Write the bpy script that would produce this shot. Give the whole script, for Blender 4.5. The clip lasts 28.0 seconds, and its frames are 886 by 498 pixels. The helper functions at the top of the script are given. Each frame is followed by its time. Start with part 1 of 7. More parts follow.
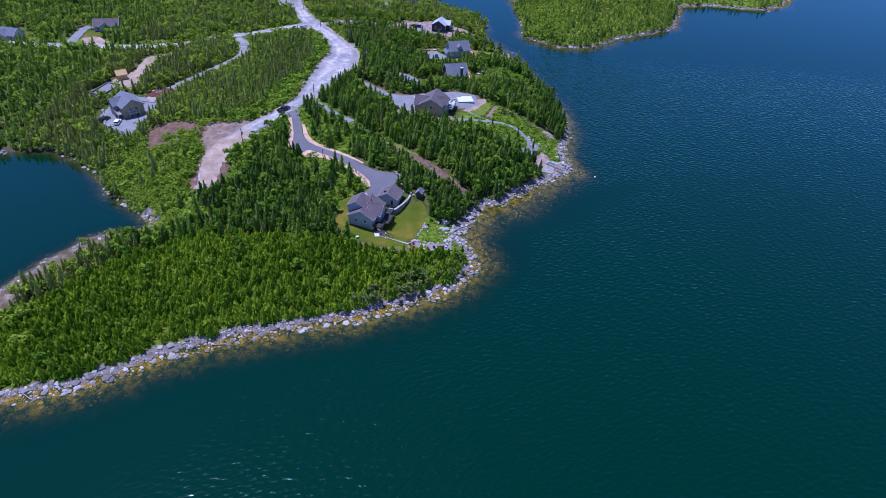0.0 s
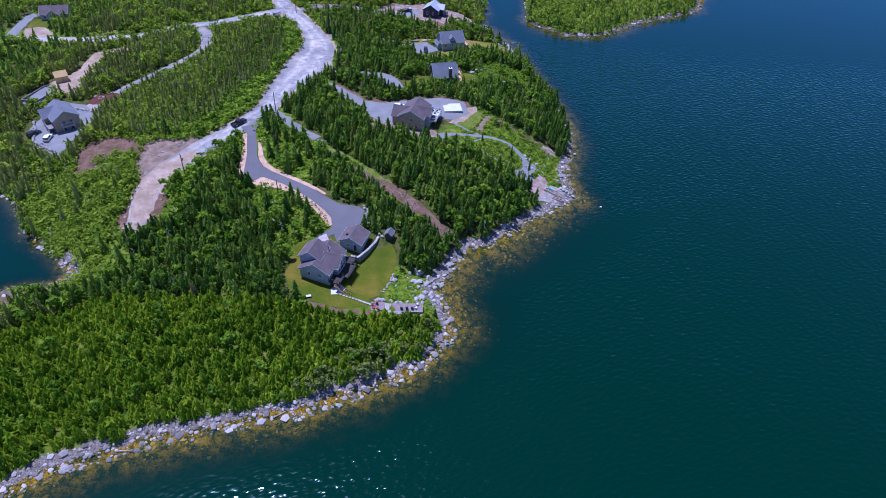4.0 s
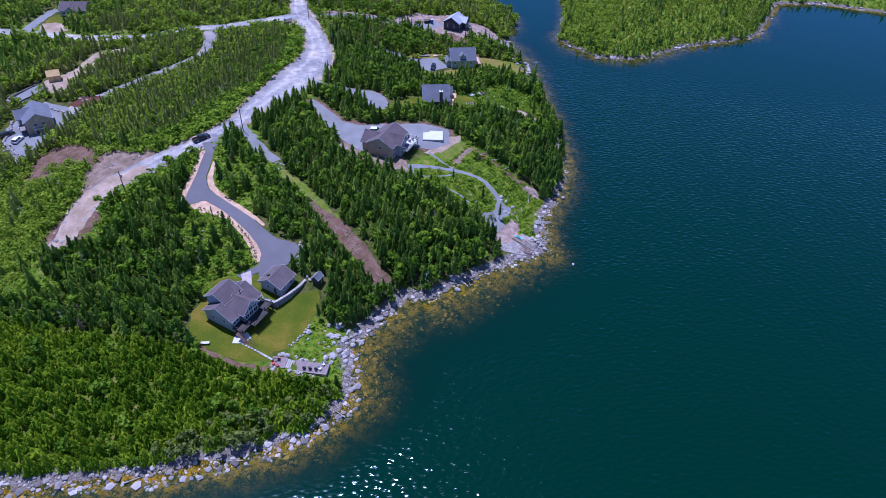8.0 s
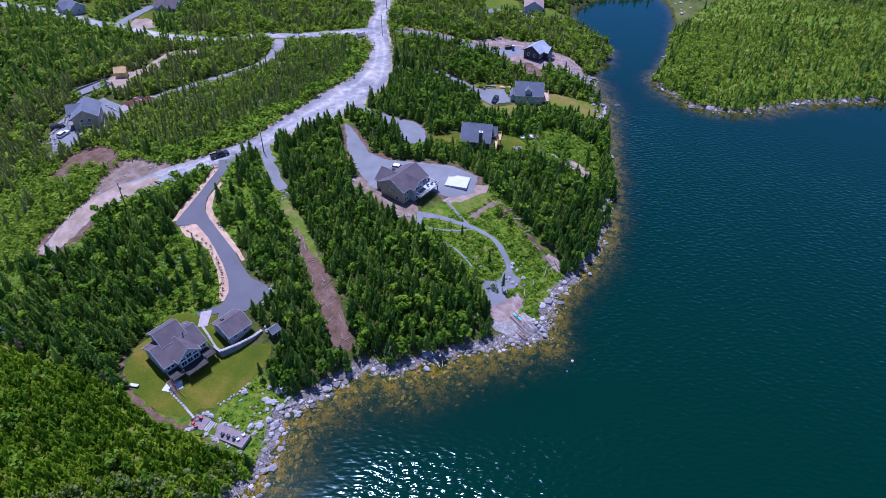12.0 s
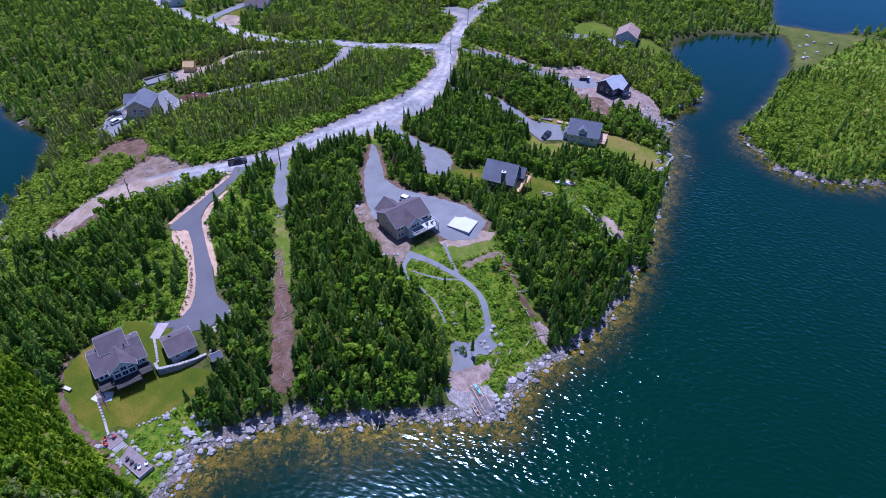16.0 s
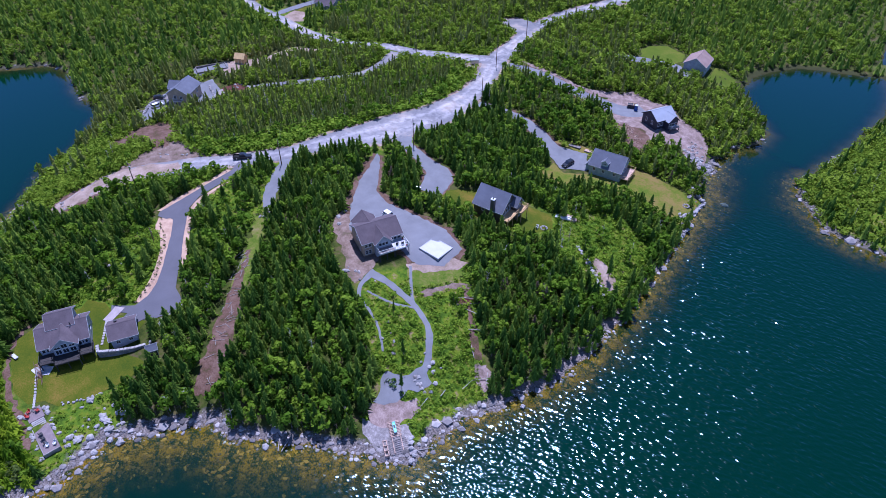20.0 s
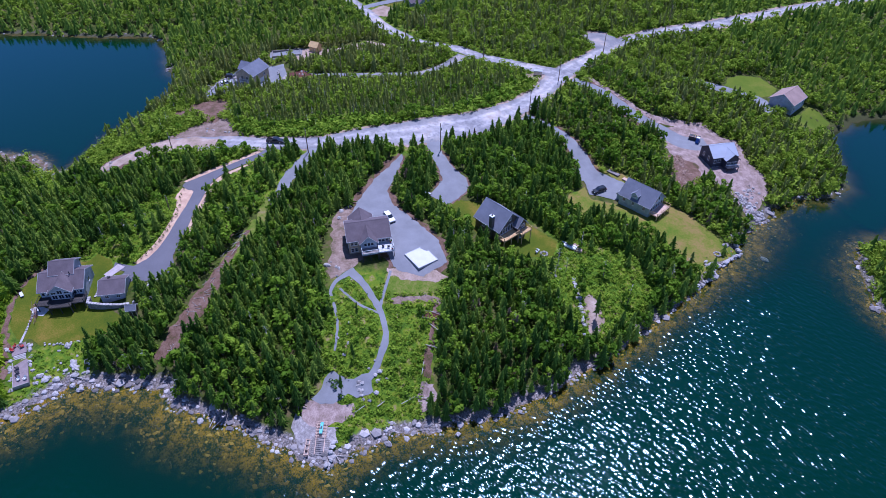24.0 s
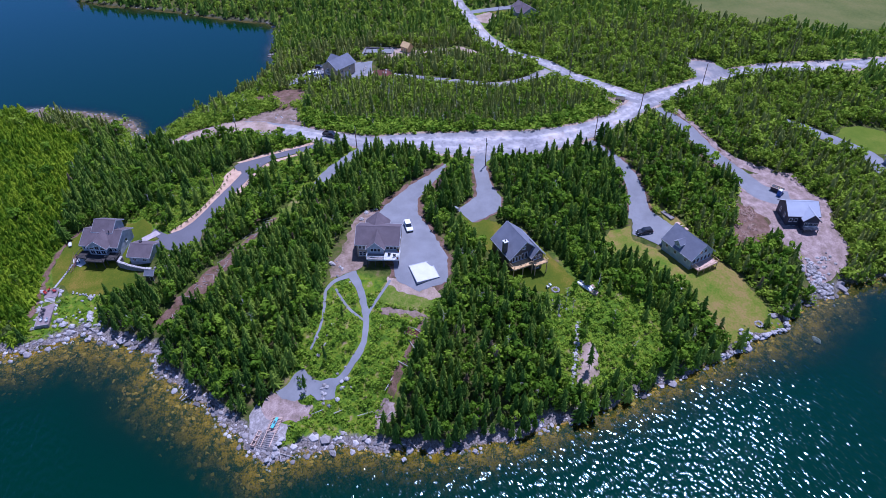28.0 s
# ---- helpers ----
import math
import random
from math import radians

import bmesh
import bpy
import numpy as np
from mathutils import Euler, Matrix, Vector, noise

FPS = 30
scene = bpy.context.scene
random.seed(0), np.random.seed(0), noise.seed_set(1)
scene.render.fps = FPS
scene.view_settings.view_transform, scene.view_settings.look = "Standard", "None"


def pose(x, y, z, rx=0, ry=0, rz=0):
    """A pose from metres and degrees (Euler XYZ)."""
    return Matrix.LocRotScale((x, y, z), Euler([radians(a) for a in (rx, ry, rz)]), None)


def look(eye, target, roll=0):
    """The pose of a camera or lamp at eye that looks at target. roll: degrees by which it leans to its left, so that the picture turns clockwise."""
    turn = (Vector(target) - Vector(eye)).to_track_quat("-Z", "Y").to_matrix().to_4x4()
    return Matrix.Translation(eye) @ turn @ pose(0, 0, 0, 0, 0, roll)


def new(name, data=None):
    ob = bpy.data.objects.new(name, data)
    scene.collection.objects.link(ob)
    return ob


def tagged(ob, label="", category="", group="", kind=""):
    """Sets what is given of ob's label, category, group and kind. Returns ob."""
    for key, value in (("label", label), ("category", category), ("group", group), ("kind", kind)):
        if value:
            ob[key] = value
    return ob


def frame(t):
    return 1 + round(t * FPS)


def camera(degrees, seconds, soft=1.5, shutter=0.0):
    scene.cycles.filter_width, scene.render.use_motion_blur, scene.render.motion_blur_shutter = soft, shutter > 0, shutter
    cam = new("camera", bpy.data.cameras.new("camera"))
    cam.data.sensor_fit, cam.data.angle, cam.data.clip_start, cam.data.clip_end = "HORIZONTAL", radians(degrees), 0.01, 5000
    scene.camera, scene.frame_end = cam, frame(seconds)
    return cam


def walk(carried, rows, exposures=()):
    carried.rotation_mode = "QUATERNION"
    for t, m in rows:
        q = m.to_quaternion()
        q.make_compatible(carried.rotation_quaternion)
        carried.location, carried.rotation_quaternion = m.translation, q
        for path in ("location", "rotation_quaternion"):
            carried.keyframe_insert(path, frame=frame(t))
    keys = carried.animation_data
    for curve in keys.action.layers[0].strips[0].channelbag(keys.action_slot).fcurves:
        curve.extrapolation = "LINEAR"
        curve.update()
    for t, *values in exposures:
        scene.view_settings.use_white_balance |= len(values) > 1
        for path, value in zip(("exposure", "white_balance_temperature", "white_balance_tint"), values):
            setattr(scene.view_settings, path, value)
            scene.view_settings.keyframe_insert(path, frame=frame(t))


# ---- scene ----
from mathutils import geometry

cam = camera(70.1, 28.0, soft=0.65)
METRES, EYE, TILT, LEAN, TURN = 288.75, 121.0, -0.19, 1.13, 0.0
ROWS = [
    (0.0, 0.0, 0.0, 0.0, 2.94, -36.38, -4.0),
    (0.5, -0.0021, 0.019, -0.0004, 2.99, -37.16, -3.99),
    (1.0, -0.0032, 0.0385, -0.0004, 3.04, -37.95, -3.94),
    (1.5, -0.0027, 0.0583, -0.0005, 3.09, -38.66, -3.91),
    (2.0, -0.0006, 0.0782, 0.0002, 3.14, -39.35, -3.84),
    (2.5, 0.0042, 0.0978, 0.001, 3.17, -39.65, -3.79),
    (3.0, 0.0111, 0.1169, 0.0014, 3.22, -39.63, -3.72),
    (3.5, 0.02, 0.1361, 0.002, 3.68, -39.7, -3.63),
    (5.5, 0.0771, 0.1936, 0.004, 5.26, -39.99, -3.33),
    (6.0, 0.0936, 0.2052, 0.0043, 6.02, -40.13, -3.24),
    (6.5, 0.1103, 0.2171, 0.0049, 7.24, -40.25, -3.13),
    (7.0, 0.1265, 0.2297, 0.0046, 8.67, -40.28, -3.08),
    (7.5, 0.1412, 0.2436, 0.0048, 10.67, -40.37, -3.03),
    (8.0, 0.1541, 0.2591, 0.005, 13.06, -40.48, -2.96),
    (8.5, 0.165, 0.2744, 0.005, 14.86, -40.54, -2.86),
    (9.0, 0.1755, 0.2916, 0.0052, 16.83, -40.55, -2.73),
    (9.5, 0.1858, 0.3096, 0.0056, 18.85, -40.6, -2.62),
    (10.0, 0.1957, 0.3276, 0.0056, 20.87, -40.58, -2.52),
    (10.5, 0.2061, 0.3458, 0.0059, 22.42, -40.62, -2.42),
    (11.0, 0.2173, 0.3623, 0.0055, 23.85, -40.59, -2.34),
    (11.5, 0.2292, 0.3773, 0.0054, 25.45, -40.66, -2.27),
    (12.0, 0.2417, 0.3919, 0.0054, 27.26, -40.77, -2.17),
    (12.5, 0.2537, 0.4066, 0.0054, 29.14, -40.82, -2.04),
    (14.5, 0.2921, 0.4692, 0.0049, 36.5, -40.74, -1.79),
    (15.0, 0.2989, 0.4851, 0.0051, 38.15, -40.74, -1.72),
    (15.5, 0.3053, 0.5013, 0.005, 39.81, -40.75, -1.65),
    (16.0, 0.3114, 0.5178, 0.0052, 41.42, -40.77, -1.59),
    (16.5, 0.3172, 0.5344, 0.0054, 42.85, -40.79, -1.54),
    (17.0, 0.3227, 0.5508, 0.0055, 44.24, -40.82, -1.49),
    (17.5, 0.3292, 0.5669, 0.0058, 45.7, -40.77, -1.42),
    (18.0, 0.3372, 0.5819, 0.0058, 47.16, -40.75, -1.35),
    (18.5, 0.3462, 0.5961, 0.0063, 48.6, -40.78, -1.27),
    (19.0, 0.3559, 0.6096, 0.0059, 50.28, -40.83, -1.21),
    (19.5, 0.365, 0.6235, 0.0058, 52.12, -40.87, -1.13),
    (20.0, 0.3732, 0.6378, 0.0056, 53.87, -40.85, -1.04),
    (20.5, 0.3804, 0.6522, 0.0056, 55.42, -40.86, -0.99),
    (21.0, 0.3874, 0.6666, 0.0056, 57.08, -40.92, -0.93),
    (21.5, 0.3948, 0.681, 0.0056, 58.93, -40.99, -0.88),
    (23.5, 0.4155, 0.7377, 0.0048, 66.1, -40.97, -0.77),
    (24.0, 0.4182, 0.7519, 0.0049, 67.79, -40.94, -0.73),
    (24.5, 0.4199, 0.7662, 0.0048, 69.64, -40.92, -0.66),
    (25.0, 0.4205, 0.7803, 0.0047, 71.69, -40.92, -0.62),
    (25.5, 0.4202, 0.7947, 0.0046, 73.66, -40.92, -0.54),
    (26.0, 0.4198, 0.809, 0.0046, 75.43, -40.94, -0.44),
    (26.5, 0.4201, 0.8233, 0.0047, 77.27, -40.9, -0.35),
    (27.0, 0.4213, 0.8376, 0.0048, 79.13, -40.86, -0.26),
    (27.5, 0.4234, 0.8516, 0.0049, 80.91, -40.81, -0.18),
    (28.0, 0.4263, 0.8653, 0.0045, 82.79, -40.76, -0.08),
]

walk(cam, [(t, pose(0, 0, EYE, TILT, LEAN, TURN) @ pose(METRES * x, METRES * y, METRES * z, 90 + pitch, roll, yaw)) for t, x, y, z, yaw, pitch, roll in ROWS],
     [(0, 0.47, 4920, 30), (28, 0.47, 4920, 30)])

# ---- light: high summer sun in a clear sky ----
SUN_AZ, SUN_EL = 143.0, 69.0
sun_way = Vector((math.cos(radians(SUN_EL)) * math.cos(radians(SUN_AZ)), math.cos(radians(SUN_EL)) * math.sin(radians(SUN_AZ)), math.sin(radians(SUN_EL))))
world = bpy.data.worlds.new("world")
scene.world = world
world.use_nodes = True
wn = world.node_tree.nodes
sky = wn.new("ShaderNodeTexSky")
sky.sky_type, sky.sun_disc = "NISHITA", False
sky.sun_elevation, sky.sun_rotation = radians(SUN_EL), math.atan2(sun_way.x, sun_way.y)
sky.altitude, sky.air_density, sky.dust_density, sky.ozone_density = 0, 0.9, 0.0, 4.0
world.node_tree.links.new(sky.outputs[0], wn["Background"].inputs[0])
wn["Background"].inputs[1].default_value = 0.090
sun = new("sun", bpy.data.lights.new("sun", "SUN"))
sun.data.energy, sun.data.angle, sun.data.color = 4.15, radians(0.53), (1.0, 0.95, 0.88)
sun.matrix_world = look(sun_way * 300, (0, 0, 0))

# ---- materials ----
def material(name, rough=0.85, metal=0.0):
    m = bpy.data.materials.new(name)
    m.use_nodes = True
    b = m.node_tree.nodes["Principled BSDF"]
    b.inputs["Roughness"].default_value, b.inputs["Metallic"].default_value = rough, metal
    return m, m.node_tree.nodes, m.node_tree.links, b


def ramp(nodes, stops):
    r = nodes.new("ShaderNodeValToRGB")
    e = r.color_ramp.elements
    while len(e) < len(stops):
        e.new(0.5)
    for el, (p, c) in zip(e, stops):
        el.position, el.color = p, (*c, 1)
    return r


def noise_node(nodes, links, scale, detail=4.0, rough=0.6, dist=0.0):
    n, c = nodes.new("ShaderNodeTexNoise"), nodes.new("ShaderNodeNewGeometry")
    links.new(c.outputs["Position"], n.inputs["Vector"])
    n.inputs["Scale"].default_value, n.inputs["Detail"].default_value = scale, detail
    n.inputs["Roughness"].default_value, n.inputs["Distortion"].default_value = rough, dist
    return n


def mixer(nodes, links, fac, a, b, mode="MIX"):
    m = nodes.new("ShaderNodeMix")
    m.data_type, m.blend_type = "RGBA", mode
    for socket, v in ((m.inputs[0], fac), (m.inputs[6], a), (m.inputs[7], b)):
        if isinstance(v, bpy.types.NodeSocket):
            links.new(v, socket)
        else:
            socket.default_value = (*v, 1) if isinstance(v, tuple) else v
    return m.outputs[2]


def bump(nodes, links, b, height, strength, distance):
    n = nodes.new("ShaderNodeBump")
    n.inputs["Strength"].default_value, n.inputs["Distance"].default_value = strength, distance
    links.new(height, n.inputs["Height"])
    links.new(n.outputs[0], b.inputs["Normal"])
    return n


def mottled(name, stops, scale, fine, rough=0.85, relief=0.3, dist=0.05, metal=0.0):
    """A surface whose colour varies at two scales, with fine relief."""
    m, n, l, b = material(name, rough, metal)
    if rough > 0.84:
        b.inputs["Specular IOR Level"].default_value = 0.12
    big, small = noise_node(n, l, scale, 3), noise_node(n, l, fine, 5, 0.7)
    add = n.new("ShaderNodeMath")
    add.operation = "MULTIPLY_ADD"
    l.new(small.outputs[0], add.inputs[0])
    add.inputs[1].default_value = 0.45
    half = n.new("ShaderNodeMath")
    half.operation = "MULTIPLY"
    half.inputs[1].default_value = 0.55
    l.new(big.outputs[0], half.inputs[0])
    l.new(half.outputs[0], add.inputs[2])
    r = ramp(n, stops)
    l.new(add.outputs[0], r.inputs[0])
    l.new(r.outputs[0], b.inputs["Base Color"])
    if relief:
        bump(n, l, b, small.outputs[0], relief, dist)
    return m


def spread(c, k=0.3, lo=0.36, hi=0.64):
    return [(lo, tuple(v * (1 - k) for v in c)), (hi, tuple(min(1, v * (1 + k)) for v in c))]


def siding(name, c, course=0.16):
    """Painted lap siding with a shadow line each course."""
    m, n, l, b = material(name, 0.6)
    w, g = n.new("ShaderNodeTexWave"), n.new("ShaderNodeNewGeometry")
    w.wave_type, w.bands_direction, w.wave_profile = "BANDS", "Z", "SAW"
    w.inputs["Scale"].default_value = 0.314 / course
    l.new(g.outputs["Position"], w.inputs["Vector"])
    v = noise_node(n, l, 0.9, 4)
    r = ramp(n, spread(c, 0.14))
    l.new(v.outputs[0], r.inputs[0])
    l.new(r.outputs[0], b.inputs["Base Color"])
    bump(n, l, b, w.outputs[0], 0.5, 0.02)
    return m


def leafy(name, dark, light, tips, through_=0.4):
    """Foliage: one tint a tree, lighter at bough tips and on upward leaf sprays."""
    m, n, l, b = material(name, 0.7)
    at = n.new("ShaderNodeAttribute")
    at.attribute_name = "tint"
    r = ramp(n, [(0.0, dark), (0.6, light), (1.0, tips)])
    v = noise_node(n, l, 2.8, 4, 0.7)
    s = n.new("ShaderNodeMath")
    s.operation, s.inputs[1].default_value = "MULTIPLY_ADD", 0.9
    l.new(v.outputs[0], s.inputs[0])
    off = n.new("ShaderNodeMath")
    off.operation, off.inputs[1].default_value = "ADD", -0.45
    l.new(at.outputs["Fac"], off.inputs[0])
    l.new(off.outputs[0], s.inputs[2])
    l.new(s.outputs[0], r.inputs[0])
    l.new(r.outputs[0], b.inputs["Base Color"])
    b.inputs["Specular IOR Level"].default_value = 0.05
    t, mix = n.new("ShaderNodeBsdfTranslucent"), n.new("ShaderNodeMixShader")
    l.new(r.outputs[0], t.inputs[0])
    mix.inputs[0].default_value = through_
    l.new(b.outputs[0], mix.inputs[1])
    l.new(t.outputs[0], mix.inputs[2])
    l.new(mix.outputs[0], n["Material Output"].inputs[0])
    return m


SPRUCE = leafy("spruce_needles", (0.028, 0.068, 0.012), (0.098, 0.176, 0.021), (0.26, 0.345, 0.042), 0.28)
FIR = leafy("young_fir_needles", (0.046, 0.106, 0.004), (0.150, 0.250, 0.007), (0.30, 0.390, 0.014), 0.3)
SCRUB = leafy("scrub_leaves", (0.05, 0.085, 0.018), (0.11, 0.155, 0.032), (0.20, 0.235, 0.06), 0.3)
HEATH = leafy("heath_growth", (0.055, 0.098, 0.007), (0.128, 0.185, 0.011), (0.22, 0.275, 0.018), 0.35)
OLIVE = leafy("straggly_needles", (0.064, 0.096, 0.020), (0.178, 0.212, 0.042), (0.32, 0.34, 0.08), 0.34)
MIXED = leafy("mixed_growth", (0.060, 0.122, 0.010), (0.162, 0.250, 0.017), (0.27, 0.360, 0.030), 0.42)
LEAF = leafy("broad_leaves", (0.048, 0.108, 0.008), (0.125, 0.225, 0.013), (0.25, 0.355, 0.026), 0.4)
WITHERED = leafy("withered_needles", (0.075, 0.050, 0.030), (0.165, 0.105, 0.066), (0.26, 0.18, 0.12), 0.25)
BARK = mottled("bark", spread((0.16, 0.13, 0.11), 0.4), 1.2, 9, 0.95, 0.6, 0.03)
SNAG = mottled("weathered_wood", spread((0.34, 0.31, 0.29), 0.3), 1.5, 12, 0.95, 0.5, 0.02)
GRAVEL = mottled("grey_gravel", spread((0.19, 0.19, 0.205), 0.18), 0.2, 6.0, 0.95, 0.4, 0.03)
ASPHALT = mottled("asphalt", spread((0.125, 0.120, 0.138), 0.12), 0.15, 5.0, 0.9, 0.2, 0.01)
CUTGRASS = mottled("rough_cut_grass", [(0.34, (0.05, 0.095, 0.008)), (0.47, (0.10, 0.145, 0.013)), (0.57, (0.17, 0.165, 0.04)), (0.68, (0.26, 0.19, 0.12))], 0.4, 2.4, 0.95, 0.6, 0.1)
MULCH = mottled("tan_mulch", [(0.35, (0.34, 0.21, 0.145)), (0.6, (0.54, 0.37, 0.265))], 0.5, 4.0, 0.95, 0.4, 0.05)
BROWN = mottled("cleared_earth", [(0.36, (0.05, 0.055, 0.014)), (0.47, (0.125, 0.072, 0.052)), (0.66, (0.215, 0.14, 0.11))], 0.35, 2.5, 1.0, 0.8, 0.15)
DIRT = mottled("sandy_earth", [(0.33, (0.17, 0.14, 0.08)), (0.48, (0.29, 0.21, 0.165)), (0.64, (0.44, 0.34, 0.285))], 0.25, 3.0, 1.0, 0.5, 0.08)
TRODDEN = mottled("trodden_earth", [(0.34, (0.09, 0.085, 0.04)), (0.48, (0.18, 0.125, 0.10)), (0.66, (0.31, 0.235, 0.195))], 0.4, 2.5, 1.0, 0.6, 0.1)
PINKISH = mottled("pinkish_earth", [(0.34, (0.13, 0.10, 0.075)), (0.5, (0.25, 0.18, 0.16)), (0.66, (0.40, 0.31, 0.285))], 0.45, 3.0, 1.0, 0.6, 0.08)
REDDIRT = mottled("red_soil", spread((0.10, 0.042, 0.032), 0.3), 0.4, 4.0, 1.0, 0.6, 0.08)
LAWN = mottled("mown_grass", [(0.36, (0.046, 0.076, 0.004)), (0.51, (0.085, 0.100, 0.005)), (0.64, (0.175, 0.125, 0.020))], 0.13, 3.0, 0.9, 0.35, 0.04)
DRYLAWN = mottled("dry_grass", [(0.38, (0.07, 0.125, 0.007)), (0.49, (0.135, 0.145, 0.018)), (0.62, (0.23, 0.150, 0.055))], 0.17, 2.0, 0.95, 0.35, 0.04)
STONE = mottled("granite", [(0.34, (0.12, 0.11, 0.108)), (0.5, (0.245, 0.22, 0.215)), (0.68, (0.42, 0.385, 0.375))], 0.6, 7.0, 0.9, 0.6, 0.05)
PALESTONE = mottled("pale_stone", spread((0.35, 0.325, 0.32), 0.30), 0.8, 8.0, 0.9, 0.5, 0.04)
WHITE = mottled("white_paint", spread((0.6, 0.6, 0.61), 0.08), 0.8, 9, 0.5, 0.05, 0.01)
SLAB = mottled("white_concrete", spread((0.52, 0.51, 0.52), 0.08), 0.5, 6, 0.85, 0.15, 0.01)
DARK = mottled("dark_trim", spread((0.03, 0.03, 0.035), 0.2), 0.8, 9, 0.6, 0.1, 0.01)
CEDAR = mottled("new_timber", spread((0.55, 0.36, 0.17), 0.2), 1.5, 14, 0.75, 0.2, 0.01)
# dark brown decking, darkened further to stand in for the shadow beneath it
DARKDECK = mottled("dark_shaded_decking", spread((0.034, 0.027, 0.026), 0.25), 1.2, 12, 0.75, 0.2, 0.01)
DECKWOOD = mottled("grey_decking", spread((0.20, 0.17, 0.165), 0.25), 1.2, 12, 0.8, 0.2, 0.01)
REDWOOD = mottled("reddish_timber", spread((0.48, 0.33, 0.26), 0.25), 1.2, 12, 0.8, 0.2, 0.01)
PAVER = mottled("brown_pavers", spread((0.21, 0.165, 0.17), 0.2), 0.8, 5, 0.85, 0.4, 0.02)
WALKWAY = mottled("pale_pink_paving", spread((0.38, 0.32, 0.325), 0.15), 0.8, 5, 0.85, 0.3, 0.02)
POLE = mottled("utility_pole_wood", spread((0.20, 0.12, 0.09), 0.25), 1.5, 12, 0.9, 0.2, 0.01)
STEEL = mottled("galvanised_steel", spread((0.5, 0.5, 0.52), 0.12), 2, 12, 0.4, 0.05, 0.01, 0.9)
RUBBER = mottled("tyre_rubber", spread((0.02, 0.02, 0.02), 0.2), 3, 20, 0.9, 0.1, 0.01)
ROOF_A = mottled("brown_grey_shingle", spread((0.118, 0.094, 0.104), 0.2), 0.4, 5, 0.9, 0.4, 0.02)
ROOF_B = mottled("blue_grey_shingle", spread((0.145, 0.15, 0.185), 0.16), 0.4, 5, 0.9, 0.4, 0.02)
ROOF_C = mottled("light_steel_roof", spread((0.34, 0.355, 0.41), 0.08), 0.4, 5, 0.45, 0.1, 0.01)
ROOF_D = mottled("tan_shingle", spread((0.30, 0.21, 0.185), 0.16), 0.4, 5, 0.9, 0.4, 0.02)
SIDE_GREY = siding("grey_siding", (0.36, 0.38, 0.43))
SIDE_BLUE = siding("blue_green_siding", (0.30, 0.375, 0.40))
SIDE_TAN = siding("tan_siding", (0.38, 0.30, 0.22))
SIDE_BROWN = siding("dark_brown_siding", (0.075, 0.06, 0.055))
SIDE_NAVY = siding("dark_navy_siding", (0.030, 0.034, 0.055))
OSB = mottled("bare_sheathing", spread((0.62, 0.42, 0.20), 0.15), 0.9, 9, 0.85, 0.2, 0.01)
PORT_BLUE = mottled("blue_plastic", spread((0.02, 0.09, 0.35), 0.15), 1, 9, 0.4, 0.05, 0.01)
TEAL = mottled("teal_plastic", spread((0.10, 0.40, 0.45), 0.15), 1, 9, 0.4, 0.05, 0.01)
RED = mottled("red_paint", spread((0.40, 0.03, 0.02), 0.15), 1, 9, 0.5, 0.05, 0.01)
CAR_DARK = mottled("dark_car_paint", spread((0.018, 0.020, 0.025), 0.1), 1, 9, 0.25, 0.0, 0.01)
CAR_WHITE = mottled("white_car_paint", spread((0.78, 0.79, 0.80), 0.04), 1, 9, 0.25, 0.0, 0.01)
TRIM = mottled("grey_trim", spread((0.36, 0.36, 0.38), 0.1), 0.8, 9, 0.6, 0.05, 0.01)
GLASS, gn, gl, gb = material("window_glass", 0.06)
gb.inputs["Base Color"].default_value = (0.02, 0.025, 0.035, 1)
gb.inputs["Specular IOR Level"].default_value = 0.7


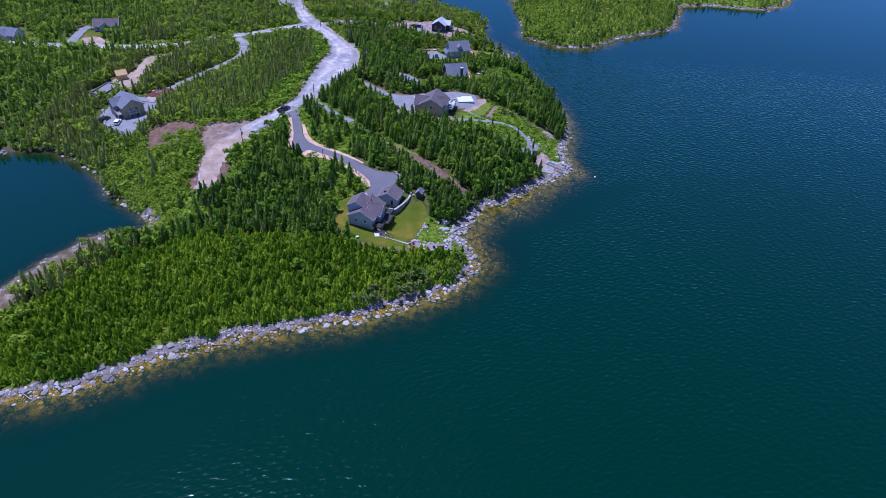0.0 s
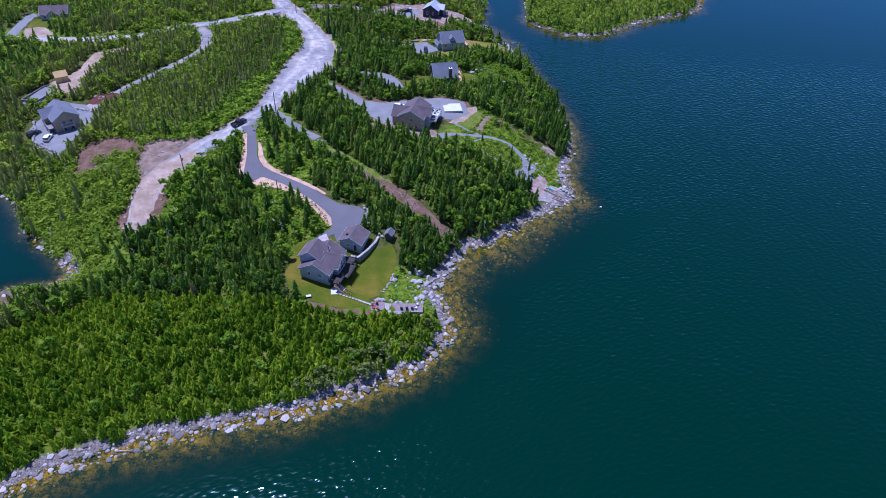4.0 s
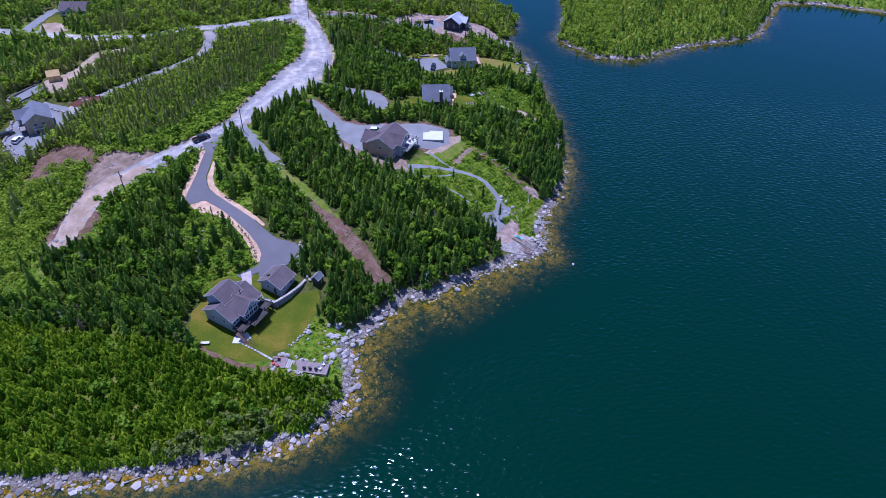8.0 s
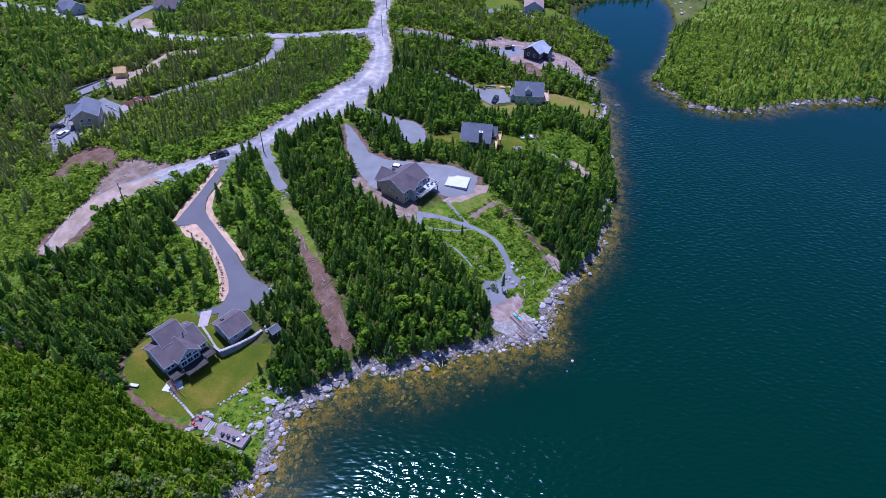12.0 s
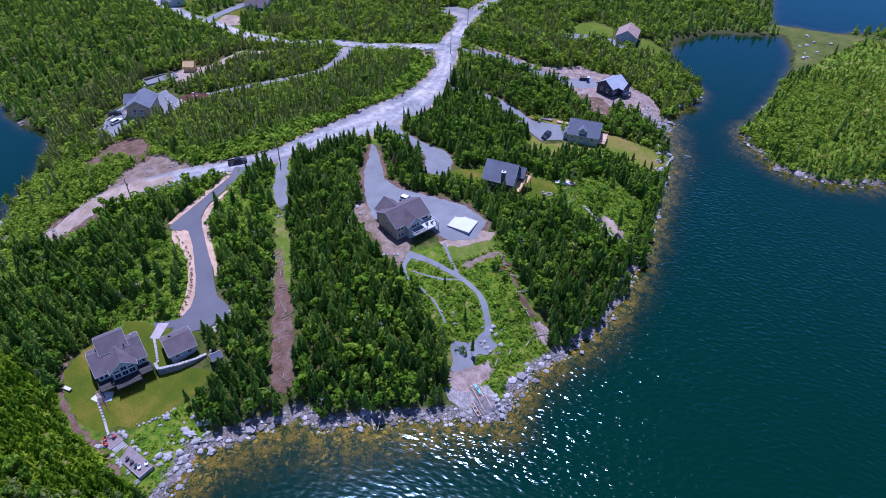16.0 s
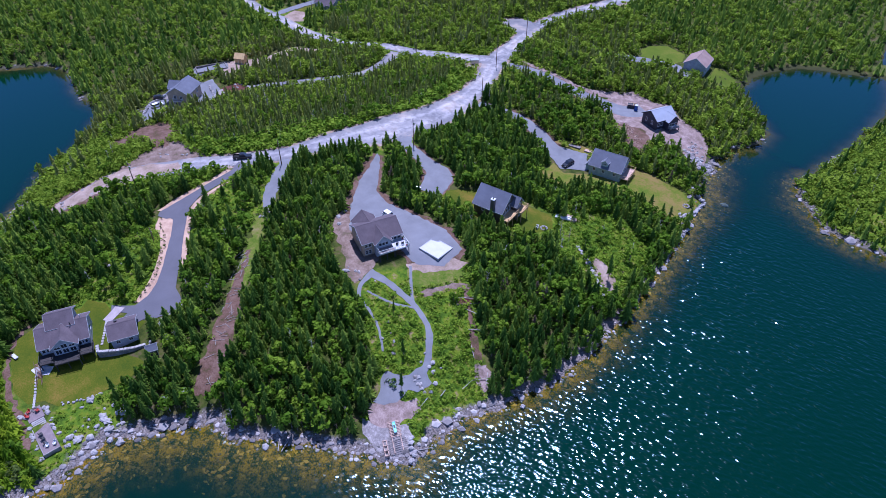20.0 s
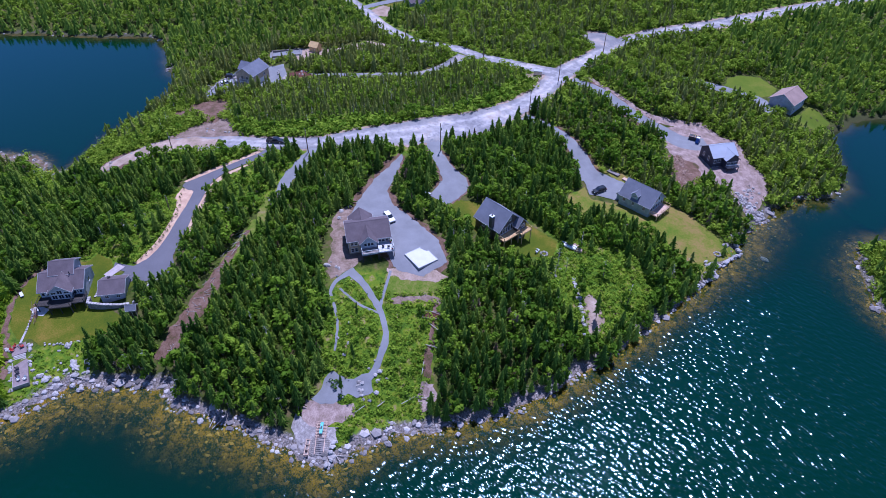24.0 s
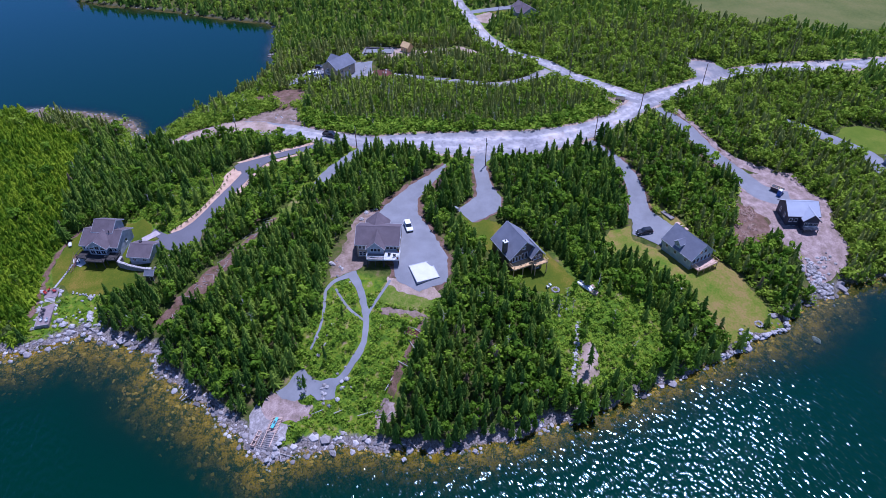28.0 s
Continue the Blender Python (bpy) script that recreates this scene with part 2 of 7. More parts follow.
def make_ground_material():
    """Undergrowth inland, stones and gravel at the shore, rockweed under water."""
    m, n, l, b = material("ground_cover", 0.95)
    b.inputs["Specular IOR Level"].default_value = 0.1
    at = n.new("ShaderNodeAttribute")
    at.attribute_name = "shore"
    big, mid, small = noise_node(n, l, 0.05, 3), noise_node(n, l, 0.45, 4, 0.65), noise_node(n, l, 2.6, 5, 0.7)
    under = ramp(n, [(0.34, (0.035, 0.07, 0.006)), (0.47, (0.085, 0.15, 0.009)), (0.58, (0.14, 0.175, 0.010)), (0.70, (0.27, 0.19, 0.11))])
    l.new(mid.outputs[0], under.inputs[0])
    litter = ramp(n, [(0.36, (0.03, 0.045, 0.008)), (0.5, (0.065, 0.08, 0.014)), (0.66, (0.11, 0.085, 0.04))])
    l.new(mid.outputs[0], litter.inputs[0])
    grove = n.new("ShaderNodeAttribute")
    grove.attribute_name = "grove"
    cover = mixer(n, l, grove.outputs["Fac"], under.outputs[0], litter.outputs[0])
    stones = ramp(n, [(0.36, (0.06, 0.052, 0.048)), (0.5, (0.16, 0.135, 0.125)), (0.68, (0.31, 0.265, 0.25))])
    l.new(small.outputs[0], stones.inputs[0])
    mud = n.new("ShaderNodeAttribute")
    mud.attribute_name = "mud"
    bank = mixer(n, l, mud.outputs["Fac"], stones.outputs[0], (0.05, 0.052, 0.02))
    weed = ramp(n, [(0.41, (0.014, 0.030, 0.010)), (0.48, (0.058, 0.055, 0.008)), (0.54, (0.22, 0.125, 0.006)), (0.68, (0.36, 0.21, 0.015))])
    wmix = n.new("ShaderNodeMath")
    wmix.operation = "ADD"
    half = n.new("ShaderNodeMath")
    half.operation, half.inputs[1].default_value = "MULTIPLY", 0.5
    l.new(small.outputs[0], half.inputs[0])
    half2 = n.new("ShaderNodeMath")
    half2.operation, half2.inputs[1].default_value = "MULTIPLY", 0.5
    l.new(mid.outputs[0], half2.inputs[0])
    l.new(half.outputs[0], wmix.inputs[0])
    l.new(half2.outputs[0], wmix.inputs[1])
    l.new(wmix.outputs[0], weed.inputs[0])
    wob = n.new("ShaderNodeMath")
    wob.operation, wob.inputs[1].default_value = "MULTIPLY_ADD", 5.0
    l.new(mid.outputs[0], wob.inputs[0])
    sh = n.new("ShaderNodeMath")
    sh.operation, sh.inputs[1].default_value = "ADD", -2.5
    l.new(at.outputs["Fac"], sh.inputs[0])
    l.new(sh.outputs[0], wob.inputs[2])
    up, dn = n.new("ShaderNodeMapRange"), n.new("ShaderNodeMapRange")
    for node, lo, hi in ((up, 2.3, 3.4), (dn, 0.0, 0.6)):
        node.inputs[1].default_value, node.inputs[2].default_value = lo, hi
        l.new(wob.outputs[0], node.inputs[0])
    c1 = mixer(n, l, up.outputs[0], bank, cover)
    deep = n.new("ShaderNodeMapRange")
    deep.inputs[1].default_value, deep.inputs[2].default_value = -14.0, -4.0
    l.new(wob.outputs[0], deep.inputs[0])
    bed = mixer(n, l, mud.outputs["Fac"], mixer(n, l, deep.outputs[0], (0.015, 0.028, 0.012), weed.outputs[0]), (0.045, 0.042, 0.016))
    c2 = mixer(n, l, dn.outputs[0], bed, c1)
    l.new(c2, b.inputs["Base Color"])
    bump(n, l, b, small.outputs[0], 0.7, 0.2)
    return m


def make_water_material():
    """Clear shallows over a murky green body, with wind ripples."""
    m = bpy.data.materials.new("sea_water")
    m.use_nodes = True
    n, l = m.node_tree.nodes, m.node_tree.links
    n.remove(n["Principled BSDF"])
    at = n.new("ShaderNodeAttribute")
    at.attribute_name = "murk"
    body = n.new("ShaderNodeBsdfDiffuse")
    body.inputs[0].default_value = (0.0003, 0.0172, 0.0055, 1)
    clear = n.new("ShaderNodeBsdfTransparent")
    clear.inputs[0].default_value = (0.88, 0.96, 0.88, 1)
    mix = n.new("ShaderNodeMixShader")
    l.new(at.outputs["Fac"], mix.inputs[0])
    l.new(clear.outputs[0], mix.inputs[1])
    l.new(body.outputs[0], mix.inputs[2])
    geo, mp = n.new("ShaderNodeNewGeometry"), n.new("ShaderNodeMapping")
    mp.vector_type = "TEXTURE"
    mp.inputs["Rotation"].default_value = (0, 0, radians(-65))
    mp.inputs["Scale"].default_value = (1.0, 2.0, 1.0)
    l.new(geo.outputs["Position"], mp.inputs["Vector"])
    waves = []
    for sc, de in ((0.3, 1.0), (1.05, 0.0), (2.0, 0.0)):
        w = n.new("ShaderNodeTexNoise")
        w.inputs["Scale"].default_value, w.inputs["Detail"].default_value = sc, de
        l.new(mp.outputs[0], w.inputs["Vector"])
        waves.append(w)
    lanes, calm = n.new("ShaderNodeMapping"), n.new("ShaderNodeTexNoise")
    lanes.vector_type = "TEXTURE"
    lanes.inputs["Rotation"].default_value, lanes.inputs["Scale"].default_value = (0, 0, radians(31)), (1.0, 2.4, 1.0)
    l.new(geo.outputs["Position"], lanes.inputs["Vector"])
    l.new(lanes.outputs[0], calm.inputs["Vector"])
    calm.inputs["Scale"].default_value, calm.inputs["Detail"].default_value = 0.055, 4.0
    calm.inputs["Roughness"].default_value, calm.inputs["Distortion"].default_value = 0.6, 0.8
    patch = n.new("ShaderNodeMapRange")
    patch.inputs[1].default_value, patch.inputs[2].default_value = 0.35, 0.50
    patch.inputs[3].default_value, patch.inputs[4].default_value = 0.8, 1.0
    l.new(calm.outputs[0], patch.inputs[0])
    lee = n.new("ShaderNodeAttribute")
    lee.attribute_name = "wind"
    force = n.new("ShaderNodeMath")
    force.operation = "MULTIPLY"
    l.new(patch.outputs[0], force.inputs[0])
    l.new(lee.outputs["Fac"], force.inputs[1])
    last = None
    for w, deep in zip(waves, (0.04, 0.30, 0.085)):
        bn, rough_ = n.new("ShaderNodeBump"), n.new("ShaderNodeMath")
        rough_.operation, rough_.inputs[1].default_value = "MULTIPLY", deep
        l.new(force.outputs[0], rough_.inputs[0])
        l.new(rough_.outputs[0], bn.inputs["Distance"])
        l.new(w.outputs[0], bn.inputs["Height"])
        if last:
            l.new(last.outputs[0], bn.inputs["Normal"])
        last = bn
    gloss, fr, top = n.new("ShaderNodeBsdfGlossy"), n.new("ShaderNodeFresnel"), n.new("ShaderNodeMixShader")
    gloss.inputs["Roughness"].default_value = 0.10
    gloss.inputs["Color"].default_value = (0.55, 0.80, 1.0, 1)
    fr.inputs["IOR"].default_value = 1.45
    l.new(last.outputs[0], gloss.inputs["Normal"])
    l.new(last.outputs[0], fr.inputs["Normal"])
    l.new(fr.outputs[0], top.inputs[0])
    l.new(mix.outputs[0], top.inputs[1])
    l.new(gloss.outputs[0], top.inputs[2])
    l.new(top.outputs[0], n["Material Output"].inputs[0])
    return m


# ---- the lie of the land ----
COAST = [(-101, 91), (-85, 98), (-68, 110), (-54, 117), (-40, 122), (-24, 128), (-9, 136), (3, 145), (9, 155), (8, 162), (3, 173), (7, 182), (11, 191), (18, 194), (23, 199), (29, 206), (34, 211), (42, 218), (47, 222), (44, 229), (44, 237), (46, 248), (48, 258), (47, 273), (44, 288), (40, 302), (35, 317), (31, 331), (26, 342), (21, 352), (16, 360), (14, 371), (10, 376), (9, 387), (13, 398), (11, 408), (2, 415), (-9, 422), (-18, 431), (-22, 453)]
COAST_NORTH = [(-15, 473), (0, 484), (13, 493), (22, 480), (29, 459), (33, 428), (35, 399), (35, 385), (44, 375), (55, 369), (66, 369), (79, 376), (95, 393), (119, 408), (134, 419), (143, 447), (152, 474), (176, 482), (215, 477), (237, 501), (275, 561), (363, 638)]
BAY_SHORE = [(-440, 73), (-308, 79), (-264, 90), (-252, 112), (-240, 145), (-222, 178), (-213, 202), (-198, 206), (-170, 205), (-156, 210), (-141, 202), (-130, 194), (-120, 182), (-107, 174), (-98, 167), (-100, 162), (-112, 157), (-119, 146), (-124.5, 131), (-129, 116), (-128, 104), (-124, 94), (-117, 88), (-111, 87)]
POND = [(4, 508), (-15, 560), (-11, 616), (77, 632), (62, 550), (33, 517)]
LEVELS = [(-20, 196, 6.9), (-63, 227, 10.6), (-81, 235, 10.6), (-1, 261, 10.9), (-6, 235, 9.9), (11, 245, 7.7), (-14, 324, 3.2), (-29, 374, 3.6), (12, 300, 6.6), (-128, 317, 8.2), (-183, 303, 6.3), (-203, 315, 6.5), (-145, 310, 7), (-64, 359, 9.1), (-141, 240, 4), (-151, 266, 5.5), (-46, 280, 11.2)]
LEVELS += [(22, 343, 3.1), (-28, 176, 4.4), (-61, 154, 7.7), (-50, 198, 8.8), (-132, 440, 13.2), (-40, 427, 5.5), (99, 462, 9.9), (-231, 286, 8.5), (-88, 206, 8.2), (-12, 164, 2.9), (-19, 171, 2.6), (-66, 250, 11), (-1, 243, 8.8), (-60, 305, 10.4), (37, 224, 2.6), (25, 500, 0.7), (36, 488, 0.8), (40, 508, 0.7), (-119, 124, 0.7), (-114, 138, 0.8), (-107, 152, 0.9)]

SEA = BAY_SHORE + COAST + COAST_NORTH + [(2600, 700), (2600, -2600), (-2600, -2600), (-2600, 60)]


def poly_sd(poly, x, y):
    """Signed distance to a polygon, negative inside."""
    best, inside = np.full(x.shape, 1e9), np.zeros(x.shape, bool)
    for (ax, ay), (bx, by) in zip(poly, poly[1:] + poly[:1]):
        ex, ey = bx - ax, by - ay
        t = np.clip(((x - ax) * ex + (y - ay) * ey) / (ex * ex + ey * ey), 0, 1)
        best = np.minimum(best, np.hypot(x - ax - t * ex, y - ay - t * ey))
        if ey:
            inside ^= ((ay > y) != (by > y)) & (x < ax + (y - ay) * ex / ey)
    return np.where(inside, -best, best)


def wiggle(x, y, size):
    return np.sin(x / size + 1.3 * np.sin(y / size * 0.7)) * np.cos(y / size * 1.1 + 0.8 * np.sin(x / size * 0.6 + 2))


def shore(x, y):
    """Distance inland from the water's edge, negative in the water; the edge is slightly ragged."""
    d = np.minimum(poly_sd(SEA, x, y), poly_sd(POND, x, y))
    return d + 0.7 * wiggle(x, y, 2.6) + 0.4 * wiggle(x + 40, y, 1.1)


def height(x, y, d=None):
    x, y = np.asarray(x, float), np.asarray(y, float)
    w, lev = np.zeros(x.shape), np.zeros(x.shape)
    for px, py, pz in LEVELS:
        k = 1 / ((x - px) ** 2 + (y - py) ** 2 + 80) ** 1.5
        w, lev = w + k, lev + k * pz
    d = shore(x, y) if d is None else d
    land = lev / w * (1 - np.exp(-(np.maximum(d, 0) / 14) ** 1.4)) + 0.12 * np.minimum(np.maximum(d, 0), 3)
    land = land + 0.14 * wiggle(x, y, 7.0) * np.clip(d / 12, 0, 1)
    return np.where(d > 0, land, np.maximum(d * 0.15, -5.0))


def ground_z(x, y):
    return float(height(np.array([float(x)]), np.array([float(y)]))[0])


def mesh_arrays(name, verts, faces, mats, mat_index=None, attrs=None, smooth=False):
    """A mesh from numpy arrays: faces all have the same number of corners."""
    me = bpy.data.meshes.new(name)
    faces = np.asarray(faces, np.int32)
    k = faces.shape[1]
    me.vertices.add(len(verts))
    me.vertices.foreach_set("co", np.asarray(verts, np.float32).ravel())
    me.loops.add(faces.size)
    me.loops.foreach_set("vertex_index", faces.ravel())
    me.polygons.add(len(faces))
    me.polygons.foreach_set("loop_start", np.arange(0, faces.size, k, dtype=np.int32))
    if mat_index is not None:
        me.polygons.foreach_set("material_index", np.asarray(mat_index, np.int32))
    me.polygons.foreach_set("use_smooth", np.full(len(faces), smooth))
    for key, val in (attrs or {}).items():
        a = me.attributes.new(key, "FLOAT", "POINT")
        a.data.foreach_set("value", np.asarray(val, np.float32))
    for mt in mats:
        me.materials.append(mt)
    me.update(calc_edges=True)
    me.validate()
    return me


def spaced(lo, hi, step, far_lo, far_hi):
    """Coordinates in even steps between lo and hi, widening outwards."""
    mid = list(np.arange(lo, hi + step / 2, step))
    s, a, b = step, mid[0], mid[-1]
    low, high = [], []
    while a > far_lo or b < far_hi:
        s *= 1.16
        a, b = a - s, b + s
        low.insert(0, a), high.append(b)
    return np.array(low + mid + high)


gx, gy = spaced(-165, 95, 1.35, -2600, 2600), spaced(75, 455, 1.35, -2600, 2600)
GX, GY = np.meshgrid(gx, gy)
GD = shore(GX, GY)
GZ = height(GX, GY, GD)
nx, ny = len(gx), len(gy)
idx = np.arange(nx * ny).reshape(ny, nx)
quads = np.stack([idx[:-1, :-1], idx[:-1, 1:], idx[1:, 1:], idx[1:, :-1]], -1).reshape(-1, 4)
ground = new("ground", mesh_arrays("ground", np.stack([GX, GY, GZ], -1).reshape(-1, 3), quads, [make_ground_material()], attrs={"shore": (GD - 1.4 * np.interp(GY, (165, 175), (1, 0)) * (GX > -104)).ravel(), "mud": np.clip(np.exp(-((GX - 6) ** 2 + (GY - 478) ** 2) / 8500) * 1.6 + np.where(GX < -104, 0.8, 0.0), 0, 1).ravel()}, smooth=True))
tagged(ground, "wooded headland of rock, undergrowth and stony shore", "ground", kind="structure")
lee = np.clip((GY - 0.35 * (GX - 45) - 203) / 8, 0, 1) * np.clip(-0.6 - GD / 3, 0.03, 1)
offing = np.clip((-GD - np.interp(GY, (150, 185), (8, 20))) / 8, 0, 1) * np.interp(GY, (150, 190), (0.95, 0.85))
flats = np.clip(1 - np.hypot(GX - 26, GY - 356) / 22, 0, 1)
wind = np.maximum(np.maximum(lee, offing), 0.03 + 0.2 * np.clip((-GD - 7) / 6, 0, 1)) * (1 - 0.92 * np.clip((-98 - GX) / 6, 0, 1) * np.clip((GY - 84) / 12, 0, 1)) * np.clip(1 - (GY - 330) / 45, 0.08, 1) * np.clip(1.2 - np.maximum(GX - 62, 0) / 90, 0.85, 1.0) * np.interp(GX, (-70, 5), (0.12, 1.0))
keep = (GD.ravel()[quads] < 2.5).any(1)
cove = np.clip(1 - np.hypot(GX - 22, GY - 190) / 45, 0, 1).ravel()
thin_ = np.where((GX < -98) | (GY > 395), 3.6, 6.5).ravel() + 9 * cove + 8 * flats.ravel()
murk = 1 - np.exp(-(np.maximum(-GD.ravel(), 0) / thin_) ** 1.6)
water = new("water", mesh_arrays("water", np.stack([GX, GY, np.zeros_like(GX)], -1).reshape(-1, 3), quads[keep], [make_water_material()], attrs={"murk": np.clip(murk * 0.97 + 0.03, 0, 1), "wind": wind.ravel()}, smooth=True))
tagged(water, "dark green sea water with wind ripples and clear shallows", "water", kind="structure")

# ---- laid surfaces: roads, drives, paths, lawns ----
CLEAR = []


def road_surface():
    """Gravel with paler wheel tracks where the surface is worn."""
    m, n, l, b = material("gravel_road", 0.95)
    b.inputs["Specular IOR Level"].default_value = 0.12
    big, small = noise_node(n, l, 0.12, 4, 0.65), noise_node(n, l, 3.0, 5, 0.7)
    loose = ramp(n, [(0.36, (0.18, 0.175, 0.19)), (0.52, (0.25, 0.235, 0.24)), (0.66, (0.38, 0.32, 0.285))])
    worn = ramp(n, [(0.36, (0.33, 0.31, 0.325)), (0.52, (0.45, 0.42, 0.42)), (0.66, (0.58, 0.52, 0.49))])
    for r in (loose, worn):
        l.new(big.outputs[0], r.inputs[0])
    at = n.new("ShaderNodeAttribute")
    at.attribute_name = "worn"
    k = n.new("ShaderNodeMath")
    k.operation = "MULTIPLY"
    mr = n.new("ShaderNodeMapRange")
    mr.inputs[1].default_value, mr.inputs[2].default_value = 0.36, 0.56
    streak = noise_node(n, l, 0.5, 4, 0.6)
    l.new(streak.outputs[0], mr.inputs[0])
    l.new(at.outputs["Fac"], k.inputs[0])
    l.new(mr.outputs[0], k.inputs[1])
    base = mixer(n, l, k.outputs[0], loose.outputs[0], worn.outputs[0])
    grain = ramp(n, [(0.3, (0.8, 0.8, 0.8)), (0.7, (1.0, 1.0, 1.0))])
    l.new(small.outputs[0], grain.inputs[0])
    l.new(mixer(n, l, 1.0, base, grain.outputs[0], "MULTIPLY"), b.inputs["Base Color"])
    bump(n, l, b, small.outputs[0], 0.3, 0.04)
    return m


ROAD = road_surface()


def wear(ob, line, widths):
    """Marks the wheel tracks along a road's middle line."""
    edge = along(line, widths)
    k = len(edge) // 2
    mid = [((a[0] + c[0]) / 2, (a[1] + c[1]) / 2) for a, c in zip(edge[:k], edge[:k - 1:-1])]
    half = [math.dist(a, c) / 2 for a, c in zip(edge[:k], edge[:k - 1:-1])]
    co = np.zeros(len(ob.data.vertices) * 3, np.float32)
    ob.data.vertices.foreach_get("co", co)
    x, y = co[0::3], co[1::3]
    d, h = np.full(x.shape, 1e9), np.full(x.shape, 4.0)
    for (ax, ay), (bx, by), hw in zip(mid, mid[1:], half):
        ex, ey = bx - ax, by - ay
        t = np.clip(((x - ax) * ex + (y - ay) * ey) / (ex * ex + ey * ey + 1e-9), 0, 1)
        q = np.hypot(x - ax - t * ex, y - ay - t * ey)
        h = np.where(q < d, hw, h)
        d = np.minimum(d, q)
    s = d / h * 3.4
    w = 0.45 * np.exp(-(s / 2.2) ** 2) + 0.75 * np.exp(-((s - 1.3) / 0.55) ** 2)
    a = ob.data.attributes.new("worn", "FLOAT", "POINT")
    a.data.foreach_set("value", np.clip(w, 0, 1).astype(np.float32))


def rim(poly, out):
    """A polygon grown outwards."""
    n, grown = len(poly), []
    area = sum(a[0] * b[1] - a[1] * b[0] for a, b in zip(poly, poly[1:] + poly[:1]))
    for i, p in enumerate(poly):
        a, c = Vector(poly[i - 1]), Vector(poly[(i + 1) % n])
        d = (c - a).normalized()
        s = 1 if area > 0 else -1
        grown.append((p[0] + d.y * out * s, p[1] - d.x * out * s))
    return grown


def drape(name, poly, mat, lift, label, category, margin=1.0, ragged=0.5, step=1.6, clear=True):
    """A surface that lies on the ground within a polygon."""
    from_poly = []
    for (ax, ay), (bx, by) in zip(poly, poly[1:] + poly[:1]):
        k = max(1, int(math.hypot(bx - ax, by - ay) / 0.9))
        for i in range(k):
            x, y = ax + (bx - ax) * i / k, ay + (by - ay) * i / k
            from_poly.append((x + ragged * noise.noise((x * 0.5, y * 0.5, 1.0)) + 0.4 * ragged * noise.noise((x * 1.7, y * 1.7, 4)), y + ragged * noise.noise((x * 0.5, y * 0.5, 9.0))))
    px, py = [p[0] for p in from_poly], [p[1] for p in from_poly]
    X, Y = np.meshgrid(np.arange(min(px), max(px), step), np.arange(min(py), max(py), step))
    X, Y = X.ravel(), Y.ravel()
    ins = poly_sd(from_poly, X, Y) < -0.5 * step
    pts = [Vector(p) for p in from_poly] + [Vector(p) for p in zip(X[ins], Y[ins])]
    n = len(from_poly)
    v, e, f, *_ = geometry.delaunay_2d_cdt(pts, [(i, (i + 1) % n) for i in range(n)], [], 1, 1e-4)
    vx, vy = np.array([p.x for p in v]), np.array([p.y for p in v])
    vz = height(vx, vy) + lift
    ob = new(name, mesh_arrays(name, np.stack([vx, vy, vz], -1), np.array([list(t) for t in f if len(t) == 3]), [mat], smooth=True))
    tagged(ob, label, category, kind="structure")
    if clear:
        CLEAR.append((poly, margin))
    return ob


def along(points, widths):
    """The outline of a strip of changing width along a line."""
    left, right = [], []
    n = len(points)
    widths = widths if isinstance(widths, (list, tuple)) else [widths] * n
    fine, fw = [], []
    for i in range(n - 1):
        p0, p1, p2, p3 = (Vector(points[min(max(j, 0), n - 1)]) for j in (i - 1, i, i + 1, i + 2))
        for k in range(5):
            t = k / 5
            fine.append(0.5 * (2 * p1 + (p2 - p0) * t + (2 * p0 - 5 * p1 + 4 * p2 - p3) * t * t + (3 * p1 - p0 - 3 * p2 + p3) * t ** 3))
            fw.append(widths[i] * (1 - t) + widths[i + 1] * t)
    fine.append(Vector(points[-1])), fw.append(widths[-1])
    for i, (p, w) in enumerate(zip(fine, fw)):
        d = (fine[min(i + 1, len(fine) - 1)] - fine[max(i - 1, 0)]).normalized()
        side = Vector((-d.y, d.x)) * w / 2
        left.append(tuple(p + side)), right.append(tuple(p - side))
    return left + right[::-1]


MAIN_ROAD = [(-85, 181), (-87, 197), (-86, 208), (-80, 219), (-74, 228), (-69, 239), (-65, 250), (-64, 266), (-60.5, 278), (-59.5, 291), (-59.5, 306), (-65, 322), (-74, 338), (-86, 354), (-93.5, 369), (-101, 386), (-105, 400), (-104, 418), (-101, 440), (-103, 470), (-110, 520), (-110, 600)]
MAIN_WIDE = [6, 8, 8.5, 8, 7, 7, 7, 11, 17, 18, 14, 9.5, 8, 9.5, 8, 7, 6.5, 6.2, 6.2, 6.2, 6.2, 6.2]
drape("verge", along(MAIN_ROAD, [w + 2.2 for w in MAIN_WIDE]), DIRT, 0.05, "sandy verge of the gravel road", "verge", 0.0, 1.3, 1.6, False)
wear(drape("road", along(MAIN_ROAD, MAIN_WIDE), ROAD, 0.10, "pale gravel road, worn by tyre tracks, through the woods", "road", 0.8, 0.6, 0.8), MAIN_ROAD, MAIN_WIDE)
drape("road", along([(-84.5, 178), (-87, 197), (-86, 208), (-80.5, 218)], [5, 7.5, 8, 4]), DIRT, 0.12, "sandy pink end of the gravel road", "road", 0.3, 1.4)
drape("driveway", [(-121, 384), (-114, 394), (-104, 397), (-99, 386), (-103, 381)], ROAD, 0.10, "pale gravel clearing at the bend of the road", "driveway", 0.5, 1.2)
drape("driveway", [(-92, 340), (-86, 340), (-82, 347), (-88, 350)], DIRT, 0.07, "sandy earth corner at the junction", "driveway", 0.3, 1.2)
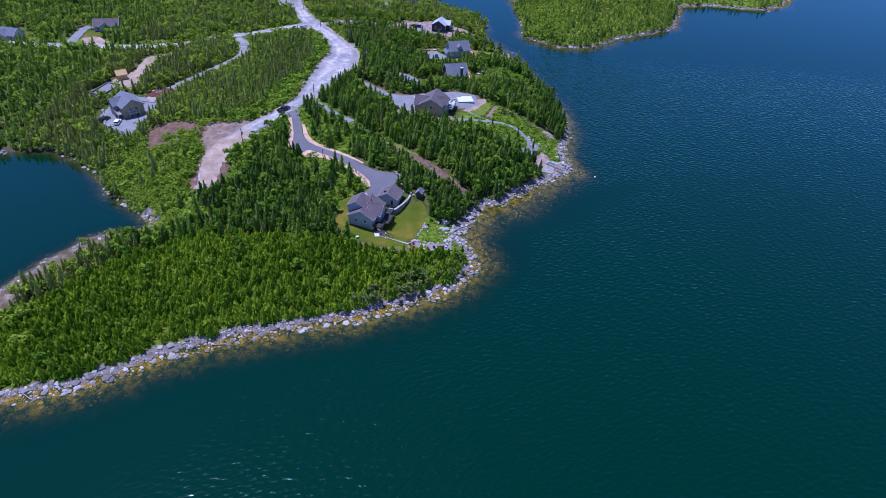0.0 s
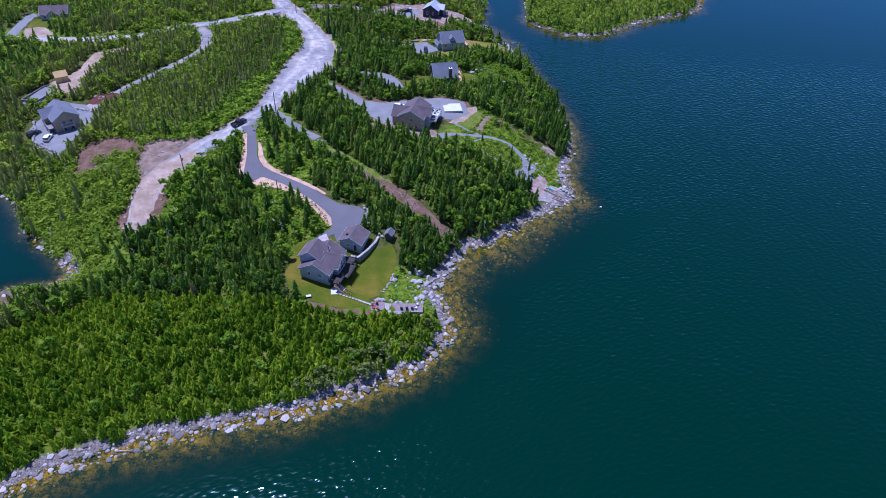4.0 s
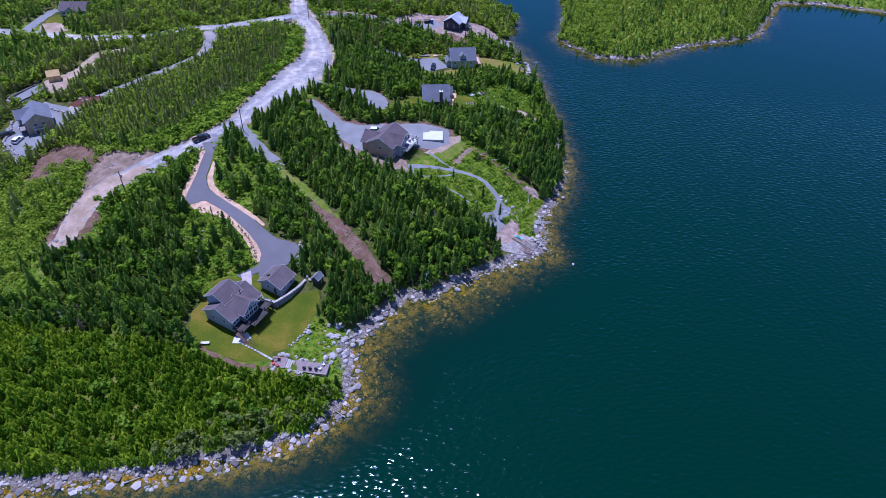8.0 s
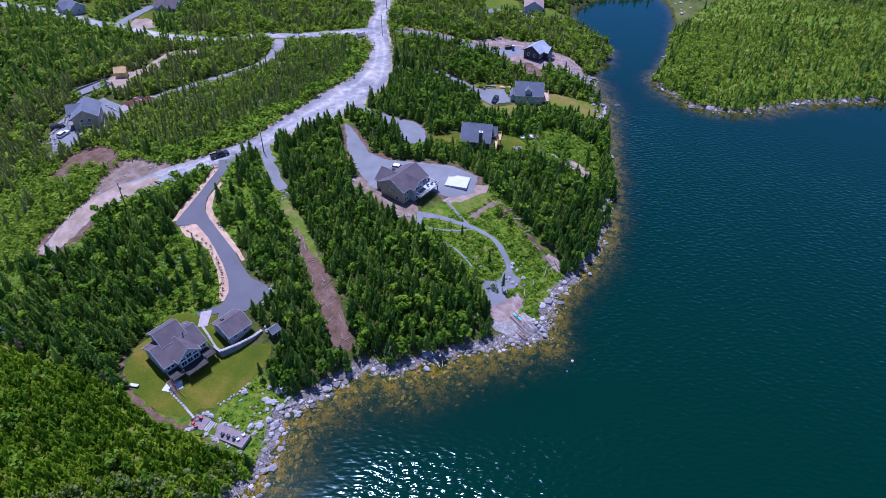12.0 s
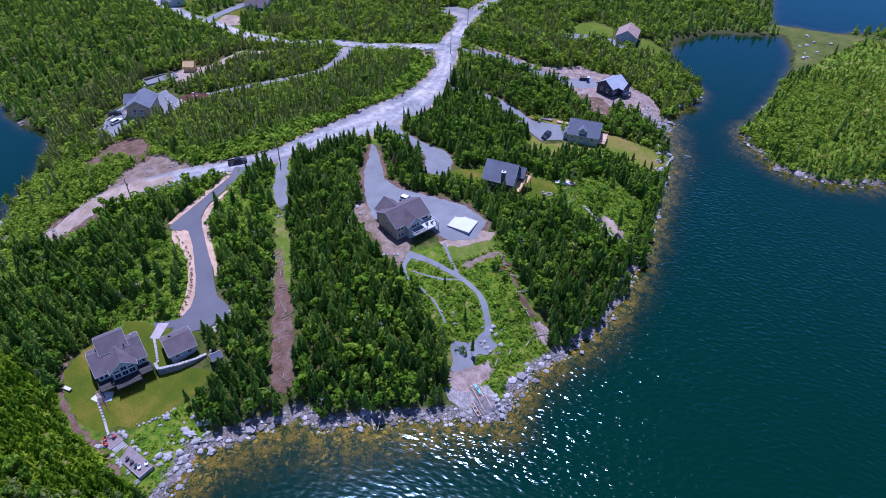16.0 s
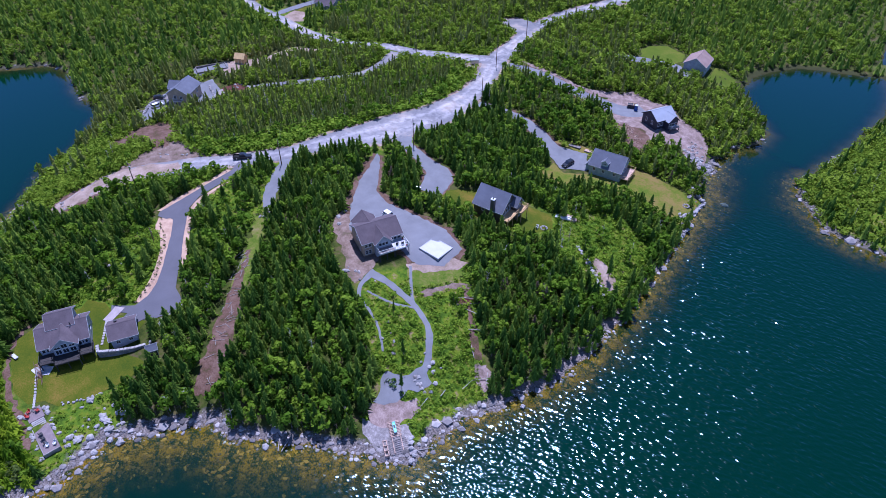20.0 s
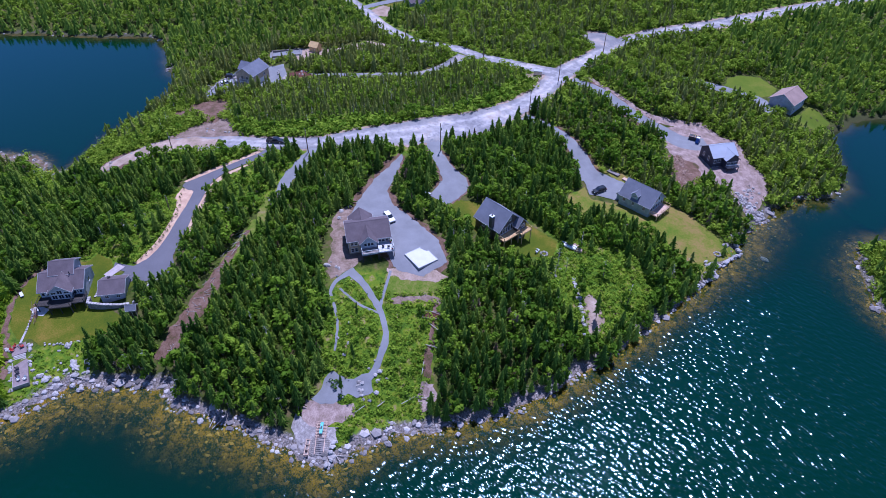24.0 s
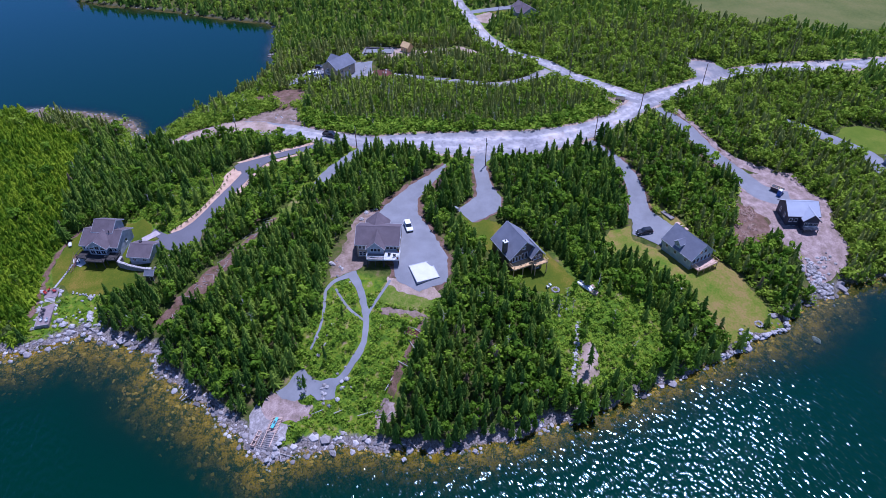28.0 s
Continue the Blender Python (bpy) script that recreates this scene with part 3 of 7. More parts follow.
NW_ROAD = [(-87, 353), (-101, 342), (-115, 331), (-125, 325.5), (-134, 318), (-146, 310.5), (-164, 305), (-185, 303), (-203, 300.5), (-222, 298), (-250, 294), (-300, 282)]
wear(drape("road", along(NW_ROAD, [9, 6.5, 6, 6.5, 6, 6, 6, 6, 6, 6, 6, 6]), ROAD, 0.115, "pale gravel road branching off into the woods", "road", 0.6, 0.5, 1.0), NW_ROAD, [6.0] * 12)
drape("road", along([(-118, 325), (-111, 312), (-109, 299), (-116, 281), (-126, 264), (-133, 250), (-134, 240)], [7, 5, 4.6, 4.6, 5, 5, 5]), ROAD, 0.10, "narrow gravel lane to the tan house", "road", 0.5)
drape("road", along([(-79, 354), (-67, 358.5), (-51, 361), (-40, 367.5), (-29, 371), (-25, 378)], [6, 5.5, 5.5, 6, 9, 8]), GRAVEL, 0.10, "grey gravel lane to the dark house", "road", 0.5)
drape("road", along([(-68, 398), (-62.8, 404), (-54, 410.4), (-48, 414), (-42, 416.4), (-36, 416), (-30.5, 415)], [5, 5, 5.5, 6, 7, 6, 4]), GRAVEL, 0.10, "grey gravel drive to the tan roofed house", "road", 0.5)
drape("driveway", [(-191, 305), (-195, 313), (-189, 317), (-179, 310), (-182, 305)], DIRT, 0.08, "sandy earth pad at the mouth of the side lane", "driveway", 0.3, 0.9)
drape("driveway", along([(-217, 298), (-219, 301), (-222, 303)], 4), GRAVEL, 0.10, "short gravel drive to the far house", "driveway", 0.3, 0.5)
drape("lawn", [(-230, 311), (-231, 322), (-217, 309), (-216.6, 302)], LAWN, 0.05, "green lawn behind the far house", "lawn", 0.4, 0.8)
drape("road", along([(-196, 302), (-198, 311), (-200, 321), (-201, 328), (-197, 332)], 4.6), GRAVEL, 0.10, "gravel side lane in the woods", "road", 0.4)
drape("driveway", along([(-58, 322), (-50.5, 326.5), (-43, 330), (-35, 330.5), (-26, 329), (-21, 328)], [5, 4.5, 4.5, 5, 6, 8]), GRAVEL, 0.10, "grey gravel driveway to the blue house", "driveway", 0.4)
drape("driveway", [(-24, 326), (-24.5, 331.5), (-15, 336.5), (-8, 329), (-14.5, 323)], GRAVEL, 0.12, "grey gravel parking pad beside the blue house", "driveway", 0.6)
drape("driveway", along([(-54, 286), (-46, 282.5), (-35, 282), (-27, 281.5), (-21.5, 274)], [6, 4, 4.5, 9, 7]), GRAVEL, 0.10, "grey gravel driveway and pad behind the brown house", "driveway", 0.6)
YARD = [(-48, 272), (-43, 270), (-31, 261), (-23.5, 261), (-12, 264.5), (-3, 266.5), (6, 265.5), (8, 258), (3, 252.5), (-5, 252), (-7, 246), (-20, 245.5), (-30, 251.5), (-38.5, 259.5)]
drape("verge", rim(YARD, 1.6), BROWN, 0.06, "trampled brown rim of the gravel yard", "verge", 0.0, 1.8, 1.6, False)
for lane_, wide_ in (([(-47, 282), (-35, 282), (-27, 281.5), (-22, 275)], [6, 6, 11, 8]), ([(-58, 322), (-50.5, 326.5), (-43, 330), (-35, 330.5), (-26, 329), (-23, 328)], [7, 6.5, 6.5, 7, 8, 8]), ([(-76, 355), (-67, 358.5), (-51, 361), (-40, 367.5)], [8, 8.5, 9, 9])):
    drape("verge", along(lane_, wide_), BROWN, 0.055, "bare brown verge of a gravel driveway", "verge", 0.0, 2.2, 1.6, False)
drape("driveway", YARD, GRAVEL, 0.11, "wide grey gravel yard around the tan house", "driveway", 1.0)
drape("driveway", along([(-62.5, 246.5), (-55, 240), (-48.5, 234.6), (-43, 231.3)], [3.4, 4.0, 4.4, 3.4]), GRAVEL, 0.10, "short gravel spur ending in stones", "driveway", 0.1, 0.9)
drape("planting_bed", [(-58, 204), (-56, 202.7), (-53.5, 201.6), (-49.4, 201.7), (-44.2, 200), (-39.3, 197.5), (-35.9, 194.8), (-33, 191.9), (-31.2, 189.4), (-30.6, 188.2), (-29, 190), (-32, 195.5), (-37.5, 199.4), (-47.5, 205), (-54.5, 207.8), (-57, 206)], MULCH, 0.09, "tan mulch bed along the paved driveway", "planting bed", 0.0, 0.3, 1.0)
drape("planting_bed", [(-68.4, 229), (-66.3, 223.5), (-64.5, 216.1), (-63.2, 209.8), (-61.6, 204.6), (-60, 206), (-61, 212), (-62, 218), (-64.2, 225), (-66, 230.5)], MULCH, 0.09, "tan mulch strip beside the upper driveway", "planting bed", 0.0, 0.3, 1.0)
drape("planting_bed", along([(-61.4, 227), (-59.4, 220.5), (-57.9, 216.6), (-55.4, 213.2), (-51, 210.2), (-44, 207), (-38, 204.4), (-34, 202.4)], [0.7, 1.2, 1.8, 2.0, 2.2, 2.0, 1.6, 0.8]), MULCH, 0.09, "thin tan mulch verge of the paved driveway", "planting bed", 0.0, 0.3, 1.0)
drape("driveway", [(-70, 233.5), (-66.5, 229.5), (-64.9, 223.8), (-62.8, 217.2), (-61.6, 210.5), (-60.6, 205), (-59, 204), (-56.1, 205.5), (-55.6, 206.6), (-54.4, 207), (-47.8, 204.3), (-42, 201.1), (-37.6, 198.6), (-32.7, 195), (-30, 191.8), (-29.4, 189.2), (-29.3, 188.2), (-33.4, 183.6), (-31.7, 182.9), (-28.2, 186), (-26.6, 183), (-23.6, 184), (-23, 188.5), (-21, 190.8), (-20.8, 193.8), (-20.9, 196.8), (-22.8, 198.4), (-25.3, 198.6), (-28.4, 198.6), (-32.8, 200.8), (-38.5, 203.9), (-44.9, 206.7), (-52.6, 210.4), (-56.8, 212.8), (-59.4, 216.8), (-60.6, 221), (-62.2, 226), (-64.4, 232), (-64.5, 237)], ASPHALT, 0.14, "smooth dark asphalt driveway curving to the garage", "driveway", 0.8, 0.1)
drape("cleared_ground", along([(-42, 228), (-34, 223.5), (-27.7, 218.9), (-20, 213), (-12, 207)], [3.0, 3.4, 4.2, 4.6, 4.0]), CUTGRASS, 0.06, "grassy cut strip between the woods", "cleared ground", -0.3, 1.4)
drape("cleared_ground", along([(-30, 219.5), (-22, 213.6), (-15, 209), (-9, 204.5), (-2, 198.2), (5, 193)], [0.8, 2.2, 4.2, 5, 5.2, 5.5]), BROWN, 0.09, "strip of cleared brown earth and slash between the woods", "cleared ground", -0.3, 1.2)
drape("cleared_ground", [(-115, 201), (-121, 211), (-121, 224), (-112, 228), (-101, 224.5), (-96.5, 217), (-101, 213), (-108, 211), (-106, 205)], BROWN, 0.07, "cleared brown earth slope above the bay", "cleared ground", -2.2, 2.6)
drape("cleared_ground", [(-100, 216), (-98, 223), (-92, 224.5), (-81, 226.5), (-75, 232), (-76.5, 227), (-81, 219.6), (-85, 211), (-88, 203), (-92, 200), (-95.5, 207)], TRODDEN, 0.065, "stony brown bank beside the road end", "cleared ground", -1.0, 1.6)
drape("cleared_ground", [(-92, 183), (-83, 176), (-79, 181), (-79, 195), (-91, 196)], BROWN, 0.06, "brown earth fringe at the end of the road", "cleared ground", -0.4, 1.4)
drape("cleared_ground", [(-40, 367), (-38, 386), (-26, 386), (-23, 389), (-10, 383), (-3, 384), (5.5, 378), (9.5, 370), (11, 364.5), (3.5, 366), (-10, 362), (-24.6, 361)], PINKISH, 0.07, "bare sandy earth around the unfinished dark house", "cleared ground", 0.0, 1.2)
for strip_, wide_ in (([(-79, 361.5), (-70, 362.4), (-58, 364), (-50, 366), (-44, 371), (-39, 380)], [3.0, 2.0, 2.4, 3.0, 4.0, 4.0]), ([(-124, 380), (-116, 392), (-108, 391)], [3, 4, 3])):
    drape("cleared_ground", along(strip_, wide_), PINKISH, 0.06, "pinkish earth bank beside the lane", "cleared ground", 0.0, 1.2)
drape("cleared_ground", [(-24, 358), (-22, 363), (-15, 365.5), (-9, 362), (-4, 356.5), (-5, 350), (-9, 350), (-14, 354)], BROWN, 0.09, "heap strewn brown earth beside the dark house", "cleared ground", -0.5, 1.4)
drape("cleared_ground", [(-136, 252), (-136, 258.5), (-128, 261), (-123, 256), (-128, 252)], REDDIRT, 0.12, "patch of red brown topsoil", "cleared ground", 0.0, 0.6)
drape("driveway", [(-147, 243), (-146, 252), (-136, 251), (-129, 247), (-126.5, 240), (-127, 229), (-126, 216), (-131, 218), (-137, 222), (-143, 227), (-147, 233)], GRAVEL, 0.11, "grey gravel yard around the tan house by the bay", "driveway", 2.4)
drape("driveway", [(-160, 249), (-158, 263), (-150.5, 261), (-152.5, 247)], GRAVEL, 0.12, "gravel bed of a building plot", "driveway", 0.5)
drape("cleared_ground", [(-158, 263), (-152, 277), (-152.5, 292), (-143, 300), (-138, 296), (-146, 286), (-144, 268), (-143, 257), (-148, 257)], DIRT, 0.09, "sandy earth track by the timber shed", "cleared ground", 0.2, 1.0)
drape("cleared_ground", along([(-38.5, 166), (-34, 161), (-27, 158.2), (-20, 157.4), (-10.5, 158.2), (-2, 157.8)], [0.7, 1.0, 1.2, 1.3, 1.4, 1.0]), BROWN, 0.06, "strip of brown slash along the lawn's edge", "cleared ground", -0.4, 1.4)
drape("lawn", [(-37, 177), (-38, 168.5), (-35, 162), (-28, 159.3), (-20.5, 158.4), (-15.2, 160.2), (-14, 163.5), (-11, 165.5), (-9.2, 173), (-9, 181), (-11, 185), (-18, 181), (-22, 189), (-30, 183.5), (-35, 182.5), (-39, 179)], LAWN, 0.05, "mown green lawn with a dry patch around the grey house", "lawn", 0.5, 0.4)
drape("lawn", [(-14.5, 289), (-5, 294.5), (6, 299), (10.5, 295), (9, 287), (3, 281), (-6.8, 277), (-14.5, 275.5), (-19, 270), (-23, 273), (-18.3, 283)], LAWN, 0.05, "mown green lawn around the brown house", "lawn", 0.5, 0.5)
drape("lawn", [(-10.2, 311.3), (-16.6, 316.8), (-18.2, 323.5), (-12, 322), (-6, 328), (-1, 341.6), (5, 345.6), (12, 347.6), (21.3, 350), (23.5, 350.5), (24.5, 341), (27.2, 333.5), (20, 331), (12, 330), (9.2, 327.6), (0, 320.6), (-5.5, 313.2)], DRYLAWN, 0.05, "dry yellowed lawn sloping from the blue house to the sea wall", "lawn", 0.4, 0.6)
drape("lawn", [(-28, 332.2), (-26, 336.4), (-18, 339), (-10, 340.5), (-9, 337.5), (-15.2, 335.8)], DRYLAWN, 0.05, "dry grass strip beside the blue house drive", "lawn", 0.0, 0.6)
BOGGY = mottled("bog_grass", [(0.36, (0.062, 0.080, 0.016)), (0.5, (0.095, 0.105, 0.026)), (0.66, (0.135, 0.125, 0.04))], 0.05, 1.0, 0.95, 0.5, 0.1)
BOG_FLAT = [(-200, 412), (-197, 520), (-160, 520), (-138, 496), (-133, 464), (-143, 424), (-160, 410)]
FRESHLAWN = mottled("bright_mown_grass", [(0.36, (0.068, 0.108, 0.006)), (0.52, (0.100, 0.132, 0.010)), (0.66, (0.16, 0.15, 0.025))], 0.13, 3.0, 0.9, 0.35, 0.04)
drape("lawn", [(-56.5, 412.6), (-61.5, 419), (-62, 425), (-57.5, 432), (-47, 431), (-43.4, 424.6), (-43.6, 420), (-48, 417)], FRESHLAWN, 0.05, "bright mown lawn beside the tan roofed house", "lawn", 1.5, 0.6)
drape("lawn", [(-29, 419), (-30, 427), (-33, 434), (-29.5, 436), (-23, 436), (-20.5, 430), (-21, 424), (-23.5, 418)], FRESHLAWN, 0.05, "bright mown lawn below the tan roofed house", "lawn", 1.5, 0.6)
drape("lawn", [(-62, 400), (-60.5, 402.6), (-50, 408.6), (-48.6, 406.4)], DRYLAWN, 0.05, "dry grass strip beside the gravel drive", "lawn", 0.8, 0.6)
drape("marsh", BOG_FLAT, BOGGY, 0.06, "flat yellow green bog in the woods", "marsh", 0.0, 2.5, 4.0)
drape("lawn", [(-193.5, 312.5), (-196.5, 319.5), (-196, 325), (-188, 321.5), (-186, 316)], LAWN, 0.05, "small green lawn in the woods", "lawn", 0.5, 0.6)
MARSHY = mottled("marsh_grass", [(0.36, (0.045, 0.06, 0.012)), (0.5, (0.085, 0.10, 0.02)), (0.64, (0.14, 0.125, 0.04))], 0.12, 1.5, 0.95, 0.6, 0.08)
drape("marsh", [(2, 497), (4, 506), (20, 511), (33, 515), (46, 522), (45, 505), (38, 480), (36, 455), (32.5, 452), (25, 478), (15, 495)], MARSHY, 0.05, "flat green brown marsh between inlet and pond", "marsh", 0.0, 1.5)
drape("cleared_ground", [(25.5, 295.2), (26.5, 299), (33.5, 296.8), (37.2, 293.2), (35.5, 291.4)], DIRT, 0.06, "bare pinkish earth beside the rock row", "cleared ground", -0.5, 1.2)
MUDDY = mottled("stony_mud", [(0.34, (0.04, 0.045, 0.016)), (0.46, (0.10, 0.07, 0.042)), (0.56, (0.17, 0.125, 0.095)), (0.68, (0.30, 0.26, 0.235))], 0.3, 2.2, 0.95, 0.8, 0.15)
drape("mudflat", [(-130, 118), (-126, 132), (-120, 147), (-112, 158.5), (-103, 163.5), (-102, 158), (-107, 150.5), (-112, 140), (-116.5, 129), (-120, 117), (-124, 108)], MUDDY, 0.05, "low stony brown mud flat along the bay", "mud flat", -1.2, 2.0)
drape("lawn", [(2.6, 249.6), (6.6, 254.6), (11, 261), (15, 261.6), (13.2, 256.4), (10.6, 248.4), (7, 247.4)], CUTGRASS, 0.05, "rough grass terrace below the gravel yard", "lawn", -0.6, 0.8)
drape("footpath", along([(-2, 241), (5, 243.3), (14.5, 244.3), (22, 243), (27.5, 239), (29.6, 236)], [2.8, 1.7, 1.5, 1.5, 1.7, 1.9]), GRAVEL, 0.10, "winding grey gravel footpath down to the shore", "footpath", 0.5, 0.3, 1.0)
drape("footpath", along([(2.5, 251), (8, 247.5), (12.5, 244.8)], 0.75), GRAVEL, 0.09, "narrow gravel footpath in the meadow", "footpath", 0.2, 0.2, 1.0)
drape("footpath", along([(-1.2, 241.5), (0.4, 237.6), (3.3, 234.8), (7.9, 234.2), (12.3, 233.9), (16.8, 232.6), (20.6, 230.9)], [2.0, 1.3, 0.9, 0.7, 0.6, 0.55, 0.5]), GRAVEL, 0.09, "narrow gravel footpath by the trees", "footpath", 0.2, 0.2, 1.0)
drape("footpath", along([(3.5, 237), (10, 240), (14.9, 244)], 0.65), GRAVEL, 0.095, "narrow gravel footpath across the meadow", "footpath", 0.2, 0.2, 1.0)
drape("cleared_ground", [(-5, 246), (-2, 241), (-0.5, 235.6), (-5, 236), (-11, 239), (-18, 240.6), (-25, 242.5), (-29, 247.5), (-24, 250), (-19, 247), (-10, 246)], TRODDEN, 0.07, "trodden sandy earth beside the tan house", "cleared ground", 0.2, 0.9)
drape("cleared_ground", [(1, 250.5), (4.6, 255), (8, 262.4), (11, 264), (11, 260), (7.6, 254.6), (3.6, 249.6)], DIRT, 0.07, "sandy bank below the gravel yard", "cleared ground", 0.0, 0.9)
drape("cleared_ground", [(10.8, 248), (13.4, 256.5), (16.4, 259.6), (17.4, 258.6), (14.6, 254), (13.4, 247.8)], TRODDEN, 0.08, "bare trodden patch in the meadow", "cleared ground", -0.2, 1.0)
PEBBLE = mottled("shore_pebbles", [(0.36, (0.15, 0.135, 0.13)), (0.5, (0.27, 0.24, 0.235)), (0.64, (0.44, 0.40, 0.395))], 1.2, 7.0, 0.95, 0.9, 0.12)
drape("pebble_bank", [(31, 218.6), (32.7, 220), (35.4, 222), (37.2, 224.4), (38, 226.6), (41.5, 225), (43.8, 222), (42.6, 219), (39, 217.4), (34, 217.2)], PEBBLE, 0.06, "bank of pale grey pebbles round the slipway", "shore", 0.0, 0.6, 1.0)
drape("footpath", [(28.2, 234), (28.2, 237.2), (30.4, 236.8), (32.9, 236.3), (32.6, 232.4), (31.3, 230.6), (32.2, 227.1), (31.2, 224.3), (29.1, 223.0), (27.9, 225.4), (25.4, 227.2), (24.6, 229.2), (26.2, 230.2), (27.8, 231.6)], GRAVEL, 0.105, "grey gravel landing pad above the shore", "footpath", 0.3, 0.5, 1.0)
drape("cleared_ground", [(28.9, 221.9), (32.7, 219.5), (35.6, 221.6), (37.4, 223.6), (36.6, 225.9), (37.4, 227.3), (36.4, 230.6), (34, 231.5), (31.5, 227.6), (30.4, 225.6)], PINKISH, 0.08, "bare pinkish earth above the landing", "cleared ground", -0.2, 0.9)
drape("cleared_ground", [(34.6, 247), (36, 249.8), (38.6, 249.6), (41.4, 247.4), (41, 244.8), (38.4, 244.8)], PINKISH, 0.08, "bare pinkish bank at the wood's edge", "cleared ground", -0.9, 1.2)
drape("cleared_ground", along([(15.5, 258.5), (20.5, 256), (24.8, 253.6), (29.6, 251), (34.6, 248.4)], [0.8, 1.3, 1.3, 1.6, 2.4]), BROWN, 0.07, "brown strip of slash along the wood's edge", "cleared ground", -0.2, 1.4)

# ---- builders ----
def box(x0, y0, z0, x1, y1, z1):
    return ([(x0, y0, z0), (x1, y0, z0), (x1, y1, z0), (x0, y1, z0), (x0, y0, z1), (x1, y0, z1), (x1, y1, z1), (x0, y1, z1)],
            [(0, 3, 2, 1), (4, 5, 6, 7), (0, 1, 5, 4), (1, 2, 6, 5), (2, 3, 7, 6), (3, 0, 4, 7)])


def prism(profile, a, b, axis="y"):
    """A profile of (u, z) pairs drawn out from a to b along an axis."""
    n = len(profile)
    if axis == "y":
        v = [(u, a, z) for u, z in profile] + [(u, b, z) for u, z in profile]
    else:
        v = [(a, -u, z) for u, z in profile] + [(b, -u, z) for u, z in profile]
    f = [tuple(range(n)), tuple(range(2 * n - 1, n - 1, -1))] + [(i, i + n, (i + 1) % n + n, (i + 1) % n) for i in range(n)]
    return v, f


def rod(p, q, r, n=8, r2=None):
    p, q = Vector(p), Vector(q)
    d = (q - p).normalized()
    u = d.orthogonal().normalized()
    w = d.cross(u)
    r2 = r if r2 is None else r2
    v = [tuple(c + rr * (math.cos(6.2832 * k / n) * u + math.sin(6.2832 * k / n) * w)) for c, rr in ((p, r), (q, r2)) for k in range(n)]
    return v, [tuple(range(n - 1, -1, -1)), tuple(range(n, 2 * n))] + [(k, (k + 1) % n, (k + 1) % n + n, k + n) for k in range(n)]


def join(*geos):
    v, f = [], []
    for gv, gf in geos:
        b = len(v)
        v += list(gv)
        f += [tuple(i + b for i in face) for face in gf]
    return v, f


def moved(geo, m):
    return [tuple(m @ Vector(p)) for p in geo[0]], geo[1]


def mesh_of(name, geo, mat, bevel=0.0):
    me = bpy.data.meshes.new(name)
    me.from_pydata(geo[0], [], geo[1])
    bm = bmesh.new()
    bm.from_mesh(me)
    bmesh.ops.recalc_face_normals(bm, faces=bm.faces)
    if bevel:
        bmesh.ops.bevel(bm, geom=list(bm.edges), offset=bevel, segments=2, affect="EDGES", clamp_overlap=True)
    bm.to_mesh(me)
    bm.free()
    me.materials.append(mat)
    return me


def part(name, geo, mat, parent, label="", bevel=0.0, m=None):
    ob = new(name, mesh_of(name, geo, mat, bevel))
    ob.parent = parent
    if m is not None:
        ob.matrix_basis = m
    return tagged(ob, label) if label else ob


def share(name, me, parent, m):
    ob = new(name, me)
    ob.parent, ob.matrix_basis = parent, m
    return ob


def thing(name, label, category, x, y, z=None, turn=0.0, group="", sink=0.0):
    ob = new(name)
    ob.empty_display_size = 0.3
    ob.matrix_basis = pose(x, y, (ground_z(x, y) if z is None else z) - sink, 0, 0, turn)
    return tagged(ob, label, category, group)


def footprint(x, y, turn, x0, x1, y0, y1, margin=0.6):
    c, s = math.cos(radians(turn)), math.sin(radians(turn))
    CLEAR.append(([(x + a * c - b * s, y + a * s + b * c) for a, b in ((x0, y0), (x1, y0), (x1, y1), (x0, y1))], margin))


FACING = {"-y": 0, "+x": 90, "+y": 180, "-x": 270}


def window(parent, x, y, z, facing, w, h, cols=2, rows=1, frame_mat=None):
    """A window in a wall; x, y, z is the middle of its sill on the wall's face."""
    m = pose(x, y, z, 0, 0, FACING[facing] if isinstance(facing, str) else facing)
    t = 0.09
    bars = [box(-w / 2, -0.07, 0, -w / 2 + t, 0.05, h), box(w / 2 - t, -0.07, 0, w / 2, 0.05, h), box(-w / 2 + t, -0.07, 0, w / 2 - t, 0.05, t), box(-w / 2 + t, -0.07, h - t, w / 2 - t, 0.05, h)]
    bars += [box(-w / 2 + w * k / cols - 0.03, -0.06, t, -w / 2 + w * k / cols + 0.03, 0.04, h - t) for k in range(1, cols)]
    bars += [box(-w / 2 + t, -0.055, h * k / rows - 0.03, w / 2 - t, 0.035, h * k / rows + 0.03) for k in range(1, rows)]
    wo = part("window", join(*bars), frame_mat or WHITE, parent, m=m)
    part("pane", box(-w / 2 + t, -0.03, t, w / 2 - t, 0.02, h - t), GLASS, wo)
    part("sill", box(-w / 2 - 0.06, -0.12, -0.07, w / 2 + 0.06, 0.05, -0.003), frame_mat or WHITE, wo)
    return wo


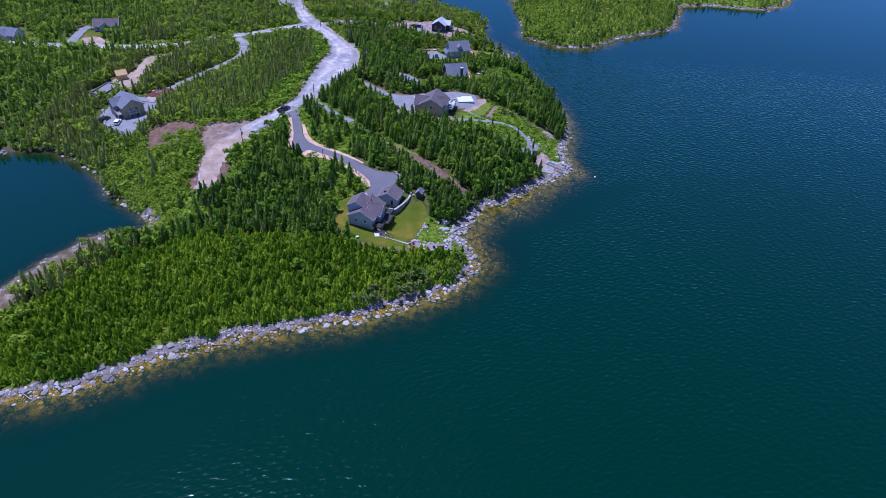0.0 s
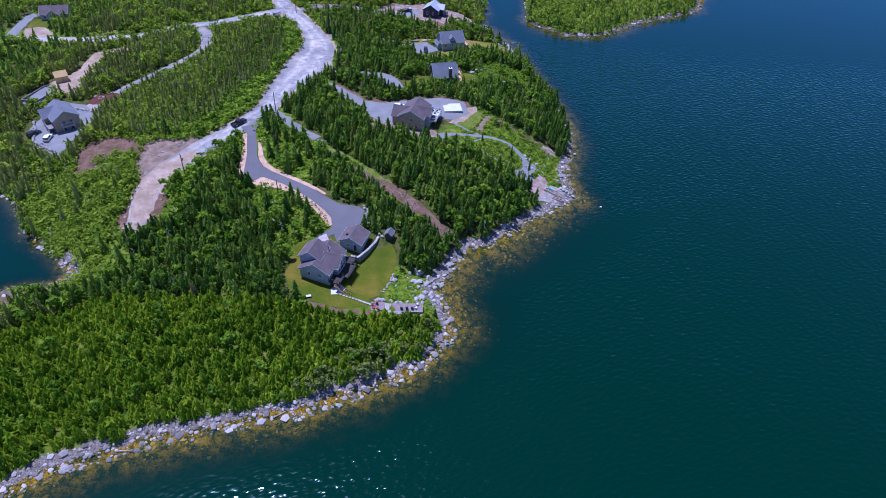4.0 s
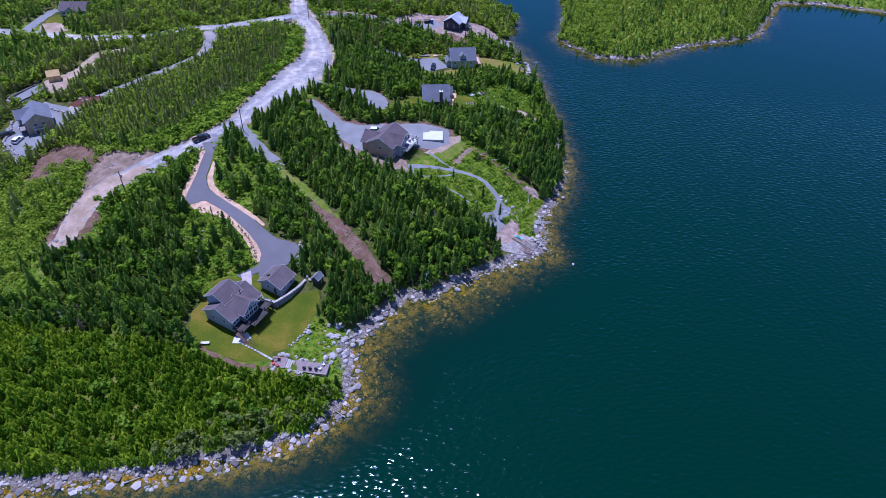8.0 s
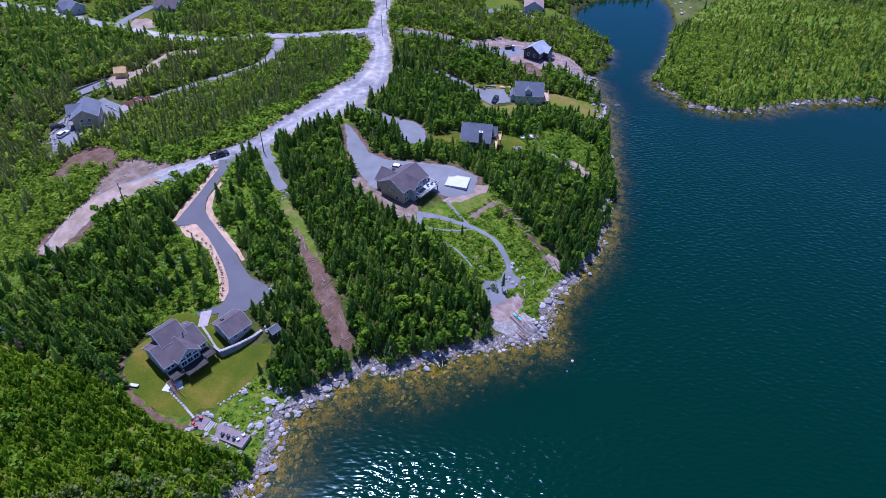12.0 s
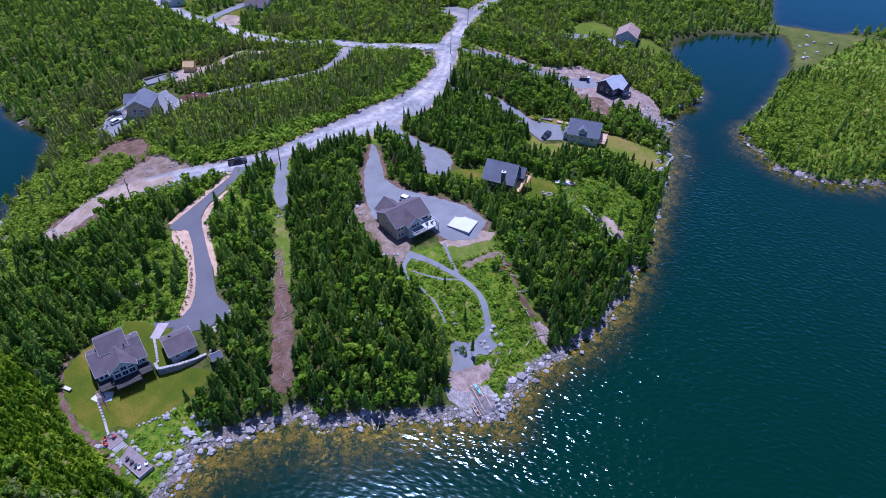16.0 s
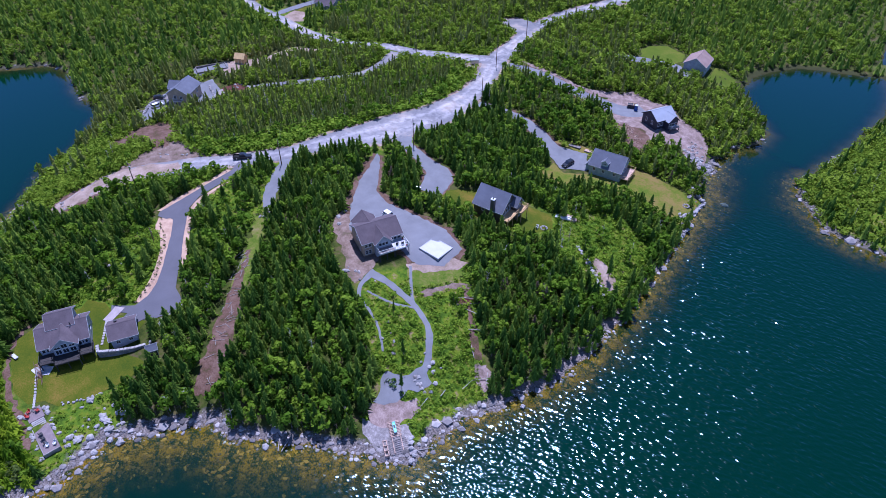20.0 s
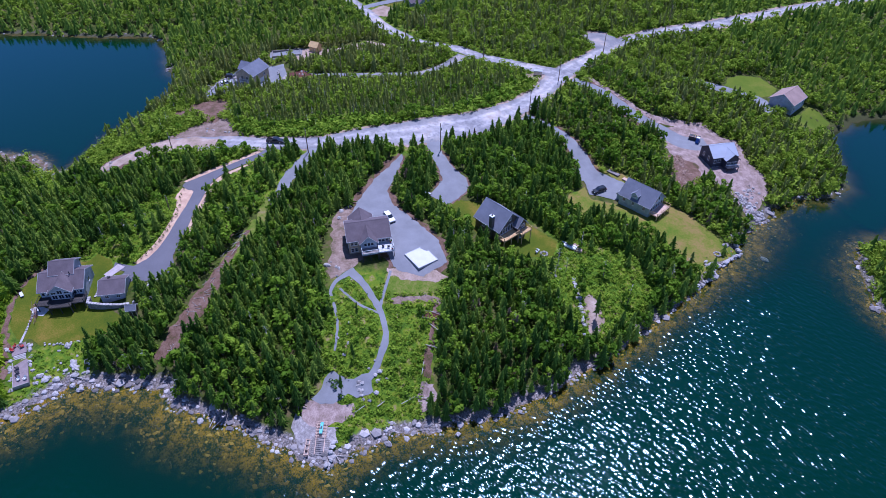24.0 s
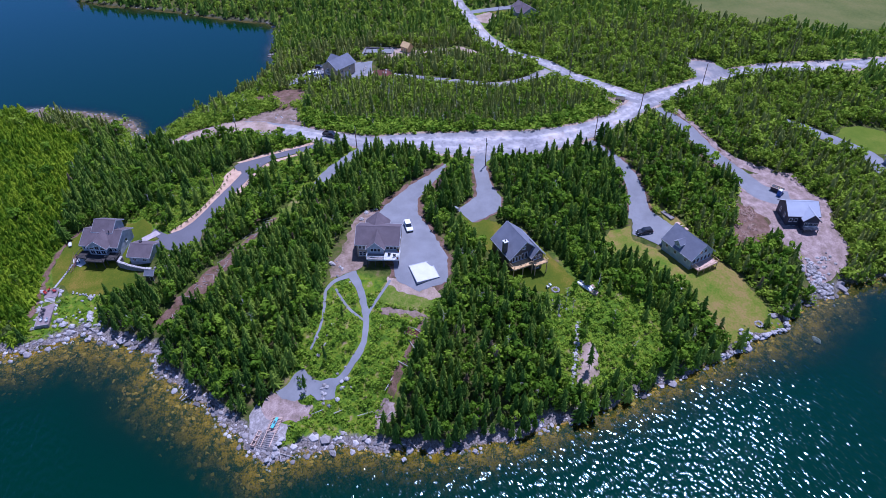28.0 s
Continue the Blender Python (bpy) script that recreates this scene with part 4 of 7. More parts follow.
def door(parent, x, y, z, facing, w, h, mat, glazed=False):
    m = pose(x, y, z, 0, 0, FACING[facing])
    do = part("door", box(-w / 2, -0.06, 0, w / 2, 0.05, h), mat, parent, m=m)
    part("door_frame", join(box(-w / 2 - 0.12, -0.08, 0, -w / 2 - 0.003, 0.05, h + 0.12), box(w / 2 + 0.003, -0.08, 0, w / 2 + 0.12, 0.05, h + 0.12), box(-w / 2 - 0.003, -0.08, h + 0.003, w / 2 + 0.003, 0.05, h + 0.12)), WHITE, do)
    if glazed:
        part("pane", box(-w / 2 + 0.15, -0.075, 0.25, w / 2 - 0.15, -0.055, h - 0.2), GLASS, do)
    else:
        part("handle", box(w / 2 - 0.2, -0.13, h * 0.45, w / 2 - 0.12, -0.06, h * 0.52), STEEL, do)
    return do


def gable(parent, x0, x1, y0, y1, z0, ze, rise, axis, wall, roof, over=0.45, fascia=None, ends=(1, 1)):
    """Walls with gable ends, two roof slabs with eaves and rake boards. axis: the way of the ridge."""
    fascia = fascia or TRIM
    if axis == "y":
        a0, a1, b0, b1 = x0, x1, y0, y1
    else:
        a0, a1, b0, b1 = -y1, -y0, x0, x1
    mid, half = (a0 + a1) / 2, (a1 - a0) / 2
    part("wall", prism([(a0, z0), (a1, z0), (a1, ze), (mid, ze + rise), (a0, ze)], b0, b1, axis), wall, parent)
    k, t = rise / half, 0.16
    eb0, eb1 = b0 - over * ends[0], b1 + over * ends[1]
    for s in (-1, 1):
        edge = mid + s * (half + over)
        ez = ze - over * k
        part("roof", prism([(mid, ze + rise + 0.01), (edge, ez + 0.01), (edge, ez + t), (mid, ze + rise + t)], eb0, eb1, axis), roof, parent)
        part("fascia", prism([(edge, ez - 0.12), (edge + 0.05 * s, ez - 0.12), (edge + 0.05 * s, ez + t + 0.02), (edge, ez + t + 0.02)], eb0, eb1, axis), fascia, parent)
        for e, o in ((eb0, -1), (eb1, 1)):
            part("rake_board", prism([(mid, ze + rise - 0.12), (edge, ez - 0.12), (edge, ez + t + 0.03), (mid, ze + rise + t + 0.03)], e + 0.003 * o, e + 0.06 * o, axis), fascia, parent)
    part("ridge_cap", prism([(mid - 0.18, ze + rise + t - 0.18 * k + 0.02), (mid, ze + rise + t + 0.05), (mid + 0.18, ze + rise + t - 0.18 * k + 0.02)], eb0, eb1, axis), roof, parent)


def deck(parent, x0, x1, y0, y1, z, z0, mat, rail_mat, sides=("-y", "-x", "+x"), step=2.2, post_mat=None):
    """A raised deck: boards on a frame, posts, rails with balusters."""
    n = max(2, int((y1 - y0) / 0.22))
    w = (y1 - y0) / n
    frame_ = part("deck_frame", join(box(x0, y0, z - 0.28, x1, y0 + 0.08, z - 0.045), box(x0, y1 - 0.1, z - 0.28, x1, y1 - 0.02, z - 0.045), *[box(x0 + (x1 - x0 - 0.08) * k / 6, y0 + 0.085, z - 0.26, x0 + (x1 - x0 - 0.08) * k / 6 + 0.08, y1 - 0.11, z - 0.045) for k in range(7)]), rail_mat, parent)
    plank = mesh_of("board", box(x0, y0, z - 0.04, x1, y0 + w - 0.02, z), mat)
    for k in range(n):
        share("board", plank, frame_, pose(0, k * w, 0))
    if z - z0 > 0.8:
        k = max(2, int((x1 - x0) / step) + 1)
        for i in range(k):
            px = x0 + 0.12 + (x1 - x0 - 0.24) * i / (k - 1)
            part("post", box(px - 0.09, y0 + 0.1, z0, px + 0.09, y0 + 0.28, z - 0.285), post_mat or rail_mat, parent)
    for s in sides:
        if s == "-y":
            p, q = (x0, y0 + 0.05), (x1, y0 + 0.05)
        elif s == "-x":
            p, q = (x0 + 0.05, y0), (x0 + 0.05, y1)
        else:
            p, q = (x1 - 0.05, y0), (x1 - 0.05, y1)
        L = math.hypot(q[0] - p[0], q[1] - p[1])
        at = lambda t: (p[0] + (q[0] - p[0]) * t, p[1] + (q[1] - p[1]) * t)
        bal = [rod((*at((k + 0.5) / max(1, int(L / 0.35))), z + 0.1), (*at((k + 0.5) / max(1, int(L / 0.35))), z + 0.95), 0.025, 4) for k in range(max(1, int(L / 0.35)))]
        part("railing", join(rod((*p, z + 1.0), (*q, z + 1.0), 0.055, 4), rod((*p, z + 0.12), (*q, z + 0.12), 0.04, 4), rod((*p, z), (*p, z + 1.1), 0.06, 4), rod((*q, z), (*q, z + 1.1), 0.06, 4), *bal), rail_mat, parent)


def stair(parent, x, y, z_top, z_bot, run, width, turn, mat):
    """Open wooden steps that go down along local -y from x, y."""
    n = max(2, round((z_top - z_bot) / 0.18))
    m = pose(x, y, 0, 0, 0, turn)
    for k in range(n):
        z = z_top - (z_top - z_bot) * (k + 1) / n
        part("tread", box(-width / 2 + 0.06, -run * (k + 1) / n, z - 0.05, width / 2 - 0.06, -run * k / n, z), mat, parent, m=m)
    for s in (-1, 1):
        xx = s * (width / 2 - 0.03)
        part("stringer", prism([(-0.03, 0), (0.03, 0), (0.03, 0.22), (-0.03, 0.22)], 0, 1, "y"), mat, parent, m=m @ Matrix.Translation((xx, 0, z_top - 0.3)) @ Matrix(((1, 0, 0, 0), (0, -run, 0, 0), (0, -(z_top - z_bot), 1, 0), (0, 0, 0, 1))))
        part("handrail", rod((xx, 0, z_top + 0.9), (xx, -run, z_bot + 0.9), 0.04, 6), mat, parent, m=m)


def patio_chair(x, y, turn, mat, label, z=None):
    t = thing("patio_chair", label, "chair", x, y, z, turn, "patio chairs")
    part("seat", box(-0.3, -0.3, 0.36, 0.3, 0.3, 0.42), mat, t, bevel=0.01)
    part("backrest", moved(box(-0.3, 0, 0, 0.3, 0.05, 0.65), pose(0, 0.28, 0.4, -15)), mat, t, bevel=0.01)
    for a in (-0.26, 0.26):
        for b in (-0.26, 0.26):
            part("leg", box(a - 0.03, b - 0.03, 0, a + 0.03, b + 0.03, 0.357), mat, t)
        part("armrest", box(a - 0.06, -0.3, 0.58, a + 0.06, 0.3, 0.62), mat, t)


# ---- grey house with its garage and garden ----
def grey_house():
    x, y, turn = -28.2, 172.3, 77.0
    z = 2.9
    h = thing("house", "grey sided house with brown shingle roofs and a wide lakeside deck", "house", x, y, z, turn, "houses")
    footprint(x, y, turn, -6.5, 6.5, -9, 5.5)
    gable(h, -5.4, 5.0, -4.2, 4.2, -1.0, 4.9, 2.4, "x", SIDE_GREY, ROOF_A)
    gable(h, -3.0, 2.4, -0.6, 5.2, 4.5, 7.1, 1.9, "x", SIDE_GREY, ROOF_A)
    gable(h, -2.6, 2.6, -5.5, -0.5, -1.0, 5.3, 2.2, "y", SIDE_GREY, ROOF_A, ends=(1, 0))
    for wx, ww in ((-4.7, 0.8), (-3.7, 0.8), (3.5, 0.8), (4.4, 0.7)):
        window(h, wx, -4.203, 3.2, "-y", ww, 1.35, 1)
    for wx in (-1.55, 0.0, 1.55):
        window(h, wx, -5.503, 2.85, "-y", 1.35, 1.4, 2)
        window(h, wx, -5.503, 4.45, "-y", 1.35, 0.75 if wx else 1.3, 2)
    door(h, 3.0, -4.203, 2.75, "-y", 0.85, 2.05, WHITE, True)
    for wx in (-4.0, -1.2, 1.2, 3.9):
        window(h, wx, -4.203 if abs(wx) > 2.6 else -5.503, 0.3, "-y", 1.5, 1.4, 2)
    window(h, -5.403, -1.5, 3.0, "-x", 0.9, 1.2, 2)
    window(h, -5.403, 1.6, 3.0, "-x", 0.9, 1.2, 2)
    window(h, 5.003, 0.5, 3.1, "+x", 1.0, 1.2, 2)
    door(h, 3.6, 4.203, 1.2, "+y", 1.0, 2.1, WHITE)
    window(h, -0.6, 5.203, 5.4, "+y", 1.4, 1.2, 2)
    deck(h, -5.8, -2.7, -7.4, -4.21, 2.7, -0.6, DARKDECK, DARK)
    deck(h, -2.65, 2.65, -8.6, -5.51, 2.7, -0.8, DARKDECK, DARK, ("-y",))
    deck(h, 2.7, 5.6, -7.4, -4.21, 2.7, -0.4, DARKDECK, DARK)
    stair(h, -6.4, -6.2, 2.7, -0.7, 4.4, 1.1, 0, POLE)
    part("roof_vent", rod((1.9, -1.0, 6.9), (1.9, -1.0, 7.9), 0.12, 8), DARK, h)
    part("roof_vent", rod((4.0, 1.0, 6.9), (4.0, 1.0, 7.8), 0.1, 8), WHITE, h)


def garage():
    x, y, turn = -21.7, 183.7, 77.0
    z = 4.5
    h = thing("garage", "grey sided garage with a brown shingle roof", "garage", x, y, z, turn)
    footprint(x, y, turn, -3.1, 3.3, -6, 4)
    gable(h, -2.9, 2.9, -3.2, 3.2, -1.5, 2.7, 1.7, "x", SIDE_GREY, ROOF_A)
    door(h, 1.4, 3.203, 0.0, "+y", 2.4, 2.2, WHITE)
    door(h, -1.4, 3.203, 0.0, "+y", 2.4, 2.2, WHITE)
    window(h, -2.903, 0.8, 1.0, "-x", 0.8, 1.0, 2)
    door(h, -2.903, -1.5, 0.0, "-x", 0.9, 2.05, DARK)
    window(h, -1.4, -3.203, 1.0, "-y", 1.0, 1.0, 2)
    window(h, 1.4, -3.203, 1.0, "-y", 1.0, 1.0, 2)
    part("roof_vent", box(-1.6, 1.2, 3.5, -1.0, 1.8, 4.3), DARK, h)


grey_house()
garage()
shed_ = thing("garden_shed", "small grey roofed garden shed behind the lawn", "shed", -12.0, 187.4, None, 77, sink=0.1)
gable(shed_, -1.1, 1.1, -1.0, 1.0, 0, 2.0, 0.9, "x", SIDE_BROWN, ROOF_B, 0.2)
door(shed_, 0.6, -1.003, 0.05, "-y", 0.8, 1.7, DARK)
footprint(-12.0, 187.4, 77, -1.4, 1.4, -2, 1.3)


def boulder_mesh(seed, sub=2, rough=0.28):
    bm = bmesh.new()
    bmesh.ops.create_icosphere(bm, subdivisions=sub, radius=1.0)
    o = Vector((seed * 7.3, seed * 1.7, seed * 3.1))
    for v in bm.verts:
        c = v.co.copy()
        q = Vector((round(c.x * 1.6) / 1.6, round(c.y * 1.6) / 1.6, round(c.z * 1.6) / 1.6))
        v.co = c.lerp(q, 0.55) * (1 + rough * noise.noise(c * 1.3 + o) + 0.5 * rough * noise.noise(c * 3.1 + o))
    me = bpy.data.meshes.new("boulder")
    bm.to_mesh(me)
    bm.free()
    return me


ROCKS = []
for k in range(6):
    for mt in (STONE, PALESTONE):
        me = boulder_mesh(k + 1)
        me.materials.append(mt)
        ROCKS.append(me)
rrng = random.Random(5)


def boulder(x, y, r, label, group, pale=False, z=None, flat=0.7):
    me = ROCKS[2 * rrng.randrange(6) + (1 if pale else 0)]
    ob = new("boulder", me)
    s = (r * rrng.uniform(0.8, 1.25), r * rrng.uniform(0.7, 1.0), r * flat * rrng.uniform(0.8, 1.1))
    ob.matrix_basis = pose(x, y, (ground_z(x, y) if z is None else z) + s[2] * 0.35, rrng.uniform(-12, 12), rrng.uniform(-12, 12), rrng.uniform(0, 360)) @ Matrix.Diagonal((*s, 1))
    return tagged(ob, label, "boulder", group)


def stone_row(name, label, category, points, r, height_, rows=1, pale=True):
    """A dry wall of single stones laid along a line."""
    cx, cy = points[0]
    w = new(name)
    w.empty_display_size = 0.3
    w.matrix_basis = pose(cx, cy, ground_z(cx, cy))
    tagged(w, label, category)
    base = ground_z(cx, cy)
    for (ax, ay), (bx, by) in zip(points, points[1:]):
        n = max(1, int(math.hypot(bx - ax, by - ay) / (1.55 * r)))
        for i in range(n):
            for k in range(rows):
                t = (i + 0.5 + 0.3 * (k % 2) + rrng.uniform(-0.15, 0.15)) / n
                px, py = ax + (bx - ax) * t + rrng.uniform(-0.3, 0.3), ay + (by - ay) * t + rrng.uniform(-0.3, 0.3)
                pz = ground_z(px, py) + (k + 0.45) * height_ / rows
                s = Matrix.Diagonal((r * rrng.uniform(0.6, 1.3), r * rrng.uniform(0.55, 1.0), height_ / rows * rrng.uniform(0.45, 0.75), 1))
                share("stone", ROCKS[2 * rrng.randrange(6) + (1 if pale else 0)], w, pose(px - cx, py - cy, pz - base, rrng.uniform(-8, 8), rrng.uniform(-8, 8), rrng.uniform(0, 360)) @ s)
    return w


# retaining wall round the garage terrace, garden edging, stepping stones
def block_wall(points, courses, label):
    """A wall of squared blocks in level courses under a pale coping."""
    w = new("retaining_wall")
    cx, cy = points[0]
    base = min(ground_z(*p) for p in points) - 0.3
    w.matrix_basis = pose(cx, cy, base)
    tagged(w, label, "wall")
    block, cope = mesh_of("block", box(-0.5, -0.5, -0.5, 0.5, 0.5, 0.5), STONE, 0.05), mesh_of("coping_stone", box(-0.5, -0.5, -0.5, 0.5, 0.5, 0.5), PALESTONE, 0.07)
    for (ax, ay), (bx, by) in zip(points, points[1:]):
        run, turn = math.hypot(bx - ax, by - ay), math.degrees(math.atan2(by - ay, bx - ax))
        n = max(1, round(run / 0.8))
        for k in range(courses + 1):
            for i in range(n):
                t = (i + 0.5 + 0.25 * (k % 2)) / n
                px, py = ax + (bx - ax) * t - cx, ay + (by - ay) * t - cy
                m = pose(px + rrng.uniform(-0.03, 0.03), py + rrng.uniform(-0.03, 0.03), 0.2 + 0.4 * k, 0, 0, turn + rrng.uniform(-3, 3))
                share("block" if k < courses else "coping_stone", block if k < courses else cope, w, m @ Matrix.Diagonal((run / n * rrng.uniform(0.88, 0.98), 0.5 if k < courses else 0.7, 0.38, 1)))


block_wall([(-21.8, 177.2), (-19.4, 176.8), (-17.4, 180.2), (-15.7, 184.0), (-15.2, 186.4)], 5, "grey block retaining wall with pale coping below the garage")
stone_row("retaining_wall", "pale stone wall curving beside the driveway", "wall", [(-13.9, 187.0), (-17.0, 190.0), (-20.2, 192.6), (-19.6, 196.0), (-21.5, 199.0)], 0.5, 0.7, 1)
stone_row("garden_edging", "low stone edging of the lawn", "edging", [(-11.2, 166.2), (-9.8, 170.5), (-9.0, 174.5)], 0.32, 0.4, 1)


def stepping_stones(points, n, r, label):
    cx, cy = points[0]
    base = ground_z(cx, cy)
    w = new("stepping_stones")
    w.matrix_basis = pose(cx, cy, base)
    tagged(w, label, "path")
    me = mesh_of("paving_stone", box(-0.5, -0.5, -0.5, 0.5, 0.5, 0.5), PALESTONE, 0.08)
    for i in range(n):
        t = i / (n - 1) * (len(points) - 1)
        k = min(int(t), len(points) - 2)
        px = points[k][0] + (points[k + 1][0] - points[k][0]) * (t - k)
        py = points[k][1] + (points[k + 1][1] - points[k][1]) * (t - k)
        share("stone", me, w, pose(px - cx, py - cy, ground_z(px, py) + 0.12 - base, 0, 0, rrng.uniform(-15, 15) + 77) @ Matrix.Diagonal((r, r * 1.3, 0.16, 1)))


stepping_stones([(-21.8, 163.4), (-17.0, 162.2), (-13.6, 161.2)], 12, 0.5, "row of pale stepping stones across the lawn")
stepping_stones([(-29.0, 181.0), (-26.4, 179.9), (-22.8, 178.2)], 11, 0.55, "broad pale stone steps between house and garage")
landing = drape("patio", [(-24.3, 162.8), (-22.0, 163.6), (-20.8, 165.8), (-22.6, 167.3), (-24.8, 165.0)], SLAB, 0.09, "pale concrete patio at the foot of the stairs", "patio", 0.2, 0.1)
drape("patio", [(-32.4, 184.2), (-30.4, 186.0), (-28.2, 181.8), (-30.0, 180.4)], WALKWAY, 0.16, "pale paved walk from the driveway to the house", "patio", 0.2, 0.1)


def shore_terrace():
    """Two paved terraces with steps between them, stones about and chairs on them."""
    t = thing("terrace", "brown paved terrace edged with pale stones above the shore", "terrace", -11.3, 161.0, None, 6)
    b = ground_z(-11.3, 161.0)
    part("paving", box(-2.2, -1.6, -1.2, 1.6, 1.6, 0.18), PAVER, t, bevel=0.05)
    for k in range(4):
        part("step", box(1.62 + 0.42 * k, -1.3, -1.6, 2.02 + 0.42 * k, 1.3, 0.08 - 0.1 * k), PALESTONE, t, bevel=0.04)
    part("paving", box(3.5, -1.55, -3.2, 11.4, 1.55, -0.3), PAVER, t, "long brown paved lower terrace", bevel=0.05)
    part("kerb", join(box(3.4, -1.75, -3.2, 11.6, -1.56, -0.2), box(11.41, -1.56, -3.2, 11.6, 1.56, -0.2)), STONE, t)
    footprint(-11.3, 161.0, 6, -2.6, 12, -2.2, 2.0, 0.3)
    z = b
    for cx, cy, tt in ((-12.5, 160.0, 40), (-11.3, 159.7, 150), (-11.9, 161.8, 200)):
        patio_chair(cx, cy, tt, RED, "red wooden patio chair on the upper terrace", z + 0.18)
    for cx, cy in ((-3.9, 161.3), (-2.5, 161.5), (-5.3, 161.1)):
        patio_chair(cx, cy, 190, DARK, "dark patio chair on the lower terrace", z - 0.3)
    for cx, cy in ((-1.2, 163.0), (-1.5, 161.6)):
        patio_chair(cx, cy, 60, WHITE, "white patio chair at the end of the terrace", z - 0.3)
    fp = thing("fire_pit", "round stone fire pit on the terrace", "fire pit", -12.7, 161.3, z + 0.18)
    for k in range(9):
        a = k * 6.283 / 9
        share("stone", ROCKS[2 * (k % 6)], fp, pose(0.55 * math.cos(a), 0.55 * math.sin(a), 0.12, 0, 0, k * 40) @ Matrix.Diagonal((0.22, 0.2, 0.18, 1)))
    for k in range(26):
        q = rrng.uniform(0, 1)
        ex = -2.4 + 14.4 * q
        side = rrng.choice((-1, 1))
        ey = side * rrng.uniform(1.9, 2.6)
        p = pose(-11.3, 161.0, 0, 0, 0, 6) @ Vector((ex, ey, 0))
        boulder(p.x, p.y, rrng.uniform(0.3, 0.62), "pale boulder edging the terrace", "terrace boulders", True)


shore_terrace()
for k in range(46):
    for _ in range(30):
        bx, by = rrng.uniform(-9.5, 5), rrng.uniform(164.5, 178)
        if 8.0 > float(shore(np.array([bx]), np.array([by]))[0]) > 2.0 or (rrng.random() < 0.25 and by > 166.5 and bx > -8.5):
            break
    boulder(bx, by, rrng.choice((0.3, 0.4, 0.5, 0.65, 0.85)), "pale boulder in the rocky garden above the shore", "garden boulders", True)

# ---- tan house with the deck and the concrete slab ----
def tan_house():
    x, y, turn = -11.2, 249.1, 80.0
    z = 9.8
    h = thing("house", "tan sided house with grey shingle roof and a white railed deck", "house", x, y, z, turn, "houses")
    footprint(x, y, turn, -6.6, 6.6, -8.5, 8)
    gable(h, -5.5, 5.5, -4.4, 4.4, -1.8, 4.2, 2.5, "x", SIDE_TAN, ROOF_A)
    gable(h, -2.4, 1.8, -6.0, -0.5, -2.0, 4.2, 2.0, "y", SIDE_GREY, ROOF_A, ends=(1, 0))
    gable(h, -4.2, 1.8, 0.5, 7.2, -0.5, 3.4, 2.5, "y", SIDE_TAN, ROOF_A, ends=(0, 1))
    for wx in (-4.6, -3.6):
        window(h, wx, -4.403, 2.5, "-y", 0.85, 1.3, 1, 2)
        window(h, wx, -4.403, 0.3, "-y", 0.85, 1.3, 1, 2)
    for wx in (-1.2, -0.3, 0.6):
        window(h, wx, -6.003, 3.0, "-y", 0.85, 1.1, 1)
    for wx in (2.7, 3.7, 4.7):
        window(h, wx, -4.403, 2.6, "-y", 0.95, 1.7, 1)
    for wx in (-2.0, 1.0):
        window(h, wx * 0.6, -6.003, 0.2, "-y", 1.2, 1.4, 2)
    door(h, 3.6, -4.403, 0.0, "-y", 1.8, 2.05, DARK, True)
    window(h, -5.503, 0, 2.5, "-x", 1.0, 1.2, 2)
    window(h, -5.503, -2, 0.3, "-x", 0.9, 1.2, 2)
    window(h, 5.503, 0.5, 2.6, "+x", 1.0, 1.2, 2)
    door(h, -1.2, 7.203, 0, "+y", 2.6, 2.2, WHITE)
    deck(h, 2.05, 6.1, -8.4, -4.41, 2.35, -1.8, SLAB, WHITE, ("-y", "+x"), post_mat=DARK)
    # dark sheet before the tan wall imitates the shade below the deck
    part("under_deck_shade", box(2.0, -4.5, -1.8, 5.5, -4.41, 2.0), SIDE_NAVY, h, "dark sheet standing in for the shade under the deck")
    deck(h, -2.4, 2.0, -8.4, -6.01, 2.35, -1.8, DECKWOOD, WHITE, ("-y", "-x"), post_mat=DARK)
    for px, py in ((3.4, -6.4), (4.8, -6.8)):
        p = h.matrix_basis @ Vector((px, py, 2.35))
        patio_chair(p.x, p.y, 250, DARK, "dark patio chair on the tan house deck", p.z)
    for px, py in ((5.6, -7.9), (5.6, -5.0)):
        p = h.matrix_basis @ Vector((px, py, 2.35))
        pot = thing("plant_pot", "potted green plant at the deck corner", "plant", p.x, p.y, p.z)
        part("pot", rod((0, 0, 0), (0, 0, 0.4), 0.16, 10, 0.24), RED, pot)
        part("leaves", join(*[rod((0, 0, 0.38), (0.4 * math.cos(k), 0.4 * math.sin(k), 0.75 + 0.1 * (k % 3)), 0.03, 3, 0.09) for k in range(9)]), LEAF, pot)


tan_house()
slab = thing("concrete_slab", "white concrete garage slab in the gravel yard", "slab", 1.7, 259.8, ground_z(1.7, 259.8) + 0.2, 103)
part("slab_floor", box(-2.9, -3.3, -1.4, 2.9, 3.3, 0.12), SLAB, slab, bevel=0.03)
part("slab_rim", join(box(-3.05, -3.45, -0.4, 3.05, -3.31, 0.14), box(-3.05, 3.31, -0.4, 3.05, 3.45, 0.14), box(-3.05, -3.3, -0.4, -2.91, 3.3, 0.14), box(2.91, -3.3, -0.4, 3.05, 3.3, 0.14)), TRIM, slab)

